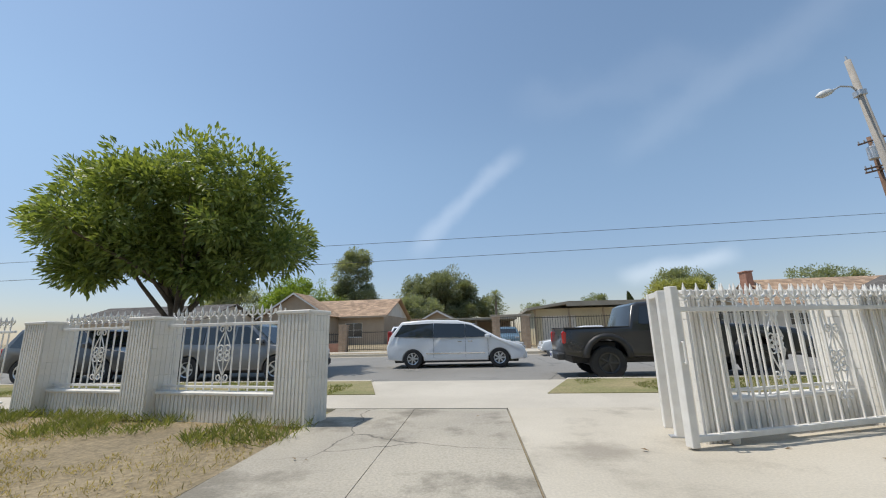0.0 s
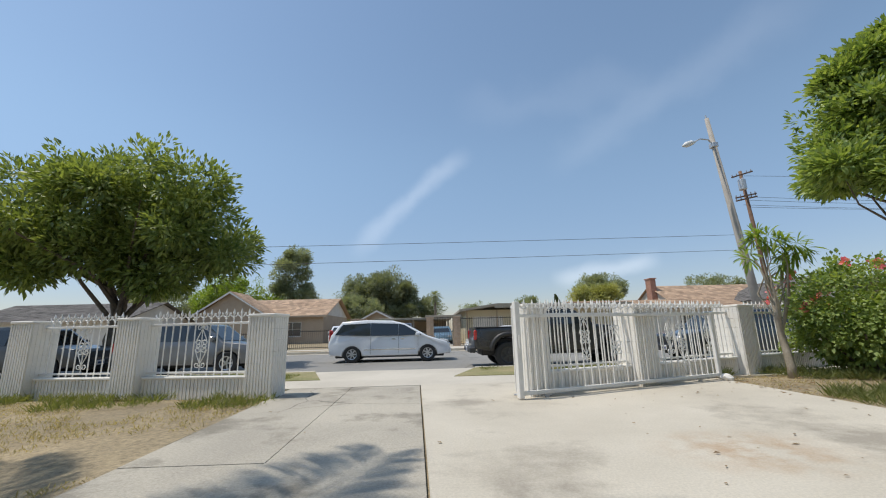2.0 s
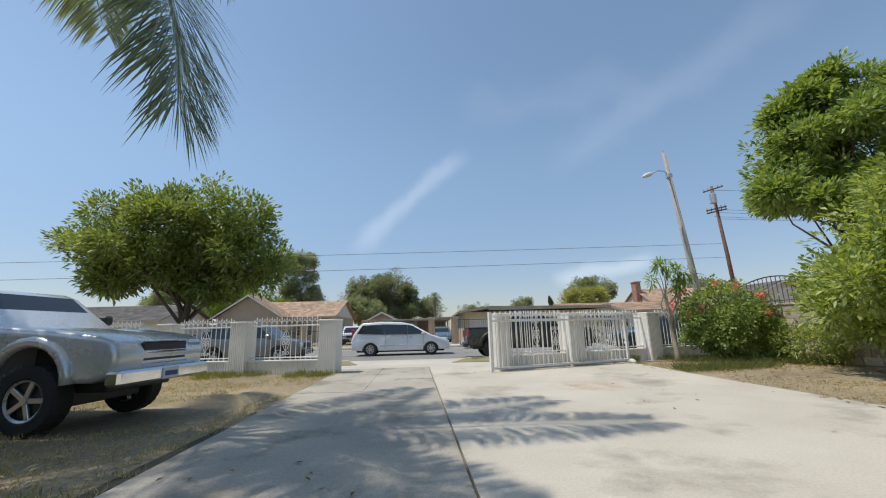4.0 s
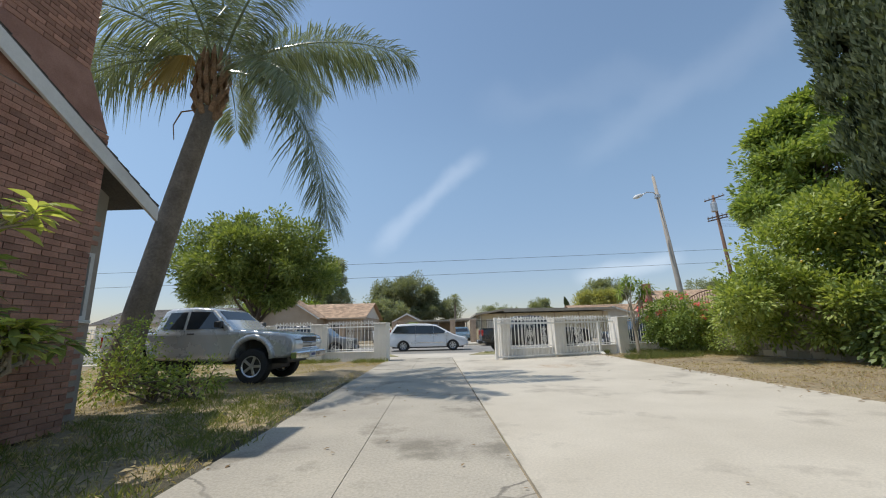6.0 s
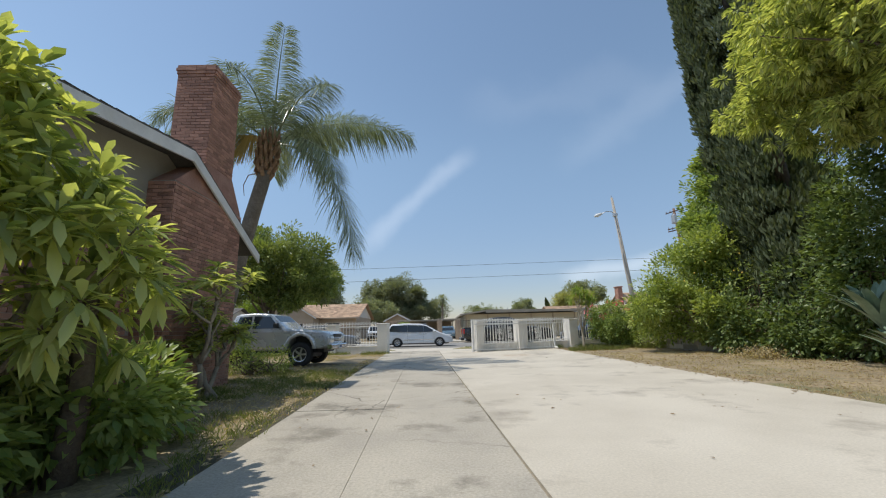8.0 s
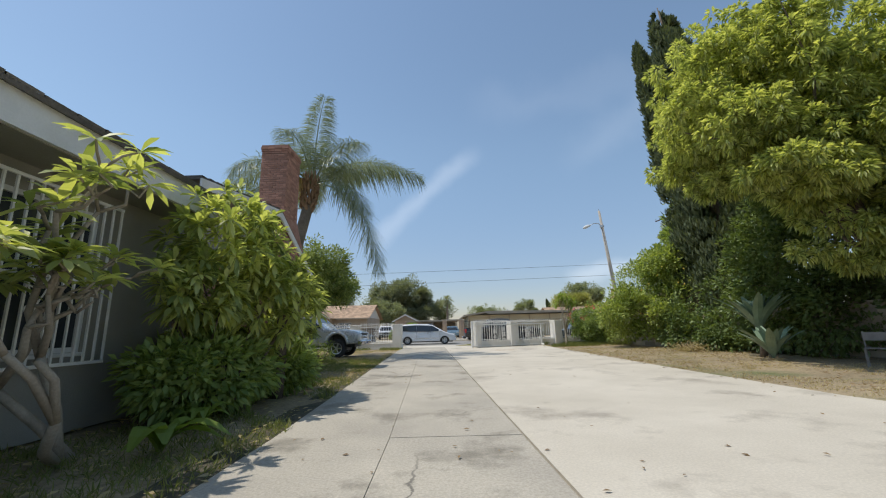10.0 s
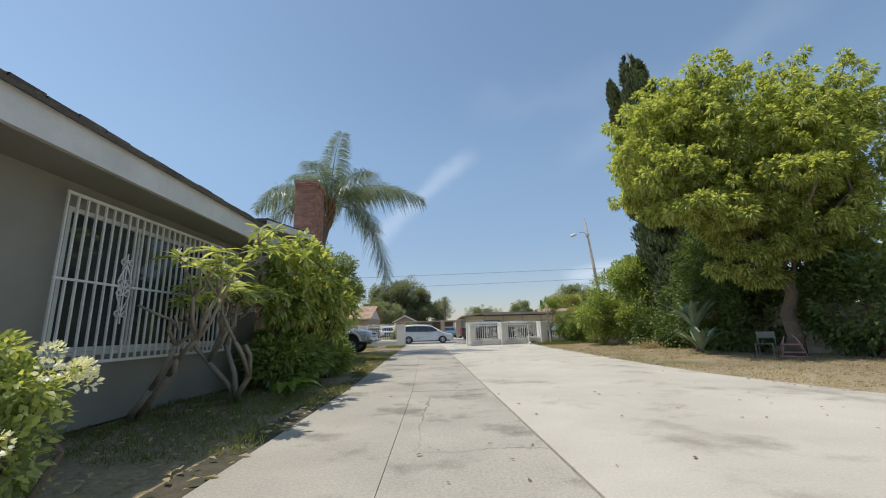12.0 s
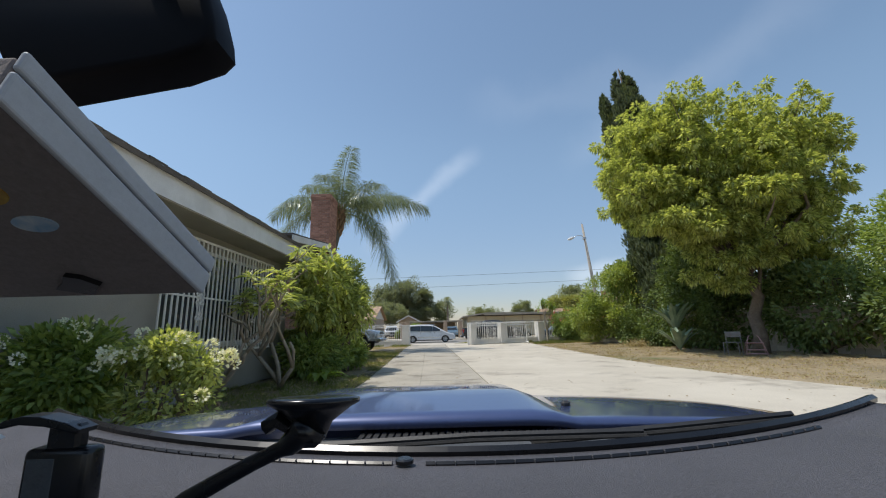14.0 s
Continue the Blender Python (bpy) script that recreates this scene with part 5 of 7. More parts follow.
def plumeria(at, seed, label, spread=1.7, height=3.4, lean=(0.3, 0.2), pink=6, stems=3, levels=4, bare_below=0.0):
    """A plumeria: pale forking branches, each ending in a whorl of long leaves."""
    root = thing("plumeria", label, "shrub", "plumerias by the house", at)
    rng = np.random.default_rng(seed)
    bm = bmesh.new()
    ends = []

    def grow(p, d, L, r, level):
        q = p + d * L
        if level < levels and q.z < bare_below - (0.25 if level < levels - 1 else 0.7):
            return
        mid = p.lerp(q, 0.5) + Vector(rng.normal(0, 0.05, 3))
        tube(bm, [p, mid, q], [r, r * 0.9, r * 0.78], 7)
        if level == 0:
            if q.z > bare_below:
                ends.append((q, d))
            return
        for k in range(2 if rng.random() < 0.5 else 3):
            v = Vector(rng.normal(0, 0.6, 3))
            nd = (d + v + Vector((0, 0, 0.34))).normalized()
            grow(q, nd, L * (0.42 + 0.5 * rng.random()), r * 0.72, level - 1 if rng.random() < 0.85 else 0)

    for k in range(stems):
        d = Vector((lean[0] + rng.normal(0, 0.15 * stems), lean[1] + rng.normal(0, 0.15 * stems), 1.0)).normalized()
        grow(Vector((rng.normal(0, 0.1), rng.normal(0, 0.1), -0.05)), d, height * (0.24 + 0.14 * rng.random()), 0.05, levels)
    tagged(part("trunk", bm, "plumeria_bark", root, smooth=True), kind="stuff")
    pos, way, nrm = [], [], []
    for q, d in ends:
        m = int(rng.integers(9, 15))
        for k in range(m):
            a = k * 2.4
            o = Vector((math.cos(a), math.sin(a), 0.7 - 1.1 * rng.random()))
            pos.append(q), way.append(o + d * 0.3), nrm.append(Vector((0, 0, 1)) + Vector(rng.normal(0, 0.25, 3)))
    n = len(pos)
    s = 0.7 + 0.5 * rng.random(n)
    tagged(part("foliage", long_leaf_mesh("foliage", np.array(pos), np.array(way), np.array(nrm), 0.30 * s, 0.066 * s, 0.12, 0.35), "leaf_yellow", root), kind="stuff")
    pos = []
    for q, d in ends[:pink]:
        for k in range(14):
            pos.append(q + Vector((0, 0, 0.05)) + Vector(rng.normal(0, 0.05, 3)))
    if pos:
        part("blossom", leaf_mesh("blossom", np.array(pos), unit(rng, len(pos)) + np.array([0, 0, 0.5]), unit(rng, len(pos)), 0.06, 0.045), "petal_white", root, "small pale pink flowers")["kind"] = "stuff"
    return root


def bush(name, label, at, lobes, clumps, per, leaf, spread, leaf_material, seed, petals=None, petal_n=0, petal_size=0.08, group="", puff=0.35, petals_each=12, **kw):
    root = thing(name, label, "shrub", group, at)
    me, c = crown("leaves", seed, lobes, clumps, per, leaf, spread, **kw)
    rng = np.random.default_rng(seed + 5)
    bm = bmesh.new()
    for k in range(9):
        t = Vector(c[int(rng.integers(len(c)))])
        s = Vector((rng.normal(0, 0.12), rng.normal(0, 0.12), -0.05))
        tube(bm, [s, s.lerp(t, 0.5) + Vector(rng.normal(0, 0.08, 3)), t], [0.03, 0.02, 0.006], 5, False)
    tagged(part("stem", bm, "bark", root, smooth=True), kind="stuff")
    tagged(part("foliage", me, leaf_material, root), kind="stuff")
    if petals:
        pos, way = [], []
        lb = np.array(lobes, float)
        for k in range(petal_n):
            d = unit(rng, 1)[0]
            d[2] = abs(d[2]) * 0.8
            b = lb[int(rng.integers(len(lb)))]
            q = b[:3] + d * (b[3:] * 1.0 + spread * 1.1)
            for j in range(petals_each):
                o = unit(rng, 1)[0]
                pos.append(q + o * petal_size * puff), way.append(o + d * 0.8)
        part("blossom", leaf_mesh("blossom", np.array(pos), np.array(way), unit(rng, len(pos)), petal_size, petal_size * 0.75), petals, root)["kind"] = "stuff"
    return root


plumeria((-3.6, 8.8, 0), 3, "plumeria with bare pale branches and long leaves beside the house", height=3.7, lean=(0.02, -0.05), pink=5, bare_below=1.6)
plumeria((-4.1, 11.6, 0), 9, "leafy low plumeria against the house wall", height=2.1, lean=(0.1, 0.0), pink=2)
plumeria((-4.15, 16.4, 0), 14, "slender plumeria on the lawn beside the house", height=2.4, lean=(0.0, 0.0), pink=4)
bush("hibiscus", "rounded hibiscus bush with red-pink flowers", (9.4, 30.2, 0), [(0, 0, 1.3, 1.35, 1.2, 1.1), (0.3, 0, 0.9, 1.5, 1.2, 0.85)], 420, 34, (0.10, 0.07), 0.22, "leaf_mid", 15, "petal_pink", 24, 0.12)
bush("white_flower_bush", "low bush with white flower clusters by the window", (-2.70, 3.95, 0), [(-0.05, 0, 0.98, 0.22, 0.22, 0.17), (0.20, 0.16, 0.84, 0.20, 0.20, 0.15), (-0.26, 0.0, 0.96, 0.20, 0.20, 0.15), (0.0, 0.05, 0.55, 0.42, 0.32, 0.36)], 190, 22, (0.07, 0.034), 0.10, "leaf_yellow", 17, "petal_white", 24, 0.036, puff=1.25, petals_each=44)
plumeria((-4.35, 7.35, 0), 33, "leaning plumeria with drooping leaves and white flowers at the window", height=3.0, lean=(0.85, -0.25), pink=4, stems=2, levels=3, bare_below=1.5)
bush("white_flower_bush", "shaded bush with white flowers against the wall", (-4.0, 4.3, 0), [(0, 0, 0.75, 0.45, 0.6, 0.5)], 200, 30, (0.10, 0.045), 0.18, "leaf_mid", 18, "petal_white", 24, 0.03, puff=1.3, petals_each=34)
bush("shrub", "leafy low shrubs along the house bed", (-3.5, 11.0, 0), [(0, 0, 0.6, 0.8, 1.4, 0.55), (0.2, 1.8, 0.5, 0.7, 1.0, 0.5)], 300, 30, (0.14, 0.06), 0.2, "leaf_mid", 19)
bush("shrub", "twiggy grey-green shrub on the lawn", (-5.55, 20.6, 0), [(-0.1, 0, 1.1, 0.30, 0.35, 0.55), (-0.9, 0.3, 1.0, 0.5, 0.5, 0.5), (0.2, 0.1, 0.35, 0.4, 0.5, 0.3)], 100, 14, (0.07, 0.04), 0.2, "leaf_mid", 20, shell=0.4)
bush("shrub", "weedy shrub beside the parked pickup", (-4.9, 20.9, 0), [(0, 0, 0.35, 0.6, 0.7, 0.32), (-0.9, -0.6, 0.4, 0.7, 0.7, 0.35)], 95, 18, (0.08, 0.035), 0.2, "leaf_citrus", 21)
bush("shrub", "dark undergrowth beneath the cypresses", (12.2, 19.0, 0), [(-1.15, 4.3, 1.0, 0.75, 1.1, 1.1), (-0.9, 2.7, 0.8, 0.6, 1.1, 0.9), (-0.7, 2.6, 0.3, 0.6, 1.3, 0.35), (-0.3, 0.6, 0.5, 0.7, 1.3, 0.5), (0, 0, 2.4, 1.6, 2.0, 2.4), (0.6, 2.5, 2.0, 1.5, 1.6, 2.0), (0.2, -1.5, 1.5, 1.4, 1.4, 1.5), (0.6, 0.5, 4.2, 1.2, 1.5, 1.6), (0.9, -1.0, 6.2, 1.5, 1.9, 2.0), (1.0, -3.0, 4.2, 1.3, 1.7, 1.8)], 1200, 34, (0.16, 0.09), 0.35, "leaf_dark", 22)
bush("shrub", "dark ivy mass behind the big tree", (13.2, 14.0, 0), [(0, 0, 1.6, 1.1, 2.5, 1.6), (0.3, 3.0, 1.6, 1.1, 2.2, 1.6), (0.3, -3.4, 1.4, 1.0, 2.2, 1.4)], 760, 34, (0.16, 0.09), 0.35, "leaf_dark", 24)
bush("shrub", "weeds along the block wall", (10.4, 28.7, 0), [(0, 0, 0.5, 0.7, 1.2, 0.45)], 150, 26, (0.10, 0.04), 0.2, "leaf_citrus", 25)


def broad_leaf_plant(at, n, length, seed, label, material="leaf_light", width=0.26, up=0.9, name="broad_leaf_plant", stem=0.0, droop=0.75):
    """A clump of big arching leaves, each a curved blade of its own."""
    root = thing(name, label, "plant", "", at)
    rng = random.Random(seed)
    if stem:
        bm = bmesh.new()
        tube(bm, [(0, 0, -0.05), (0.05, 0, stem * 0.5), (0, 0, stem + 0.1)], [0.11, 0.09, 0.08], 8)
        part("stem", bm, "bark", root, smooth=True)
    for k in range(n):
        a = k * 2.4 + rng.random()
        L = length * rng.uniform(0.7, 1.1)
        bm = bmesh.new()
        rows = []
        steps = 6
        lean = rng.uniform(0.25, 1.0)
        for i in range(steps + 1):
            t = i / steps
            r = L * t * lean * (0.5 + 0.5 * t)
            z = L * up * t - L * droop * t ** 2.4
            w = width * L * (math.sin(math.pi * min(0.98, t * 0.92 + 0.05)) ** 0.8) * 0.5
            c = Vector((r, 0, z + 0.02))
            rows.append([bm.verts.new(c + Vector((0, s * w, 0.25 * w * abs(s)))) for s in (-1, 0, 1)])
        for p, q in zip(rows, rows[1:]):
            for s in (0, 1):
                bm.faces.new((p[s], p[s + 1], q[s + 1], q[s]))
        part("leaf", bm, material, root).matrix_basis = pose(0, 0, stem, 0, 0, math.degrees(a))
    return root


bush("shrub", "dense bright yellow-green shrub before the chimney", (-3.4, 11.2, 0), [(0, 0, 2.55, 0.9, 1.1, 0.95), (0.35, 0.6, 1.7, 0.85, 0.9, 0.9), (-0.1, -0.6, 1.8, 0.65, 0.7, 0.55)], 330, 18, (0.24, 0.06), 0.16, "leaf_yellow", 26, style="rosette", flat=0.2, droop=0.3)
broad_leaf_plant((-3.05, 12.3, 0), 9, 1.0, 12, "tall plant with broad yellow-green leaves among the shrubs", "leaf_yellow", 0.26, 0.85, "broad_leaf_plant", 1.35, 0.7)
broad_leaf_plant((-2.95, 9.9, 0), 8, 0.62, 6, "clump of long bright-green leaves under the shrubs", width=0.24, up=1.0)
broad_leaf_plant((-2.75, 8.9, 0), 9, 0.75, 1, "low plant with broad bright-green leaves", width=0.32)
broad_leaf_plant((-3.3, 13.2, 0), 10, 1.0, 2, "broad-leaved plant in the house bed", width=0.30)
broad_leaf_plant((9.9, 17.0, 0), 30, 1.05, 3, "grey-green agave rosette at the lawn edge", "leaf_agave", 0.22, 0.95, "agave", 0.0, 0.12)
broad_leaf_plant((10.4, 18.0, 0), 46, 1.45, 4, "tall agave rosette in the shade", "leaf_agave", 0.18, 0.95, "agave", 0.75, 0.15)


def blades(name, label, seed, n, region, h, material, keep):
    """Tufts of grass blades over an area."""
    rng = np.random.default_rng(seed)
    x0, x1, y0, y1 = region
    m = n // 14
    c = np.stack([rng.uniform(x0, x1, m), rng.uniform(y0, y1, m)], 1)
    c = c[np.array([keep(x, y) for x, y in c])]
    k = np.repeat(np.arange(len(c)), 14)
    p = c[k] + rng.normal(0, 0.07, (len(k), 2))
    ok = np.array([keep(x, y) for x, y in p])
    p = p[ok]
    pos = np.concatenate([p, np.full((len(p), 1), -0.02)], 1)
    way = np.array([0, 0, 1.0]) + 0.55 * rng.normal(size=(len(p), 3)) * [1, 1, 0.2]
    hh = h * (0.4 + 0.9 * rng.random(len(p)))
    ob = part(name, leaf_mesh(name, pos, way, unit(rng, len(p)), hh, 0.010, 0.05, 0.12), material)
    return tagged(ob, label, "grass", "", "stuff")


def right_edge_x(y):
    pts = RIGHT_EDGE
    for (a, xa), (b, xb) in zip(pts, pts[1:]):
        if b <= y <= a:
            return xb + (xa - xb) * (y - b) / (a - b)
    return pts[0][1]


blades("grass_dry_left", "dry tan grass tufts on the front lawn", 1, 70000, (-14, -2.0, 14, 29.6), 0.065, "blade_dry", lambda x, y: x < strip_left(y) - 0.02 and noise.noise((x * 0.4, y * 0.4, 3)) > -0.25)
blades("grass_green_left", "green grass along the driveway strip", 2, 26000, (-5, -1.7, 5.5, 21), 0.13, "blade_green", lambda x, y: x < strip_left(y) + 0.22 * noise.noise((x * 1.7, y * 1.7, 3)) and noise.noise((x * 0.5, y * 0.5, 8)) > -0.1)
blades("grass_weeds_fence", "weeds along the foot of the left fence", 3, 16000, (-12, -2.6, 28.2, 30.6), 0.20, "blade_green", lambda x, y: -1.5 < y - (29.6 - (x + 2.9) * 0.147) < -0.1 and noise.noise((x * 1.1, y * 1.1, 4)) + 0.5 * (y - (29.6 - (x + 2.9) * 0.147)) > -0.45)
blades("grass_dry_right", "dry grass and litter on the right-hand verge", 4, 60000, (6, 16, 4, 30.6), 0.07, "blade_dry", lambda x, y: x > right_edge_x(y) + 0.03 and noise.noise((x * 0.4, y * 0.4, 5)) > -0.2)
blades("grass_green_right", "green weeds by the gate end", 5, 34000, (5.6, 12, 24, 31), 0.26, "blade_green", lambda x, y: x > right_edge_x(y) + 0.05 and y > 27.0 + (x - 6) * 0.25 and noise.noise((x * 0.5, y * 0.5, 2)) > -0.15)
blades("grass_parkway", "thin grass on the parkway strips", 6, 46000, (-12, 12, 32.05, 34.1), 0.10, "blade_green", lambda x, y: (x < -3.4 or x > 1.6) and noise.noise((x * 0.6, y * 0.6, 1)) > -0.15)


def litter(name, label, seed, n, keep, region, material, size):
    """Fallen leaves lying about on the ground."""
    rng = np.random.default_rng(seed)
    x0, x1, y0, y1 = region
    q = np.stack([rng.uniform(x0, x1, n), rng.uniform(y0, y1, n)], 1)
    q = q[np.array([keep(x, y) for x, y in q])]
    m = len(q)
    pos = np.concatenate([q, np.full((m, 1), 0.012)], 1)
    a = rng.random(m) * 2 * math.pi
    way = np.stack([np.cos(a), np.sin(a), 0.12 * rng.normal(size=m)], 1)
    nrm = np.array([0, 0, 1.0]) + 0.25 * unit(rng, m)
    s = size * (0.5 + rng.random(m))
    return tagged(part(name, leaf_mesh(name, pos, way, nrm, s, s * 0.45, 0.2), material), label, "leaves", "", "stuff")


def brush_pile(at, w, h, seed):
    """A heap of dry pruned twigs and leaves."""
    root = thing("brush_pile", "low heap of dry brown twigs and leaves", "brush pile", "", at)
    rng = np.random.default_rng(seed)
    bm = bmesh.new()
    for k in range(70):
        p = Vector((rng.normal(0, w * 0.4), rng.normal(0, w * 0.25), abs(rng.normal(0, h * 0.4))))
        d = Vector((rng.normal(), rng.normal(), 0.35 * rng.normal())).normalized() * rng.uniform(0.25, 0.6)
        tube(bm, [p - d * 0.5, p + Vector((0, 0, 0.04)), p + d * 0.5], [0.010, 0.008, 0.003], 4, False)
    for v in bm.verts:
        v.co.z = max(0.005, v.co.z)
    tagged(part("twig", bm, "bark", root), kind="stuff")
    n = 1500
    pos = np.stack([rng.normal(0, w * 0.5, n), rng.normal(0, w * 0.3, n), np.abs(rng.normal(0, h * 0.45, n))], 1)
    tagged(part("dry_leaf", leaf_mesh("dry_leaf", pos, unit(rng, n), unit(rng, n), 0.09, 0.04), "blade_dry", root), kind="stuff")
    return root


brush_pile((10.55, 21.7, 0), 0.95, 0.30, 5)
litter("leaf_litter", "dry brown leaves fallen under the trees", 1, 6000, lambda x, y: x > right_edge_x(y) - 0.25 and noise.noise((x * 0.6, y * 0.6, 4)) > -0.15, (5.5, 13.5, 6, 30), "bark_leaf", 0.075)
litter("leaf_litter_driveway", "few dry leaves blown over the driveway", 2, 420, lambda x, y: noise.noise((x * 0.5, y * 0.3, 6)) > 0.0, (-2.2, 6.5, 3, 30), "bark_leaf", 0.055)
litter("leaf_litter_bed", "dry leaves in the house bed", 3, 1500, lambda x, y: x < strip_left(y), (-5, -1.8, 4, 22), "blade_dry", 0.09)
tree("tree", "leafy green tree beyond the boundary wall", (22.5, 17.5, 0), 3.2, 0.2,
     [(0, 0, 5.2, 2.8, 2.6, 2.4), (-1.6, -0.8, 4.2, 1.8, 1.8, 1.6), (1.5, 0, 4.0, 2.0, 2.0, 1.8)], 420, 36, (0.22, 0.09), 0.5, "leaf_mid", 131, branches=10)


# ---- vehicles ----
def arch(cx, r, z0, n=9):
    """Points of a wheel arch from front to rear along the sill line."""
    return [(cx + r * math.cos(math.pi * k / n), z0 + r * math.sin(math.pi * k / n) * 1.02) for k in range(n + 1)]


def wheel_meshes(r, w, spokes, key={}):
    if (r, w, spokes) in key:
        return key[(r, w, spokes)]
    bm = bmesh.new()
    n = 28
    prof = [(r * 0.60, -w * 0.42), (r * 0.66, -w * 0.5), (r * 0.93, -w * 0.5), (r, -w * 0.38), (r, w * 0.38), (r * 0.93, w * 0.5), (r * 0.66, w * 0.5), (r * 0.60, w * 0.42)]
    rings = [[bm.verts.new((p * math.cos(2 * math.pi * k / n), y, p * math.sin(2 * math.pi * k / n))) for k in range(n)] for p, y in prof]
    rings.append(rings[0])
    for a, b in zip(rings, rings[1:]):
        for k in range(n):
            bm.faces.new((a[k], a[(k + 1) % n], b[(k + 1) % n], b[k]))
    for k in range(n):
        a = 2 * math.pi * k / n
        box(bm, r * 0.985, r * 1.012, -w * 0.36, w * 0.36, -0.02, 0.02, 0, Matrix.Rotation(a, 4, "Y"))
    bmesh.ops.recalc_face_normals(bm, faces=bm.faces[:])
    tyre = mesh_of(bm, "tyre")
    bm = bmesh.new()
    for s in (-1, 1):
        tube(bm, [(0, s * w * 0.30, 0), (0, s * w * 0.46, 0)], [r * 0.14, r * 0.11], 10)
        for k in range(spokes):
            m = Matrix.Rotation(2 * math.pi * k / spokes, 4, "Y")
            y0, y1 = sorted((s * w * 0.30, s * w * 0.42))
            box(bm, r * 0.08, r * 0.60, y0, y1, -r * 0.075, r * 0.075, 0.006, m)
        m = 24
        ring = [[bm.verts.new((q * math.cos(2 * math.pi * k / m), s * y, q * math.sin(2 * math.pi * k / m))) for k in range(m)] for q, y in ((r * 0.54, w * 0.40), (r * 0.61, w * 0.46))]
        for k in range(m):
            bm.faces.new((ring[0][k], ring[0][(k + 1) % m], ring[1][(k + 1) % m], ring[1][k]))
    bmesh.ops.recalc_face_normals(bm, faces=bm.faces[:])
    rim = mesh_of(bm, "rim")
    bm = bmesh.new()
    tube(bm, [(0, -w * 0.24, 0), (0, w * 0.24, 0)], r * 0.60, 20)
    key[(r, w, spokes)] = tyre, rim, mesh_of(bm, "drum")
    return key[(r, w, spokes)]


def vehicle(name, label, at, rz, length, width, body, belt, roof_w, paint, wheels, r, glass, details, rim="rim", tw=0.24, spokes=5, bevel=0.05, category="car", group=""):
    """body: side outline (x, z), nose at +x. glass: side window outlines. details: parts (name, material, boxes or outlines)."""
    root = thing(name, label, category, group, at, rz)
    hw = width / 2

    def taper(x, z):
        if z <= belt:
            return 1.0 - 0.05 * max(0, (0.45 - z)) - 0.10 * max(0.0, abs(x) - length / 2 + 0.55) ** 1.5
        top = max(q for _, q in body)
        return 1.0 - (1.0 - roof_w) * min(1.0, (z - belt) / (top - belt)) - 0.10 * max(0.0, abs(x) - length / 2 + 0.55) ** 1.5

    bm = bmesh.new()
    side_plate(bm, body, -hw, hw, bevel, taper)
    part("body", bm, paint, root, smooth="auto")
    for k, pts in enumerate(glass):
        for s in (-1, 1):
            bm = bmesh.new()
            side_plate(bm, pts, hw - 0.012, hw + 0.004, 0, taper)
            if s < 0:
                for v in bm.verts:
                    v.co.y *= -1
                bmesh.ops.reverse_faces(bm, faces=bm.faces[:])
            part("window", bm, "glass_dark", root, "tinted side window")
    tyre, rm, drum = wheel_meshes(r, tw, spokes)
    z0 = min(q for _, q in body)
    for x in wheels:
        zt = max(q for a, q in body if abs(a - x) < r * 0.5 and q < belt)
        part("wheel_well", bx(x - r * 0.7, x + r * 0.7, -hw + tw + 0.03, hw - tw - 0.03, r * 0.7, z0 + 0.78 * (zt - z0), 0.02), "black_plastic", root)
        for s in (-1, 1):
            t = part("wheel", tyre, "tyre", root)
            t.location = (x, s * (hw - tw * 0.5 + 0.01), r)
            part("rim", rm, rim, t)
            part("drum", drum, "rim_dark", t)
    for d in details:
        nm, mt, items = d[:3]
        for it in items:
            bm = bmesh.new()
            if isinstance(it[0], (int, float)):
                box(bm, *it[:6], it[6] if len(it) > 6 else 0.012)
            else:  # a sloped pane: lower (x, z, half width), upper (x, z, half width)
                (xa, za, wa), (xb, zb, wb) = it
                d2 = Vector((xb - xa, 0, zb - za)).normalized()
                nn = Vector((d2.z, 0, -d2.x)) * (1 if xa > xb else -1)
                lo = [Vector((xa, -wa, za)), Vector((xa, wa, za)), Vector((xb, wb, zb)), Vector((xb, -wb, zb))]
                a = [bm.verts.new(v + nn * 0.006) for v in lo]
                b = [bm.verts.new(v - nn * 0.02) for v in lo]
                bm.faces.new(a), bm.faces.new(b[::-1])
                for k in range(4):
                    bm.faces.new((b[k], b[(k + 1) % 4], a[(k + 1) % 4], a[k]))
                bmesh.ops.recalc_face_normals(bm, faces=bm.faces[:])
            part(nm, bm, mt, root, d[3] if len(d) > 3 else "")
    return root


def plate_bars(x, y, z, s):
    """A number plate shown as plain bars, on the end that faces s."""
    return [("number_plate", "plate", [(x - 0.012, x + 0.012, y - 0.16, y + 0.16, z - 0.08, z + 0.08)]),
            ("plate_marking", "plate_ink", [(x + s * 0.013 - 0.003, x + s * 0.013 + 0.003, y - 0.12, y + 0.12, z - 0.035, z + 0.03, 0.001)])]


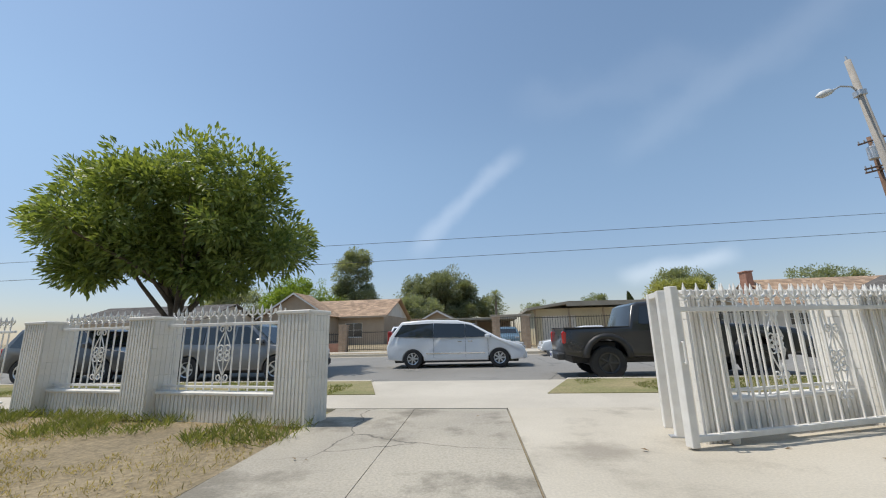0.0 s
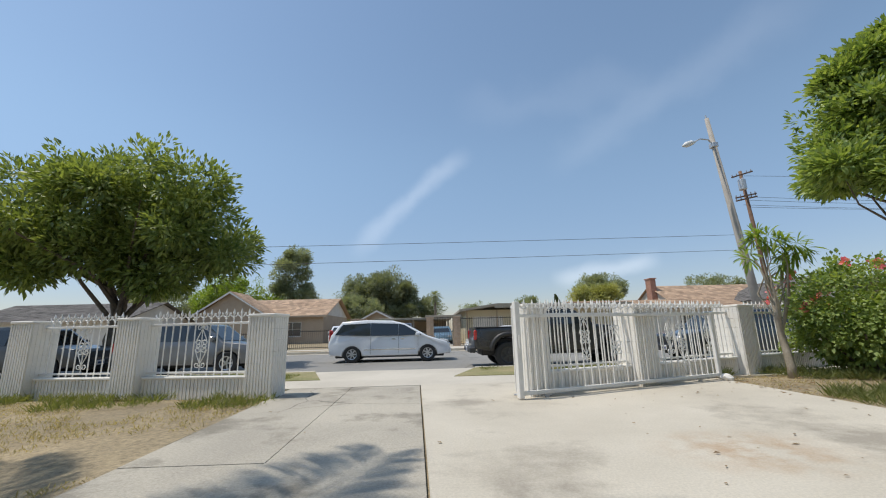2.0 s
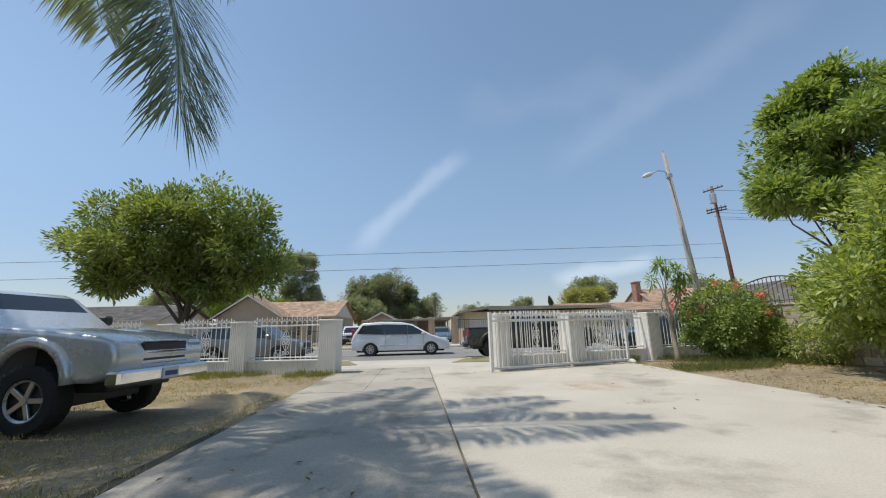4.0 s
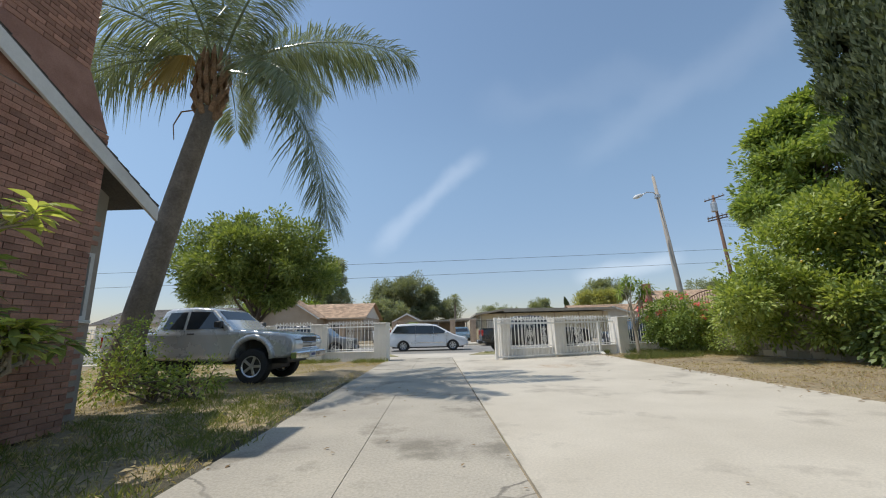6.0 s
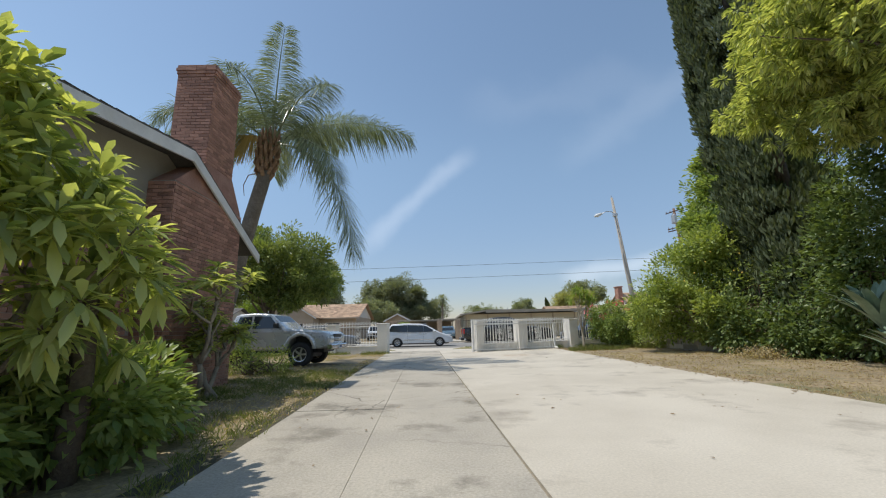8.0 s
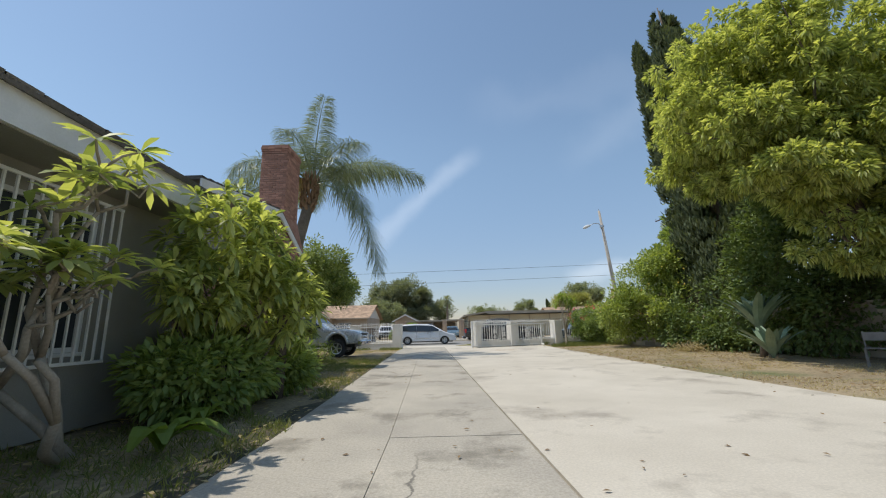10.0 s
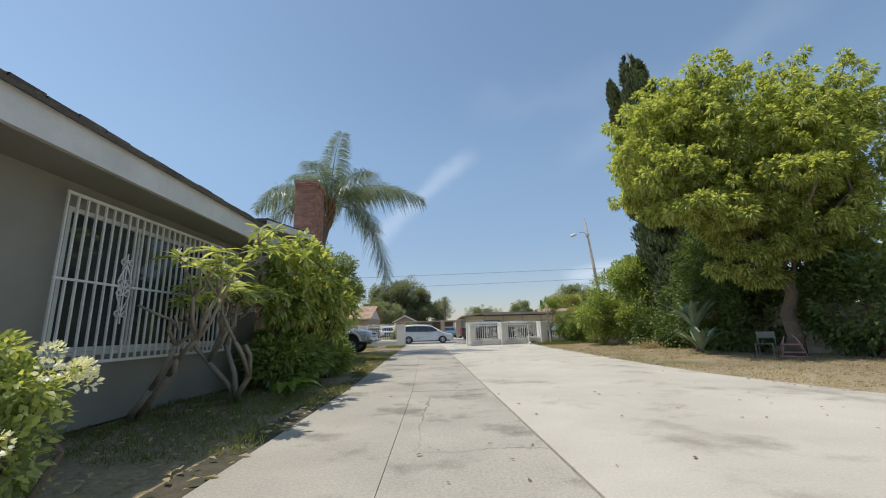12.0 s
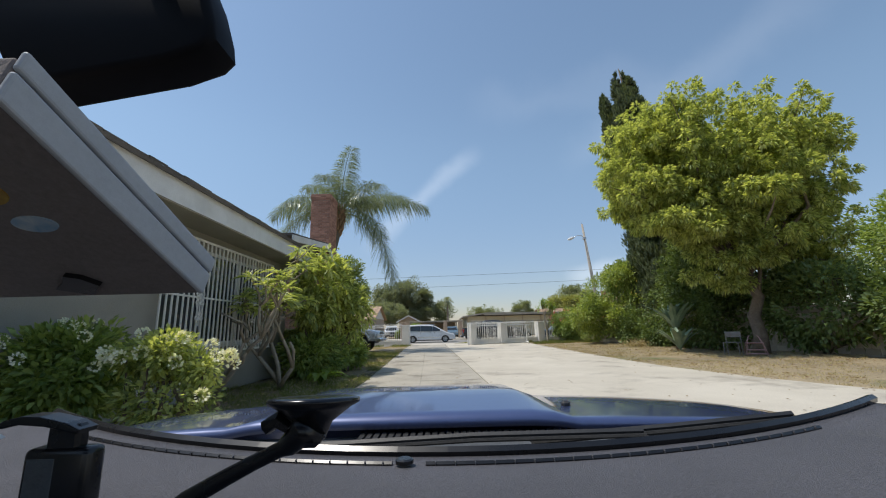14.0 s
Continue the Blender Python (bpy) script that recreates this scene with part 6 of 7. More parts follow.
def pickup(name, label, at, rz, paint, lift=0.0, r=0.38, rim="rim", chrome="chrome", cab_rear=-0.25, spokes=5):
    """A pickup with an extended cab and an open bed, nose at +x."""
    g = lift
    s = 0.42 + g
    fx, rx = 1.55, -1.58
    body = [(2.52, s + 0.05), (2.60, s + 0.16), (2.61, s + 0.34), (2.54, s + 0.48), (2.34, s + 0.56), (1.70, s + 0.645), (0.98, s + 0.70), (0.44, s + 1.17), (0.26, s + 1.24), (-0.20, s + 1.275),
            (-0.78, s + 1.25), (-0.93, s + 1.18), (-1.07, s + 0.69), (-2.50, s + 0.67), (-2.54, s + 0.30), (-2.52, s + 0.05)]
    body += [(-2.2, s - 0.02)] + [(x, z) for x, z in reversed(arch(rx, r + 0.09, s - 0.02))] + [(fx - r - 0.25, s - 0.08)] + [(x, z) for x, z in reversed(arch(fx, r + 0.09, s - 0.02))] + [(2.3, s - 0.02)]
    b = s + 0.68
    glass = [[(0.78, b + 0.04), (0.36, b + 0.46), (-0.22, b + 0.48), (-0.22, b + 0.03)], [(-0.30, b + 0.03), (-0.30, b + 0.47), (-0.76, b + 0.46), (-0.86, b + 0.06)]]
    det = [("windshield", "glass_dark", [((0.93, b + 0.04, 0.70), (0.45, b + 0.49, 0.60))]),
           ("rear_window", "glass_dark", [((-1.03, b + 0.06, 0.62), (-0.88, b + 0.48, 0.56))]),
           ("bumper", chrome, [(2.50, 2.70, -0.86, 0.86, s - 0.06, s + 0.12, 0.03)]),
           ("rear_bumper", chrome, [(-2.68, -2.50, -0.84, 0.84, s - 0.06, s + 0.10, 0.03)]),
           ("grille", "black_plastic", [(2.54, 2.605, -0.42, 0.42, s + 0.20, s + 0.46, 0.02)]),
           ("grille_bar", chrome, [(2.60, 2.62, -0.40, 0.40, s + 0.31, s + 0.35), (2.585, 2.62, -0.44, 0.44, s + 0.46, s + 0.49), (2.585, 2.62, -0.44, 0.44, s + 0.17, s + 0.20)]),
           ("headlight", "lamp_clear", [(2.46, 2.585, 0.46, 0.80, s + 0.24, s + 0.46, 0.03), (2.46, 2.585, -0.80, -0.46, s + 0.24, s + 0.46, 0.03)]),
           ("tail_light", "lamp_red", [(-2.545, -2.40, 0.72, 0.845, s + 0.30, s + 0.60, 0.03), (-2.545, -2.40, -0.845, -0.72, s + 0.30, s + 0.60, 0.03)]),
           ("bed_liner", "black_plastic", [(-2.40, -1.10, -0.70, 0.70, s + 0.655, s + 0.672, 0.003)]),
           ("bed_rail", "black_plastic", [(-2.50, -1.06, 0.74, 0.86, s + 0.66, s + 0.69, 0.008), (-2.50, -1.06, -0.86, -0.74, s + 0.66, s + 0.69, 0.008)]),
           ("mirror", "black_plastic", [(0.62, 0.80, 0.90, 1.06, b + 0.06, b + 0.22, 0.03), (0.62, 0.80, -1.06, -0.90, b + 0.06, b + 0.22, 0.03)]),
           ("door_handle", "black_plastic", [(-0.18, 0.0, 0.865, 0.885, b - 0.10, b - 0.06, 0.006), (-0.18, 0.0, -0.885, -0.865, b - 0.10, b - 0.06, 0.006)]),
           ("door_seam", "black_plastic", [(-0.262, -0.252, 0.855, 0.871, s + 0.02, b, 0.001), (-0.262, -0.252, -0.871, -0.855, s + 0.02, b, 0.001), (0.87, 0.88, 0.855, 0.871, s + 0.02, b - 0.02, 0.001), (0.87, 0.88, -0.871, -0.855, s + 0.02, b - 0.02, 0.001)]),
           ("underbody", "black_plastic", [(-2.3, 2.3, -0.55, 0.55, s - 0.16, s + 0.05, 0.02)]),
           ("axle", "black_plastic", [(fx - 0.06, fx + 0.06, -0.8, 0.8, r - 0.06, r + 0.06, 0.02), (rx - 0.06, rx + 0.06, -0.8, 0.8, r - 0.06, r + 0.06, 0.02)])]
    det += plate_bars(2.705, 0, s + 0.03, 1) + plate_bars(-2.685, 0, s + 0.03, -1)
    root = vehicle(name, label, at, rz, 5.1, 1.75, body, b, 0.80, paint, (fx, rx), r, glass, det, rim, 0.28, spokes, 0.075, "pickup truck")
    for x in (fx, rx):
        for sgn in (-1, 1):
            bm = bmesh.new()
            pts = arch(x, r + 0.10, s - 0.02, 12)
            tube(bm, [(px, sgn * 0.865, pz) for px, pz in pts], 0.075, 8)
            part("fender_flare", bm, paint if paint == "paint_silver" else "black_plastic", root, smooth=True)
    return root


pickup("pickup_truck", "lifted silver pickup parked on the dry lawn", (-6.35, 23.88, -0.02), -4, "paint_silver", 0.19, 0.41)
kerb_pickup = pickup("pickup_truck", "black pickup parked at the kerb outside the gate", (4.45, 35.75, -0.10), 1, "paint_black", 0.10, 0.38, "rim_dark", "black_plastic")
kerb_pickup.scale = (1.14, 1.1, 1.08)
pickup("pickup_truck", "dark grey pickup parked in the far driveway", (-2.35, 57.2, 0.07), -90, "paint_grey", 0.12, 0.40)


def minivan():
    body = [(2.45, 0.30), (2.55, 0.55), (2.42, 0.78), (1.65, 1.02), (0.62, 1.58), (0.10, 1.70), (-1.0, 1.74), (-2.0, 1.68), (-2.42, 1.15), (-2.55, 0.75), (-2.48, 0.32)]
    body += list(reversed(arch(-1.55, 0.40, 0.26))) + list(reversed(arch(1.60, 0.40, 0.26)))
    glass = [[(1.36, 1.08), (0.64, 1.50), (0.395, 1.56), (0.395, 1.07)], [(0.378, 1.07), (0.378, 1.56), (-0.78, 1.61), (-0.78, 1.08)], [(-0.797, 1.08), (-0.797, 1.61), (-1.96, 1.57), (-2.26, 1.14)]]
    det = [("windshield", "glass_dark", [((1.60, 1.05, 0.78), (0.66, 1.56, 0.66))]),
           ("rear_window", "glass_dark", [((-2.40, 1.20, 0.70), (-2.06, 1.62, 0.62))]),
           ("bumper", "paint_white", [(2.40, 2.60, -0.84, 0.84, 0.28, 0.55, 0.06)]),
           ("grille", "chrome", [(2.50, 2.60, -0.45, 0.45, 0.60, 0.72, 0.02)]),
           ("headlight", "lamp_clear", [(2.18, 2.50, 0.55, 0.90, 0.70, 0.86, 0.04), (2.18, 2.50, -0.90, -0.55, 0.70, 0.86, 0.04)]),
           ("tail_light", "lamp_red", [(-2.52, -2.36, 0.76, 0.90, 0.85, 1.35, 0.03), (-2.52, -2.36, -0.90, -0.76, 0.85, 1.35, 0.03)]),
           ("mirror", "paint_white", [(1.10, 1.28, 0.96, 1.16, 1.04, 1.18, 0.03), (1.10, 1.28, -1.16, -0.96, 1.04, 1.18, 0.03)]),
           ("door_handle", "chrome", [(0.10, 0.26, -0.995, -0.978, 0.92, 0.96, 0.005), (0.48, 0.64, -0.995, -0.978, 0.92, 0.96, 0.005), (0.10, 0.26, 0.978, 0.995, 0.92, 0.96, 0.005)]),
           ("side_moulding", "chrome", [(-1.05, 1.10, -0.992, -0.975, 0.50, 0.545, 0.005), (-1.05, 1.10, 0.975, 0.992, 0.50, 0.545, 0.005)]),
           ("door_seam", "black_plastic", [(0.385, 0.393, -0.986, -0.97, 0.36, 1.05, 0.001), (-0.78, -0.772, -0.986, -0.97, 0.36, 1.05, 0.001), (1.20, 1.208, -0.986, -0.97, 0.36, 1.02, 0.001)]),
           ("sill", "black_plastic", [(-1.1, 1.15, -0.93, 0.93, 0.20, 0.30, 0.02)]),
           ("underbody", "black_plastic", [(-2.3, 2.3, -0.6, 0.6, 0.18, 0.34, 0.02)])]
    vehicle("minivan", "white minivan standing in the street", (-1.62, 39.7, -0.10), 1.5, 5.1, 1.97, body, 1.04, 0.80, "paint_white", (1.60, -1.55), 0.345, glass, det, "rim", 0.22, 7, 0.06, "minivan")


minivan()


def suv(label, at, rz, paint, name="suv", group=""):
    body = [(2.25, 0.34), (2.32, 0.62), (2.22, 0.92), (1.25, 1.04), (0.60, 1.58), (0.30, 1.68), (-1.80, 1.68), (-2.20, 1.10), (-2.30, 0.70), (-2.25, 0.36)]
    body += list(reversed(arch(-1.38, 0.43, 0.32))) + list(reversed(arch(1.42, 0.43, 0.32)))
    glass = [[(1.05, 1.08), (0.62, 1.46), (0.40, 1.58), (0.10, 1.58), (0.10, 1.08)], [(0.03, 1.08), (0.03, 1.58), (-0.85, 1.58), (-0.85, 1.08)], [(-0.92, 1.08), (-0.92, 1.58), (-1.72, 1.56), (-1.95, 1.12)]]
    det = [("windshield", "glass_dark", [((1.22, 1.07, 0.76), (0.62, 1.56, 0.66))]),
           ("rear_window", "glass_dark", [((-2.18, 1.14, 0.70), (-1.86, 1.60, 0.62))]),
           ("bumper", "black_plastic", [(2.20, 2.38, -0.84, 0.84, 0.34, 0.56, 0.05)]),
           ("rear_bumper", "black_plastic", [(-2.38, -2.20, -0.84, 0.84, 0.36, 0.56, 0.05)]),
           ("grille", "black_plastic", [(2.26, 2.35, -0.45, 0.45, 0.62, 0.84, 0.02)]),
           ("headlight", "lamp_clear", [(2.14, 2.315, 0.50, 0.84, 0.64, 0.84, 0.03), (2.14, 2.315, -0.84, -0.50, 0.64, 0.84, 0.03)]),
           ("tail_light", "lamp_red", [(-2.33, -2.18, 0.72, 0.88, 0.72, 1.08, 0.03), (-2.33, -2.18, -0.88, -0.72, 0.72, 1.08, 0.03)]),
           ("mirror", paint, [(0.86, 1.02, 0.92, 1.10, 1.06, 1.22, 0.03), (0.86, 1.02, -1.10, -0.92, 1.06, 1.22, 0.03)]),
           ("underbody", "black_plastic", [(-2.1, 2.1, -0.6, 0.6, 0.22, 0.40, 0.02)])]
    det += plate_bars(2.39, 0, 0.45, 1)
    return vehicle(name, label, at, rz, 4.65, 1.86, body, 1.05, 0.82, paint, (1.42, -1.38), 0.36, glass, det, "rim", 0.23, 5, 0.05, "suv", group)


def sedan(label, at, rz, paint):
    body = [(2.20, 0.28), (2.28, 0.52), (2.15, 0.70), (1.15, 0.90), (0.45, 1.36), (0.10, 1.43), (-0.70, 1.42), (-1.45, 1.02), (-2.20, 0.96), (-2.28, 0.60), (-2.20, 0.30)]
    body += list(reversed(arch(-1.35, 0.37, 0.26))) + list(reversed(arch(1.38, 0.37, 0.26)))
    glass = [[(0.92, 0.95), (0.42, 1.30), (0.08, 1.36), (0.02, 0.95)], [(-0.05, 0.95), (0.0, 1.36), (-0.68, 1.35), (-1.15, 1.02), (-1.12, 0.96)]]
    det = [("windshield", "glass_dark", [((1.10, 0.94, 0.72), (0.48, 1.33, 0.60))]),
           ("rear_window", "glass_dark", [((-1.42, 1.04, 0.68), (-0.76, 1.39, 0.58))]),
           ("bumper", paint, [(2.15, 2.33, -0.80, 0.80, 0.26, 0.46, 0.05)]),
           ("headlight", "lamp_clear", [(2.05, 2.25, 0.48, 0.80, 0.54, 0.68, 0.03), (2.05, 2.25, -0.80, -0.48, 0.54, 0.68, 0.03)]),
           ("tail_light", "lamp_red", [(-2.30, -2.14, 0.55, 0.84, 0.70, 0.90, 0.03), (-2.30, -2.14, -0.84, -0.55, 0.70, 0.90, 0.03)]),
           ("mirror", paint, [(0.72, 0.86, 0.88, 1.02, 0.94, 1.06, 0.03), (0.72, 0.86, -1.02, -0.88, 0.94, 1.06, 0.03)]),
           ("underbody", "black_plastic", [(-2.1, 2.1, -0.55, 0.55, 0.18, 0.32, 0.02)])]
    det += plate_bars(2.335, 0, 0.38, 1) + plate_bars(-2.29, 0, 0.55, -1)
    return vehicle("sedan", label, at, rz, 4.6, 1.76, body, 0.93, 0.80, paint, (1.38, -1.35), 0.32, glass, det, "rim", 0.20, 7, 0.05, "car")


suv("white SUV parked behind the far brick fence", (-7.6, 56.6, 0.06), -82, "paint_white")
sedan("grey-blue car parked behind the far gate", (0.95, 56.5, 0.07), -90, "paint_teal")
sedan("white sedan parked at the far kerb", (4.45, 45.3, -0.10), 180, "paint_white")
suv("grey SUV parked at the kerb behind the fence", (-7.9, 36.1, -0.10), 0, "paint_midgrey")
suv("dark SUV parked at the kerb behind the fence", (-13.6, 36.1, -0.10), 0, "paint_grey")
suv("dark blue-grey SUV parked at the kerb behind the gate", (10.8, 35.9, -0.10), 180, "paint_navy")


# ---- street furniture ----
def street_lamp():
    root = thing("street_lamp", "grey concrete street lamp pole with a cobra-head lamp", "street lamp", "", (15.9, 40.2, 0))
    bm = bmesh.new()
    tube(bm, [(0, 0, -0.2), (-0.35, 0, 4.0), (-1.05, 0, 11.7)], [0.21, 0.18, 0.10], 12)
    part("pole", bm, "pole_concrete", root, smooth=True)
    bm = bmesh.new()
    tube(bm, [(-0.93, 0, 10.2), (-1.25, -0.1, 10.45), (-1.75, -0.2, 10.45), (-2.2, -0.3, 10.2)], [0.04, 0.035, 0.035, 0.03], 8)
    part("arm", bm, "metal_grey", root, smooth=True)
    bm = bmesh.new()
    tube(bm, [(-2.1, -0.28, 10.24), (-2.3, -0.31, 10.18), (-2.6, -0.36, 10.06), (-2.85, -0.4, 9.96)], [0.05, 0.13, 0.15, 0.05], 10)
    part("lamp_head", bm, "trim", root, "pale cobra-head lamp", True)
    bm = bmesh.new()
    tube(bm, [(-1.05, 0, 11.6), (-1.09, 0, 11.9)], [0.06, 0.03], 8)
    part("photocell", bm, "metal_grey", root)
    part("clamp", bx(-1.08, -0.78, -0.16, 0.16, 10.05, 10.30, 0.02), "metal_grey", root)


street_lamp()


def utility_pole():
    root = thing("utility_pole", "brown wooden utility pole with crossarms and a transformer", "utility pole", "", (31.6, 57.2, 0))
    bm = bmesh.new()
    tube(bm, [(0, 0, -0.2), (-0.35, 0, 8.0), (-0.8, 0, 15.8)], [0.22, 0.19, 0.14], 10)
    part("pole", bm, "pole_wood", root, smooth=True)
    for z, a, w in ((15.4, 18, 1.75), (13.2, 14, 1.7), (12.9, 14, 1.7)):
        m = pose(-0.8, -0.2, z, 0, 0, 20) @ pose(0, 0, 0, 0, -a, 0)
        part("crossarm", bx(-w, w, -0.06, 0.06, -0.07, 0.07, 0.01, m), "pole_wood", root)
        for k in (-0.92, -0.5, 0.5, 0.92):
            bm = bmesh.new()
            tube(bm, [m @ Vector((k * w, 0, 0.07)), m @ Vector((k * w, 0, 0.14)), m @ Vector((k * w, 0, 0.26))], [0.02, 0.055, 0.035], 8)
            part("insulator", bm, "metal_grey", root)
    bm = bmesh.new()
    tube(bm, [(-1.2, -0.45, 13.7), (-1.2, -0.45, 13.75), (-1.2, -0.45, 14.7), (-1.2, -0.45, 14.8)], [0.28, 0.33, 0.33, 0.22], 14)
    part("transformer", bm, "metal_grey", root, "grey cylindrical transformer")
    for s in (-1, 1):
        bm = bmesh.new()
        tube(bm, [(-1.2 + s * 0.12, -0.45, 14.78), (-1.2 + s * 0.14, -0.45, 15.05)], [0.05, 0.03], 6)
        part("bushing", bm, "metal_grey", root)


utility_pole()


def cable(name, a, b, sag, r=0.018):
    a, b = Vector(a), Vector(b)
    bm = bmesh.new()
    n = 18
    tube(bm, [a.lerp(b, k / n) - Vector((0, 0, sag * 4 * (k / n) * (1 - k / n))) for k in range(n + 1)], r, 5)
    return tagged(part(name, bm, "wire"), "thin dark overhead cable between poles", "cable", "overhead cables")


for (y0, z0), (y1, z1), sag in (((57.2, 9.4), (46, 6.6), 0.25), ((57.0, 7.9), (46, 5.2), 0.25)):
    cable("overhead_cable", (30.8, y0, z0), (-75, y1, z1), sag)
for k, (dy, z) in enumerate(((0.0, 13.15), (0.4, 12.95), (0.8, 12.6), (0.3, 12.2), (0.2, 15.4))):
    cable("overhead_cable", (31.2, 57.2 + dy, z), (95, 50 + dy * 3, z - 2.4 + k * 0.4), 1.0)


def brick_pillar(at, w, h, material="tan_brick"):
    root = thing("brick_pillar", "tan brick gate pillar across the street", "pillar", "brick pillars", at)
    part("core", bx(-w / 2 + 0.012, w / 2 - 0.012, -w / 2 + 0.012, w / 2 - 0.012, 0, h - 0.02), "mortar", root)
    z, k = 0.0, 0
    while z < h - 0.08:
        bm = bmesh.new()
        n = 2
        for i in range(n):
            o = 0 if k % 2 else 0.5
            a = -w / 2 + w * i / n
            for s in (-1, 1):
                box(bm, a + 0.006, a + w / n - 0.006, s * w / 2 - 0.02, s * w / 2 + 0.0, z + 0.005, z + 0.10)
                box(bm, s * w / 2 - 0.02, s * w / 2, a + 0.006, a + w / n - 0.006, z + 0.005, z + 0.10)
        part("brick_course", bm, material, root)
        z += 0.11
        k += 1
    part("cap", bx(-w / 2 - 0.03, w / 2 + 0.03, -w / 2 - 0.03, w / 2 + 0.03, h - 0.02, h + 0.05, 0.01), "tan_brick", root)


def iron_fence(p, q, h, label, step=0.14, base=0.0):
    p, q = Vector((*p, 0.06)), Vector((*q, 0.06))
    d = q - p
    L = d.length
    root = thing("iron_fence", label, "fence", "iron fences across the street", tuple(p), math.degrees(math.atan2(d.y, d.x)))
    if base:
        part("low_wall", bx(0, L, -0.1, 0.1, 0, base, 0.01), "brick_joined", root)
    part("top_rail", bx(0, L, -0.02, 0.02, h - 0.12, h - 0.08), "black_iron", root)
    part("bottom_rail", bx(0, L, -0.02, 0.02, base + 0.10, base + 0.14), "black_iron", root)
    bar = bar_mesh(h - base - 0.04, 0.010)
    n = max(2, int(L / step))
    for i in range(n + 1):
        part("bar", bar, "black_iron", root).location = (L * i / n, 0, base + 0.04)


for x in (-10.3, -5.35, -4.75, 0.05, 1.95):
    brick_pillar((x, 50.4, 0.05), 0.5, 2.0 if x > -10 else 1.75)
iron_fence((-10.0, 50.4), (-5.65, 50.4), 1.35, "black iron yard fence with upright bars")
iron_fence((-4.45, 50.4), (-0.25, 50.4), 1.15, "low black iron driveway gate, closed")
iron_fence((0.35, 50.4), (1.65, 50.4), 2.1, "tall black iron walk gate, closed", 0.11)
iron_fence((2.25, 50.5), (16, 50.6), 2.0, "tall brown iron fence before the cream building", 0.16)
iron_fence((-22, 50.4), (-10.6, 50.4), 1.25, "iron railing on a low brick wall", 0.14, 0.55)
tagged(part("walk_gate_lintel", bx(-0.3, 2.3, 50.15, 50.65, 2.07, 2.22, 0.01), "roof_flat"), "brown flat lintel over the walk gate", "lintel")
bush("shrub", "round hedge in the far yard", (-3.9, 52.0, 0.06), [(0, 0, 0.9, 0.8, 0.8, 0.9)], 150, 26, (0.16, 0.09), 0.25, "leaf_mid", 91)
bush("shrub", "low round shrub before the far fence", (-5.9, 51.2, 0.06), [(0, 0, 0.5, 0.6, 0.5, 0.5)], 80, 24, (0.14, 0.08), 0.2, "leaf_mid", 92)


def side_wall():
    """The block wall along the right-hand boundary, with arched iron railings on top."""
    a, b = Vector((10.3, 31.2, 0)), Vector((15.2, 3.0, 0))
    d = b - a
    L = d.length
    root = thing("block_wall", "tan painted block wall with arched brown iron railings on top", "wall", "", tuple(a), math.degrees(math.atan2(d.y, d.x)))
    part("core", bx(0, L, -0.07, 0.07, -0.1, 1.50), "mortar", root)
    part("cap", bx(0, L, -0.12, 0.12, 1.60, 1.66, 0.01), "stucco", root)
    n = int(L / 0.4)
    w = L / n
    bm = bmesh.new()
    box(bm, 0.004, w - 0.004, -0.095, 0.095, 0.004, 0.196, 0.006)
    full = mesh_of(bm, "block")
    for j in range(8):
        for i in range(n):
            if i * w > 19:
                continue
            o = part("block", full, "block", root)
            o.location = (i * w + (w / 2 if j % 2 and i < n - 1 else 0), 0, j * 0.2)
    bm = bmesh.new()
    box(bm, 19, L, -0.095, 0.095, 0, 1.6)
    part("wall_end", bm, "block", root)
    x = 0.6
    while x < 20:
        bm = bmesh.new()
        span = 2.2
        tube(bm, [(x + span * t, 0, 1.66 + 0.62 + 0.22 * math.sin(math.pi * t)) for t in [q / 10 for q in range(11)]], 0.02, 6)
        tube(bm, [(x, 0, 1.75), (x + span, 0, 1.75)], 0.016, 6)
        for q in range(17):
            t = q / 16
            tube(bm, [(x + span * t, 0, 1.66), (x + span * t, 0, 1.66 + 0.62 + 0.22 * math.sin(math.pi * t))], 0.012, 5)
        part("railing", bm, "brown_iron", root)
        x += span + 0.15


side_wall()


def garden_frame(at, rz):
    """A small faded red metal stand with hoops, under the tree."""
    root = thing("garden_stand", "small faded red metal stand under the tree", "garden stand", "", at, rz)
    for s in (-1, 1):
        bm = bmesh.new()
        tube(bm, [(s * 0.30, -0.22, 0), (s * 0.22, -0.10, 0.40), (s * 0.14, 0.05, 0.62), (s * 0.10, 0.12, 0.66)], 0.016, 7)
        part("leg", bm, "pink_metal", root, smooth=True)
        bm = bmesh.new()
        tube(bm, [(s * 0.30, 0.25, 0), (s * 0.26, 0.15, 0.30), (s * 0.14, 0.05, 0.62)], 0.014, 7)
        part("leg", bm, "pink_metal", root, smooth=True)
    for z, y, w in ((0.05, -0.205, 0.29), (0.18, -0.17, 0.27), (0.40, -0.10, 0.22)):
        bm = bmesh.new()
        tube(bm, [(-w, y, z), (w, y, z)], 0.018, 7)
        part("rung", bm, "pink_metal", root)
    part("shelf", bx(-0.24, 0.24, -0.18, 0.14, 0.40, 0.42, 0.005), "pink_metal", root)


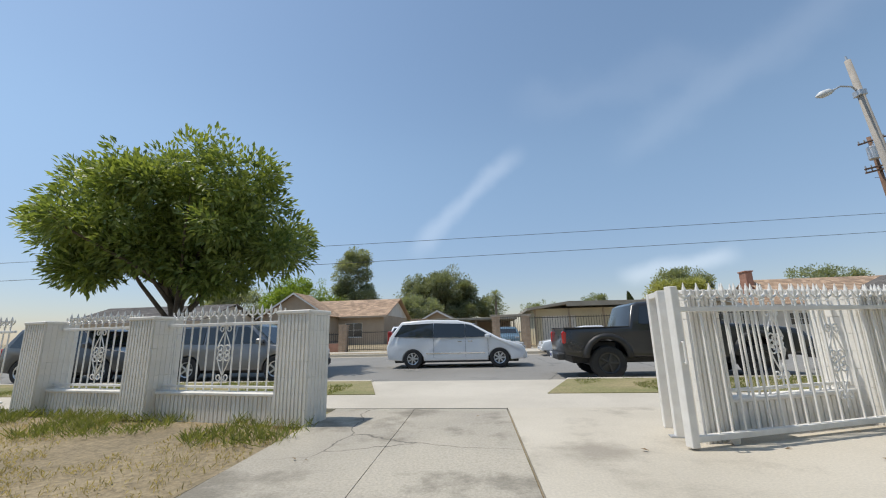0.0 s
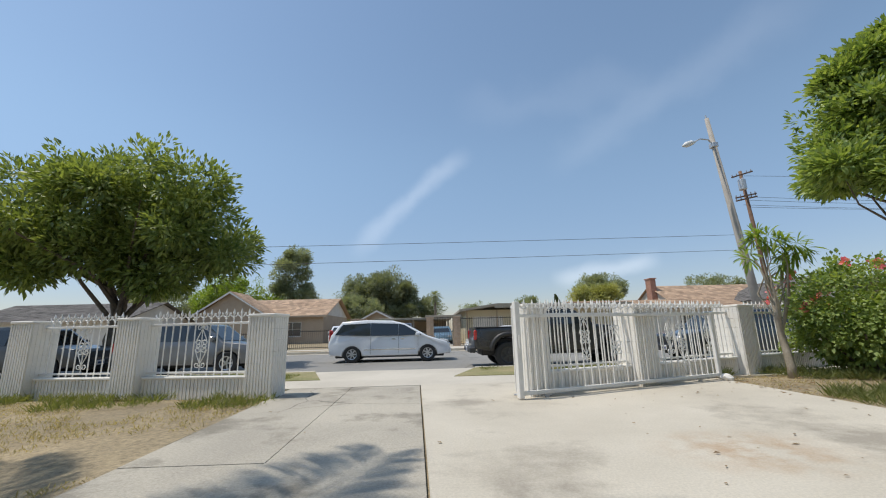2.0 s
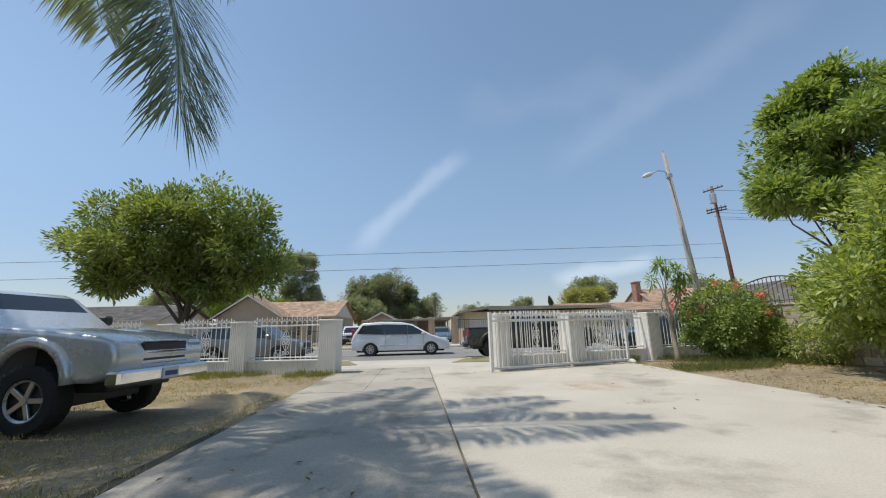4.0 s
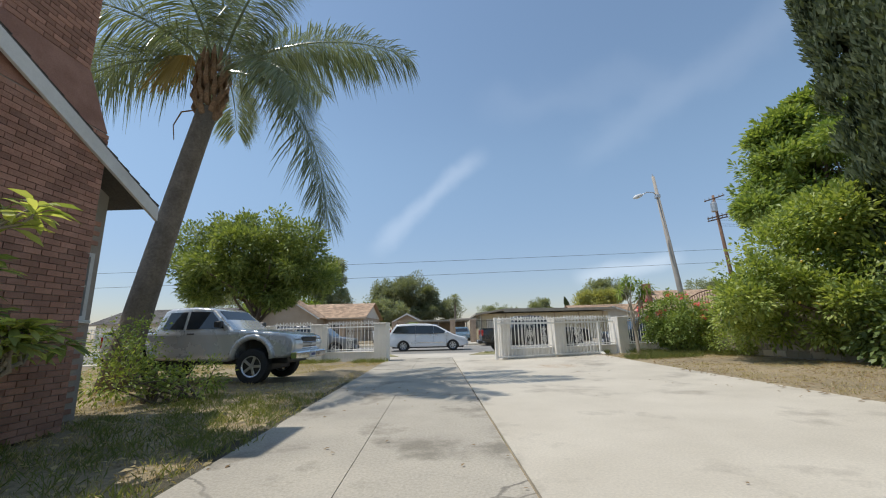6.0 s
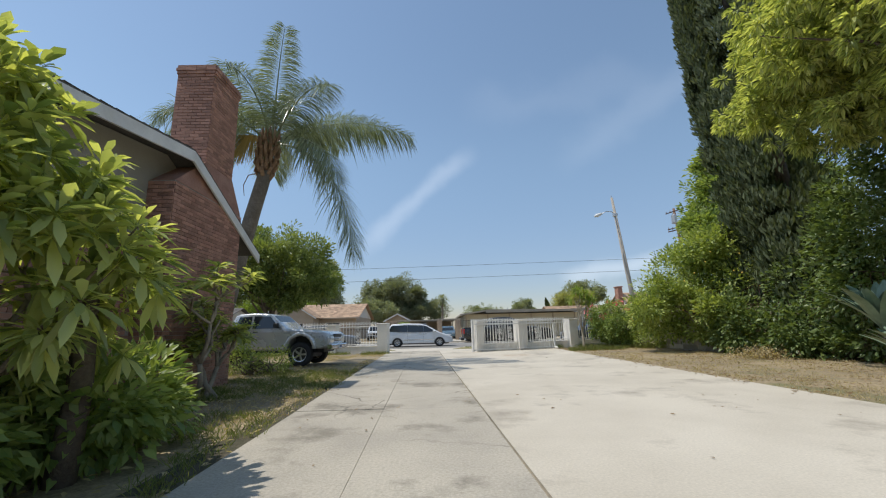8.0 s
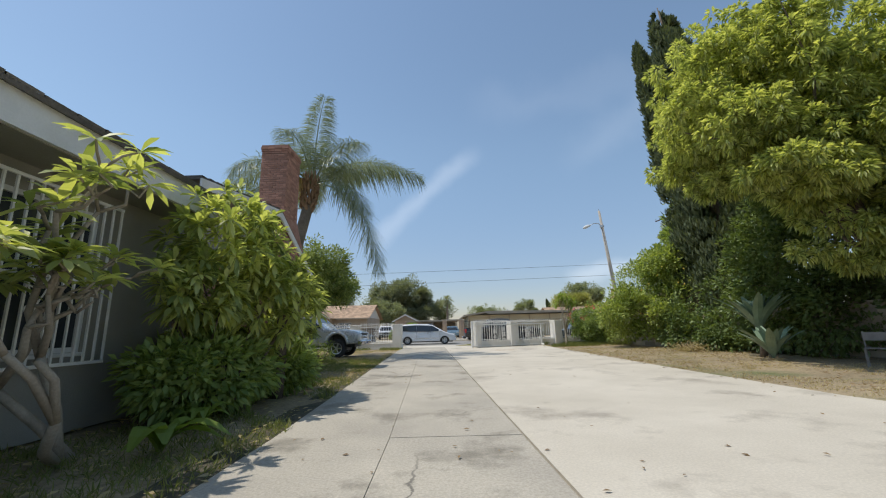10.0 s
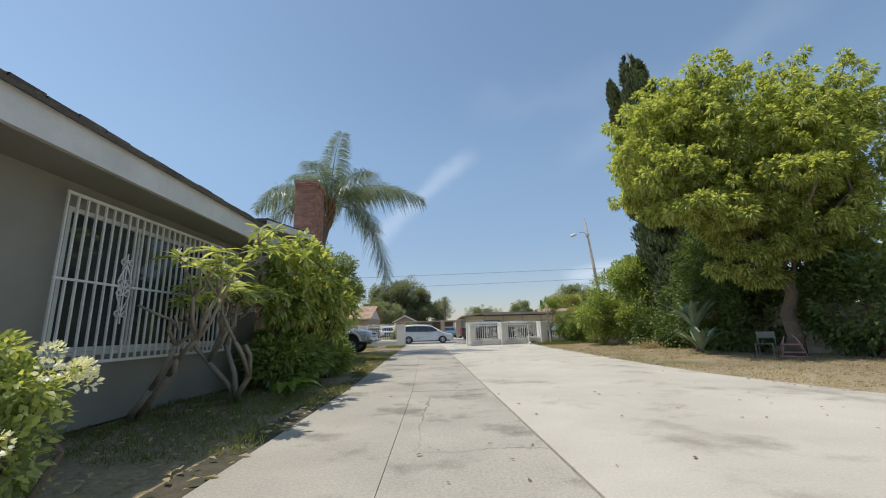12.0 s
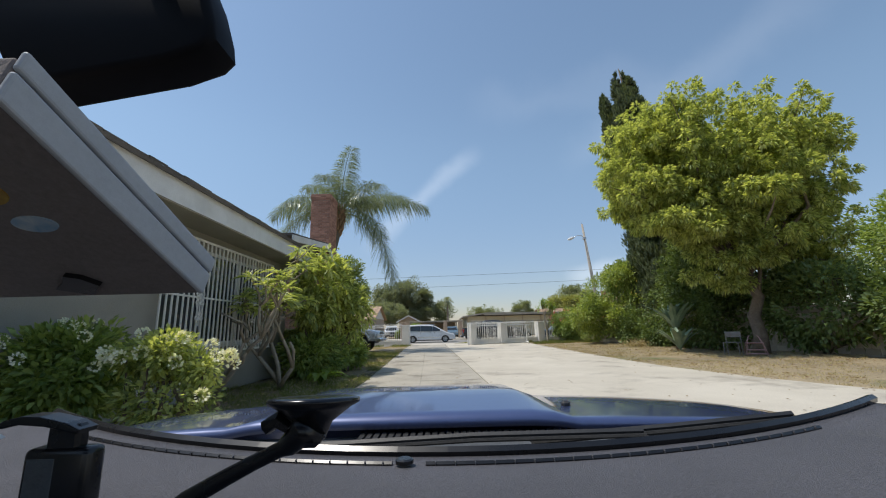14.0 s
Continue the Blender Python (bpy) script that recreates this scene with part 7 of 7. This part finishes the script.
garden_frame((10.75, 14.0, 0), -30)
c = thing("garden_chair", "dark wire garden chair in the shade", "chair", "", (10.2, 14.3, 0), -50)
for sx in (-0.22, 0.22):
    for sy in (-0.2, 0.2):
        part("leg", bx(sx - 0.012, sx + 0.012, sy - 0.012, sy + 0.012, 0, 0.42 if sy < 0 else 0.82), "dull_wire", c)
part("seat", bx(-0.24, 0.24, -0.22, 0.22, 0.42, 0.44, 0.005), "dull_wire", c)
part("backrest", bx(-0.24, 0.24, 0.19, 0.21, 0.60, 0.80, 0.005), "dull_wire", c)

rock = bmesh.new()
bmesh.ops.create_icosphere(rock, subdivisions=2, radius=0.12)
for v in rock.verts:
    v.co *= 1 + 0.3 * noise.noise(v.co * 9)
    v.co.z *= 0.7
rk = tagged(part("rock", rock, "white_paint"), "pale rock at the end of the gate track", "rock")
rk.location = (6.15, 29.95, 0.05)


# ---- the blue car at the end of the driveway, seen from its dashboard ----
def blue_car():
    root = thing("car", "blue car at the top of the driveway, with dusty dashboard", "car", "", (0, 0, 0))
    # bonnet with a raised middle
    bm = bmesh.new()
    nx, ny = 36, 16
    grid = []
    for j in range(ny + 1):
        v = j / ny
        row = []
        for i in range(nx + 1):
            u = i / nx * 2 - 1
            x = u * (0.93 - 0.10 * v * v)
            y = 0.96 + v * 1.12 - 0.10 * u * u * v
            s = max(0.0, min(1.0, (0.42 - 0.04 * v - abs(x + 0.10)) / 0.09))
            bump = 0.045 * s * s * (3 - 2 * s) * min(1.0, 0.25 + v * 3)
            z = 0.925 - 0.060 * v - 0.10 * v ** 4 + bump - 0.025 * abs(u) ** 3
            row.append(bm.verts.new((x, y, z)))
        grid.append(row)
    for j in range(ny):
        for i in range(nx):
            bm.faces.new((grid[j][i], grid[j][i + 1], grid[j + 1][i + 1], grid[j + 1][i]))
    r = bmesh.ops.extrude_face_region(bm, geom=bm.faces[:])
    for g in r["geom"]:
        if isinstance(g, bmesh.types.BMVert):
            g.co.z -= 0.02
    bmesh.ops.recalc_face_normals(bm, faces=bm.faces[:])
    hood = part("bonnet", bm, "paint_blue", root, "glossy dark blue bonnet", True)
    part("washer_nozzle", bx(0.335, 0.36, 1.20, 1.225, 0.905, 0.925, 0.006), "black_plastic", hood)
    # lower body with wheel arches, doors, boot
    s = 0.32
    body = [(2.22, s), (2.30, 0.55), (2.15, 0.74), (0.97, 0.84), (-1.9, 0.90), (-2.45, 0.86), (-2.5, 0.5), (-2.42, s)]
    body += list(reversed(arch(-1.30, 0.37, 0.28))) + list(reversed(arch(1.38, 0.37, 0.28)))
    for sg in (-1, 1):
        bm = bmesh.new()
        side_plate(bm, body, 0.0, 0.12, 0.03)
        for v in bm.verts:
            v.co = Vector((sg * (0.84 + v.co.y), v.co.x, v.co.z))
        bmesh.ops.recalc_face_normals(bm, faces=bm.faces[:])
        part("side_panel", bm, "paint_blue", root)
    part("front_bumper", bx(-0.80, 0.80, 2.05, 2.30, 0.28, 0.72, 0.05), "paint_blue", root)
    part("boot", bx(-0.78, 0.78, -2.5, -1.55, 0.4, 0.90, 0.05), "paint_blue", root)
    part("floor_pan", bx(-0.78, 0.78, -1.6, 2.05, 0.22, 0.30), "black_plastic", root)
    part("bulkhead", bx(-0.78, 0.78, 0.84, 0.88, 0.30, 0.86), "black_plastic", root)
    part("roof", bx(-0.60, 0.60, -1.25, -0.12, 1.44, 1.48, 0.02), "paint_blue", root)
    for sg in (-1, 1):
        for nm, pts in (("windscreen_pillar", [(sg * 0.80, 0.78, 0.90), (sg * 0.72, 0.35, 1.20), (sg * 0.60, -0.10, 1.45)]), ("rear_pillar", [(sg * 0.76, -1.75, 0.92), (sg * 0.60, -1.22, 1.45)]), ("roof_rail", [(sg * 0.60, -0.10, 1.45), (sg * 0.60, -1.25, 1.45)])):
            bm = bmesh.new()
            tube(bm, pts, 0.035, 8)
            part(nm, bm, "trim" if nm == "windscreen_pillar" else "paint_blue", root, smooth=True)
    tyre, rm, drum = wheel_meshes(0.32, 0.20, 7)
    for x in (-0.84, 0.84):
        for y in (1.38, -1.30):
            t = part("wheel", tyre, "tyre", root)
            t.matrix_basis = pose(x, y, 0.32, 0, 0, 90)
            part("rim", rm, "rim", t)
            part("drum", drum, "rim_dark", t)
    for sg in (-1, 1):
        st = part("seat", bx(sg * 0.36 - 0.24, sg * 0.36 + 0.24, -0.75, -0.30, 0.40, 0.58, 0.05), "black_plastic", root)
        part("backrest", bx(sg * 0.36 - 0.24, sg * 0.36 + 0.24, -0.95, -0.80, 0.50, 1.05, 0.05), "black_plastic", st)
    # dashboard: a shallow dished top that ends at the curved foot of the windscreen
    def foot(x):
        return 0.615 + 0.36 * (x - 0.06) ** 2

    bm = bmesh.new()
    nx, ny = 40, 14
    g = []
    for j in range(ny + 1):
        v = j / ny
        row = []
        for i in range(nx + 1):
            u = i / nx * 2 - 1
            x = u * 0.87
            y = 0.12 + v * (foot(x) - 0.12)
            z = 0.958 + 0.012 * u * u + 0.012 * math.sin(v * math.pi) - 0.05 * max(0, 0.25 - v) ** 1.2
            row.append(bm.verts.new((x, y, z)))
        g.append(row)
    for j in range(ny):
        for i in range(nx):
            bm.faces.new((g[j][i], g[j][i + 1], g[j + 1][i + 1], g[j + 1][i]))
    r = bmesh.ops.extrude_face_region(bm, geom=bm.faces[:])
    for q in r["geom"]:
        if isinstance(q, bmesh.types.BMVert):
            q.co.z -= 0.10
    bmesh.ops.recalc_face_normals(bm, faces=bm.faces[:])
    dash = part("dashboard", bm, "dash_vinyl", root, "dusty dark grey grained dashboard", True)

    def dash_z(x, y):
        u = x / 0.87
        v = (y - 0.12) / (foot(x) - 0.12)
        return 0.958 + 0.012 * u * u + 0.012 * math.sin(max(0, min(1, v)) * math.pi)

    # defrost slots with small ribs, sensor
    for x0, x1 in ((-0.66, -0.075), (-0.03, 0.60)):
        bm = bmesh.new()
        n = 24
        pts = []
        for k in range(n + 1):
            x = x0 + (x1 - x0) * k / n
            y = 0.562 + 0.37 * (x - 0.04) ** 2
            pts.append((x, y, dash_z(x, y) + 0.001))
        tube(bm, pts, 0.0042, 6)
        slot = part("defrost_slot", bm, "gloss_black", dash)
        for k in range(0, n):
            x = x0 + (x1 - x0) * (k + 0.5) / n
            y = 0.562 + 0.37 * (x - 0.04) ** 2
            z = dash_z(x, y)
            part("rib", bx(x - 0.0007, x + 0.0007, y - 0.005, y - 0.001, z + 0.001, z + 0.0050), "dash_vinyl", slot)
    bm = bmesh.new()
    tube(bm, [(-0.058, 0.562, 0.966), (-0.058, 0.562, 0.9705), (-0.058, 0.562, 0.972)], [0.012, 0.012, 0.009], 16)
    part("sensor", bm, "gloss_black", dash)
    bm = bmesh.new()
    tube(bm, [(u * 0.88, foot(u * 0.88), 0.962 + 0.014 * u * u) for u in [k / 12 - 1 for k in range(25)]], 0.009, 6)
    part("screen_seal", bm, "gloss_black", root, "black rubber windscreen seal")
    # cowl with grille and wipers
    bm = bmesh.new()
    rows = []
    for j in range(4):
        v = j / 3
        rows.append([bm.verts.new((u * 0.88, (foot(u * 0.88) + 0.008) * (1 - v) + v * 0.985, 0.945 + 0.03 * u * u * (1 - v) - 0.05 * v - 0.02 * math.sin(v * math.pi))) for u in [k / 12 - 1 for k in range(25)]])
    for a, b in zip(rows, rows[1:]):
        for k in range(24):
            bm.faces.new((a[k], a[k + 1], b[k + 1], b[k]))
    r = bmesh.ops.extrude_face_region(bm, geom=bm.faces[:])
    for q in r["geom"]:
        if isinstance(q, bmesh.types.BMVert):
            q.co.z -= 0.02
    bmesh.ops.recalc_face_normals(bm, faces=bm.faces[:])
    cowl = part("cowl", bm, "cowl_plastic", root, "grey plastic cowl below the windscreen")
    for k in range(46):
        x = -0.20 + k * 0.0165
        part("cowl_rib", bx(x, x + 0.011, 0.925, 0.975, 0.897, 0.906), "black_plastic", cowl)
    for pts in (((-0.30, 0.80, 0.925), (0.05, 0.79, 0.94), (0.36, 0.775, 0.945)), ((0.16, 0.82, 0.925), (0.42, 0.80, 0.945), (0.66, 0.80, 0.962))):
        bm = bmesh.new()
        tube(bm, pts, 0.007, 6)
        w = part("wiper", bm, "black_plastic", root)
        bm = bmesh.new()
        tube(bm, [Vector(q) + Vector((0, -0.014, -0.004)) for q in pts], 0.004, 5)
        part("wiper_blade", bm, "tyre", w)
    # rear-view mirror, tilted down to the driver
    bm = bmesh.new()
    side_plate(bm, [(-0.430, 1.480), (-0.415, 1.435), (-0.398, 1.412), (-0.366, 1.356), (-0.345, 1.350), (-0.235, 1.3695), (-0.222, 1.3745), (-0.204, 1.381), (-0.1945, 1.392), (-0.197, 1.41), (-0.207, 1.445), (-0.222, 1.480)], 0.292, 0.335, 0.007)
    mir = part("rear_view_mirror", bm, "mirror_black", root, "black rear-view mirror housing", "auto")
    bm = bmesh.new()
    tube(bm, [(-0.30, 0.330, 1.44), (-0.26, 0.30, 1.46), (-0.18, 0.10, 1.47)], [0.012, 0.010, 0.014], 8)
    part("mirror_stem", bm, "black_plastic", mir)
    # sun visor, hanging from the roof lining and tilted forward
    def visor_slab(x0, x1, lo, hi):
        """A slab across x, from share lo to share hi of the visor's thickness."""
        bm = bmesh.new()
        ring = []
        for x in (x0, x1):
            far, near = Vector((x, 0.379, 1.178)), Vector((x - 0.014, 0.196, 1.272))
            up = Vector((0.006, 0.004, 0.030))
            ring.append([bm.verts.new(p) for p in (far + up * lo, near + up * lo, near + up * hi, far + up * hi)])
        a, b = ring
        bm.faces.new(a), bm.faces.new(b[::-1])
        for k in range(4):
            bm.faces.new((a[k], b[k], b[(k + 1) % 4], a[(k + 1) % 4]))
        bmesh.ops.recalc_face_normals(bm, faces=bm.faces[:])
        bmesh.ops.bevel(bm, geom=bm.edges[:], offset=0.0018, segments=2, affect="EDGES", profile=0.5)
        return bm

    vis = part("sun_visor", visor_slab(-0.80, -0.2385, 0.0, 0.96), "visor_cloth", root, "brown-grey sun visor with pale plastic edging")
    part("edging", visor_slab(-0.2384, -0.2335, -0.03, 0.62), "visor_edge", vis, "pale grey plastic edging")
    part("edging", visor_slab(-0.2384, -0.2335, 0.68, 1.10), "visor_edge", vis, "pale grey plastic edging")
    for nm, x, sh, w, d, mt_ in (("sticker", -0.322, 0.66, 0.016, 0.012, "sticker_yellow"), ("sticker", -0.312, 0.50, 0.017, 0.009, "sticker_blue")):
        bm = bmesh.new()
        tube(bm, [(0, 0, -0.0010), (0, 0, 0.0005)], 1.0, 20)
        for v in bm.verts:
            v.co.x *= w
            v.co.y *= d
        part(nm, bm, mt_, vis).matrix_basis = pose(x, 0.379 - 0.183 * sh, 1.178 + 0.094 * sh, -27.2)
    bm = bmesh.new()
    prism(bm, [(-0.024, 0.004), (-0.008, 0.010), (0.004, 0.013), (0.020, 0.0), (0.010, -0.012), (-0.002, -0.016), (-0.010, -0.006)], -0.004, 0.001)
    part("clip", bm, "gloss_black", vis).matrix_basis = pose(-0.336, 0.358, 1.188, -27.2)
    # suction mount with a gooseneck
    mt = part("suction_mount", bx(-0.122, -0.096, 0.315, 0.338, 1.052, 1.064, 0.005), "gloss_black", root, "black suction mount with gooseneck")
    bm = bmesh.new()
    ax = Vector((0.0, 0.10, 0.99)).normalized()
    c = Vector((-0.106, 0.330, 1.083))
    tube(bm, [c - ax * 0.026, c - ax * 0.014, c - ax * 0.004, c, c + ax * 0.003, c + ax * 0.0045], [0.010, 0.015, 0.028, 0.0355, 0.036, 0.030], 28)
    part("suction_cup", bm, "gloss_black", mt, smooth=True)
    bm = bmesh.new()
    tube(bm, [(-0.106, 0.322, 1.070), (-0.114, 0.322, 1.061), (-0.122, 0.323, 1.054), (-0.128, 0.324, 1.051), (-0.150, 0.326, 1.041), (-0.171, 0.328, 1.0306), (-0.202, 0.332, 1.0143), (-0.25, 0.338, 0.980)], [0.016, 0.010, 0.0085, 0.006, 0.006, 0.0065, 0.007, 0.007], 12)
    part("gooseneck", bm, "gloss_black", mt, smooth=True)
    bm = bmesh.new()
    tube(bm, [(-0.142, 0.325, 1.066), (-0.132, 0.325, 1.072), (-0.120, 0.325, 1.064)], [0.006, 0.007, 0.005], 6)
    part("release_lever", bm, "gloss_black", mt)
    # phone cradle
    bm = bmesh.new()
    box(bm, -0.381, -0.321, 0.376, 0.398, 0.955, 1.0415)
    bmesh.ops.bevel(bm, geom=bm.edges[:], offset=0.006, segments=3, affect="EDGES", profile=0.5)
    ph = part("phone_holder", bm, "gloss_black", root, "black phone cradle on the dashboard", "auto")
    part("cradle_back", bx(-0.376, -0.350, 0.3755, 0.3775, 0.965, 1.034, 0.001), "cowl_plastic", ph)
    part("cradle_stem", bx(-0.366, -0.336, 0.380, 0.394, 1.036, 1.061, 0.003), "gloss_black", ph)
    bm = bmesh.new()
    side_plate(bm, [(-0.413, 1.060), (-0.404, 1.066), (-0.388, 1.0695), (-0.372, 1.0690), (-0.346, 1.063), (-0.333, 1.057), (-0.334, 1.053), (-0.366, 1.060), (-0.390, 1.062), (-0.404, 1.059)], 0.376, 0.398, 0.0015)
    part("cradle_jaw", bm, "gloss_black", ph)


M["mirror_black"] = mat("mirror_black", (0.006, 0.006, 0.007), (0.008, 0.008, 0.009), 6, 0.5, bump=0.0, spec=0.06, grain=0.05)
M["dash_vinyl"] = mat("dash_vinyl", (0.108, 0.106, 0.120), (0.090, 0.089, 0.101), 4, 0.6, bump=0.6, fine=420, spots=(0.105, 0.104, 0.11), spot_scale=7, spot_at=0.60, grain=0.5)
M["cowl_plastic"] = mat("cowl_plastic", (0.10, 0.105, 0.11), (0.075, 0.08, 0.085), 5, 0.5, bump=0.15, fine=120, grain=0.2)
M["visor_edge"] = mat("visor_edge", (0.50, 0.52, 0.54), (0.44, 0.46, 0.48), 6, 0.5, bump=0.05, fine=200, grain=0.06)
M["sticker_yellow"] = mat("sticker_yellow", (0.55, 0.36, 0.06), (0.30, 0.16, 0.05), 60, 0.6, bump=0, grain=0.1)
M["sticker_blue"] = mat("sticker_blue", (0.22, 0.42, 0.62), (0.55, 0.62, 0.66), 60, 0.6, bump=0, grain=0.1)
M["gloss_black"] = mat("gloss_black", (0.008, 0.008, 0.009), (0.011, 0.011, 0.012), 9, 0.28, bump=0.0, spec=0.5, grain=0.05)
M["visor_cloth"] = mat("visor_cloth", (0.25, 0.218, 0.205), (0.21, 0.182, 0.172), 6, 0.9, bump=0.2, fine=200, grain=0.15)
blue_car()


# ---- bricks of the chimney and the gable wall ----
def chimney_bricks():
    """Running bond on the chimney's faces; the courses nearest the driveway are single bricks."""
    c = CH
    L, H, J = 0.205, 0.066, 0.010
    rng = random.Random(12)
    bm = bmesh.new()
    box(bm, -L / 2, L / 2, -0.012, 0.012, 0, H, 0.003)
    unit_brick = mesh_of(bm, "brick")
    rest = bmesh.new()
    made = 0

    def face(p, q, z0, z1, single):
        nonlocal made
        p, q = Vector((*p, 0)), Vector((*q, 0))
        d = (q - p)
        n = max(1, round(d.length / (L + J)))
        step = d.length / n
        ang = math.degrees(math.atan2(d.y, d.x))
        j, z = 0, z0
        while z + H <= z1 + 0.001:
            shift = 0.5 * (j % 2)
            for i in range(n + (1 if shift else 0)):
                u0, u1 = max(0.0, (i - shift) * step), min(d.length, (i + 1 - shift) * step)
                w = u1 - u0 - J
                if w < 0.03:
                    continue
                m = Matrix.Translation(p + d.normalized() * (u0 + u1) / 2 + Vector((0, 0, z))) @ pose(0, rng.uniform(-0.002, 0.002), 0, 0, 0, ang)
                if single and made < 300 and w > 0.15:
                    b = part("brick", unit_brick, "brick", CHIMNEY)
                    b.matrix_basis = m @ Matrix.Diagonal((w / L, 1, 1, 1))
                    made += 1
                else:
                    box(rest, -w / 2, w / 2, -0.012, 0.012, 0, H, 0, m)
            z += H + J
            j += 1

    s, t = c["shoulder"] + 0.36, c["top"] - 0.30
    face((c["x0"], c["y0"]), (c["x1"], c["y0"]), s, t, True)
    face((c["x1"], c["y0"]), (c["x1"], c["y1"]), s, t, True)
    face((c["x0"], c["y1"]), (c["x1"], c["y1"]), s, t, False)
    face((c["x0"], c["y0"]), (c["x0"], c["y1"]), s, t, False)
    b = c["shoulder"] - 0.5
    face((c["x0"], c["by0"]), (c["bx1"], c["by0"]), 0, b, False)
    face((c["bx1"], c["by0"]), (c["bx1"], c["by1"]), 0, b, False)
    for k in range(4):
        o = 0.018 * (k if k < 3 else 1)
        z = t + k * 0.076
        face((c["x0"] - o, c["y0"] - o), (c["x1"] + o, c["y0"] - o), z, z + H, False)
        face((c["x1"] + o, c["y0"] - o), (c["x1"] + o, c["y1"] + o), z, z + H, False)
        face((c["x0"] - o, c["y1"] + o), (c["x1"] + o, c["y1"] + o), z, z + H, False)
        face((c["x0"] - o, c["y0"] - o), (c["x0"] - o, c["y1"] + o), z, z + H, False)
        box(rest, c["x0"] - o + 0.01, c["x1"] + o - 0.01, c["y0"] - o + 0.01, c["y1"] + o - 0.01, z, z + H)
    r = part("brickwork", rest, "brick_joined", CHIMNEY)
    tagged(r, kind="stuff")


chimney_bricks()


def wall_bricks():
    """Brick facing on the gable wall beside the driveway, round its window."""
    vs, fs = [], []
    L, H, J, x = 0.205, 0.066, 0.010, -5.45
    j, z = 0, 0.02
    while z < 2.85:
        y = 12.9 - (0.107 if j % 2 else 0)
        while y < 18.9:
            a, b = y, y + L
            if not (15.85 < (a + b) / 2 < 18.45) and not (18.5 < b and 1.3 < z < 2.45):
                k = len(vs)
                vs += [(x - 0.01, a, z), (x + 0.018, a, z), (x + 0.018, b, z), (x - 0.01, b, z), (x - 0.01, a, z + H), (x + 0.018, a, z + H), (x + 0.018, b, z + H), (x - 0.01, b, z + H)]
                fs += [(k + 1, k + 2, k + 6, k + 5), (k, k + 1, k + 5, k + 4), (k + 2, k + 3, k + 7, k + 6), (k + 4, k + 5, k + 6, k + 7), (k, k + 3, k + 2, k + 1)]
            y += L + J
        z += H + J
        j += 1
    me = bpy.data.meshes.new("brickwork")
    me.from_pydata(vs, [], fs)
    tagged(part("brickwork", me, "brick_joined", HOUSE), "red brick facing", kind="stuff")


wall_bricks()
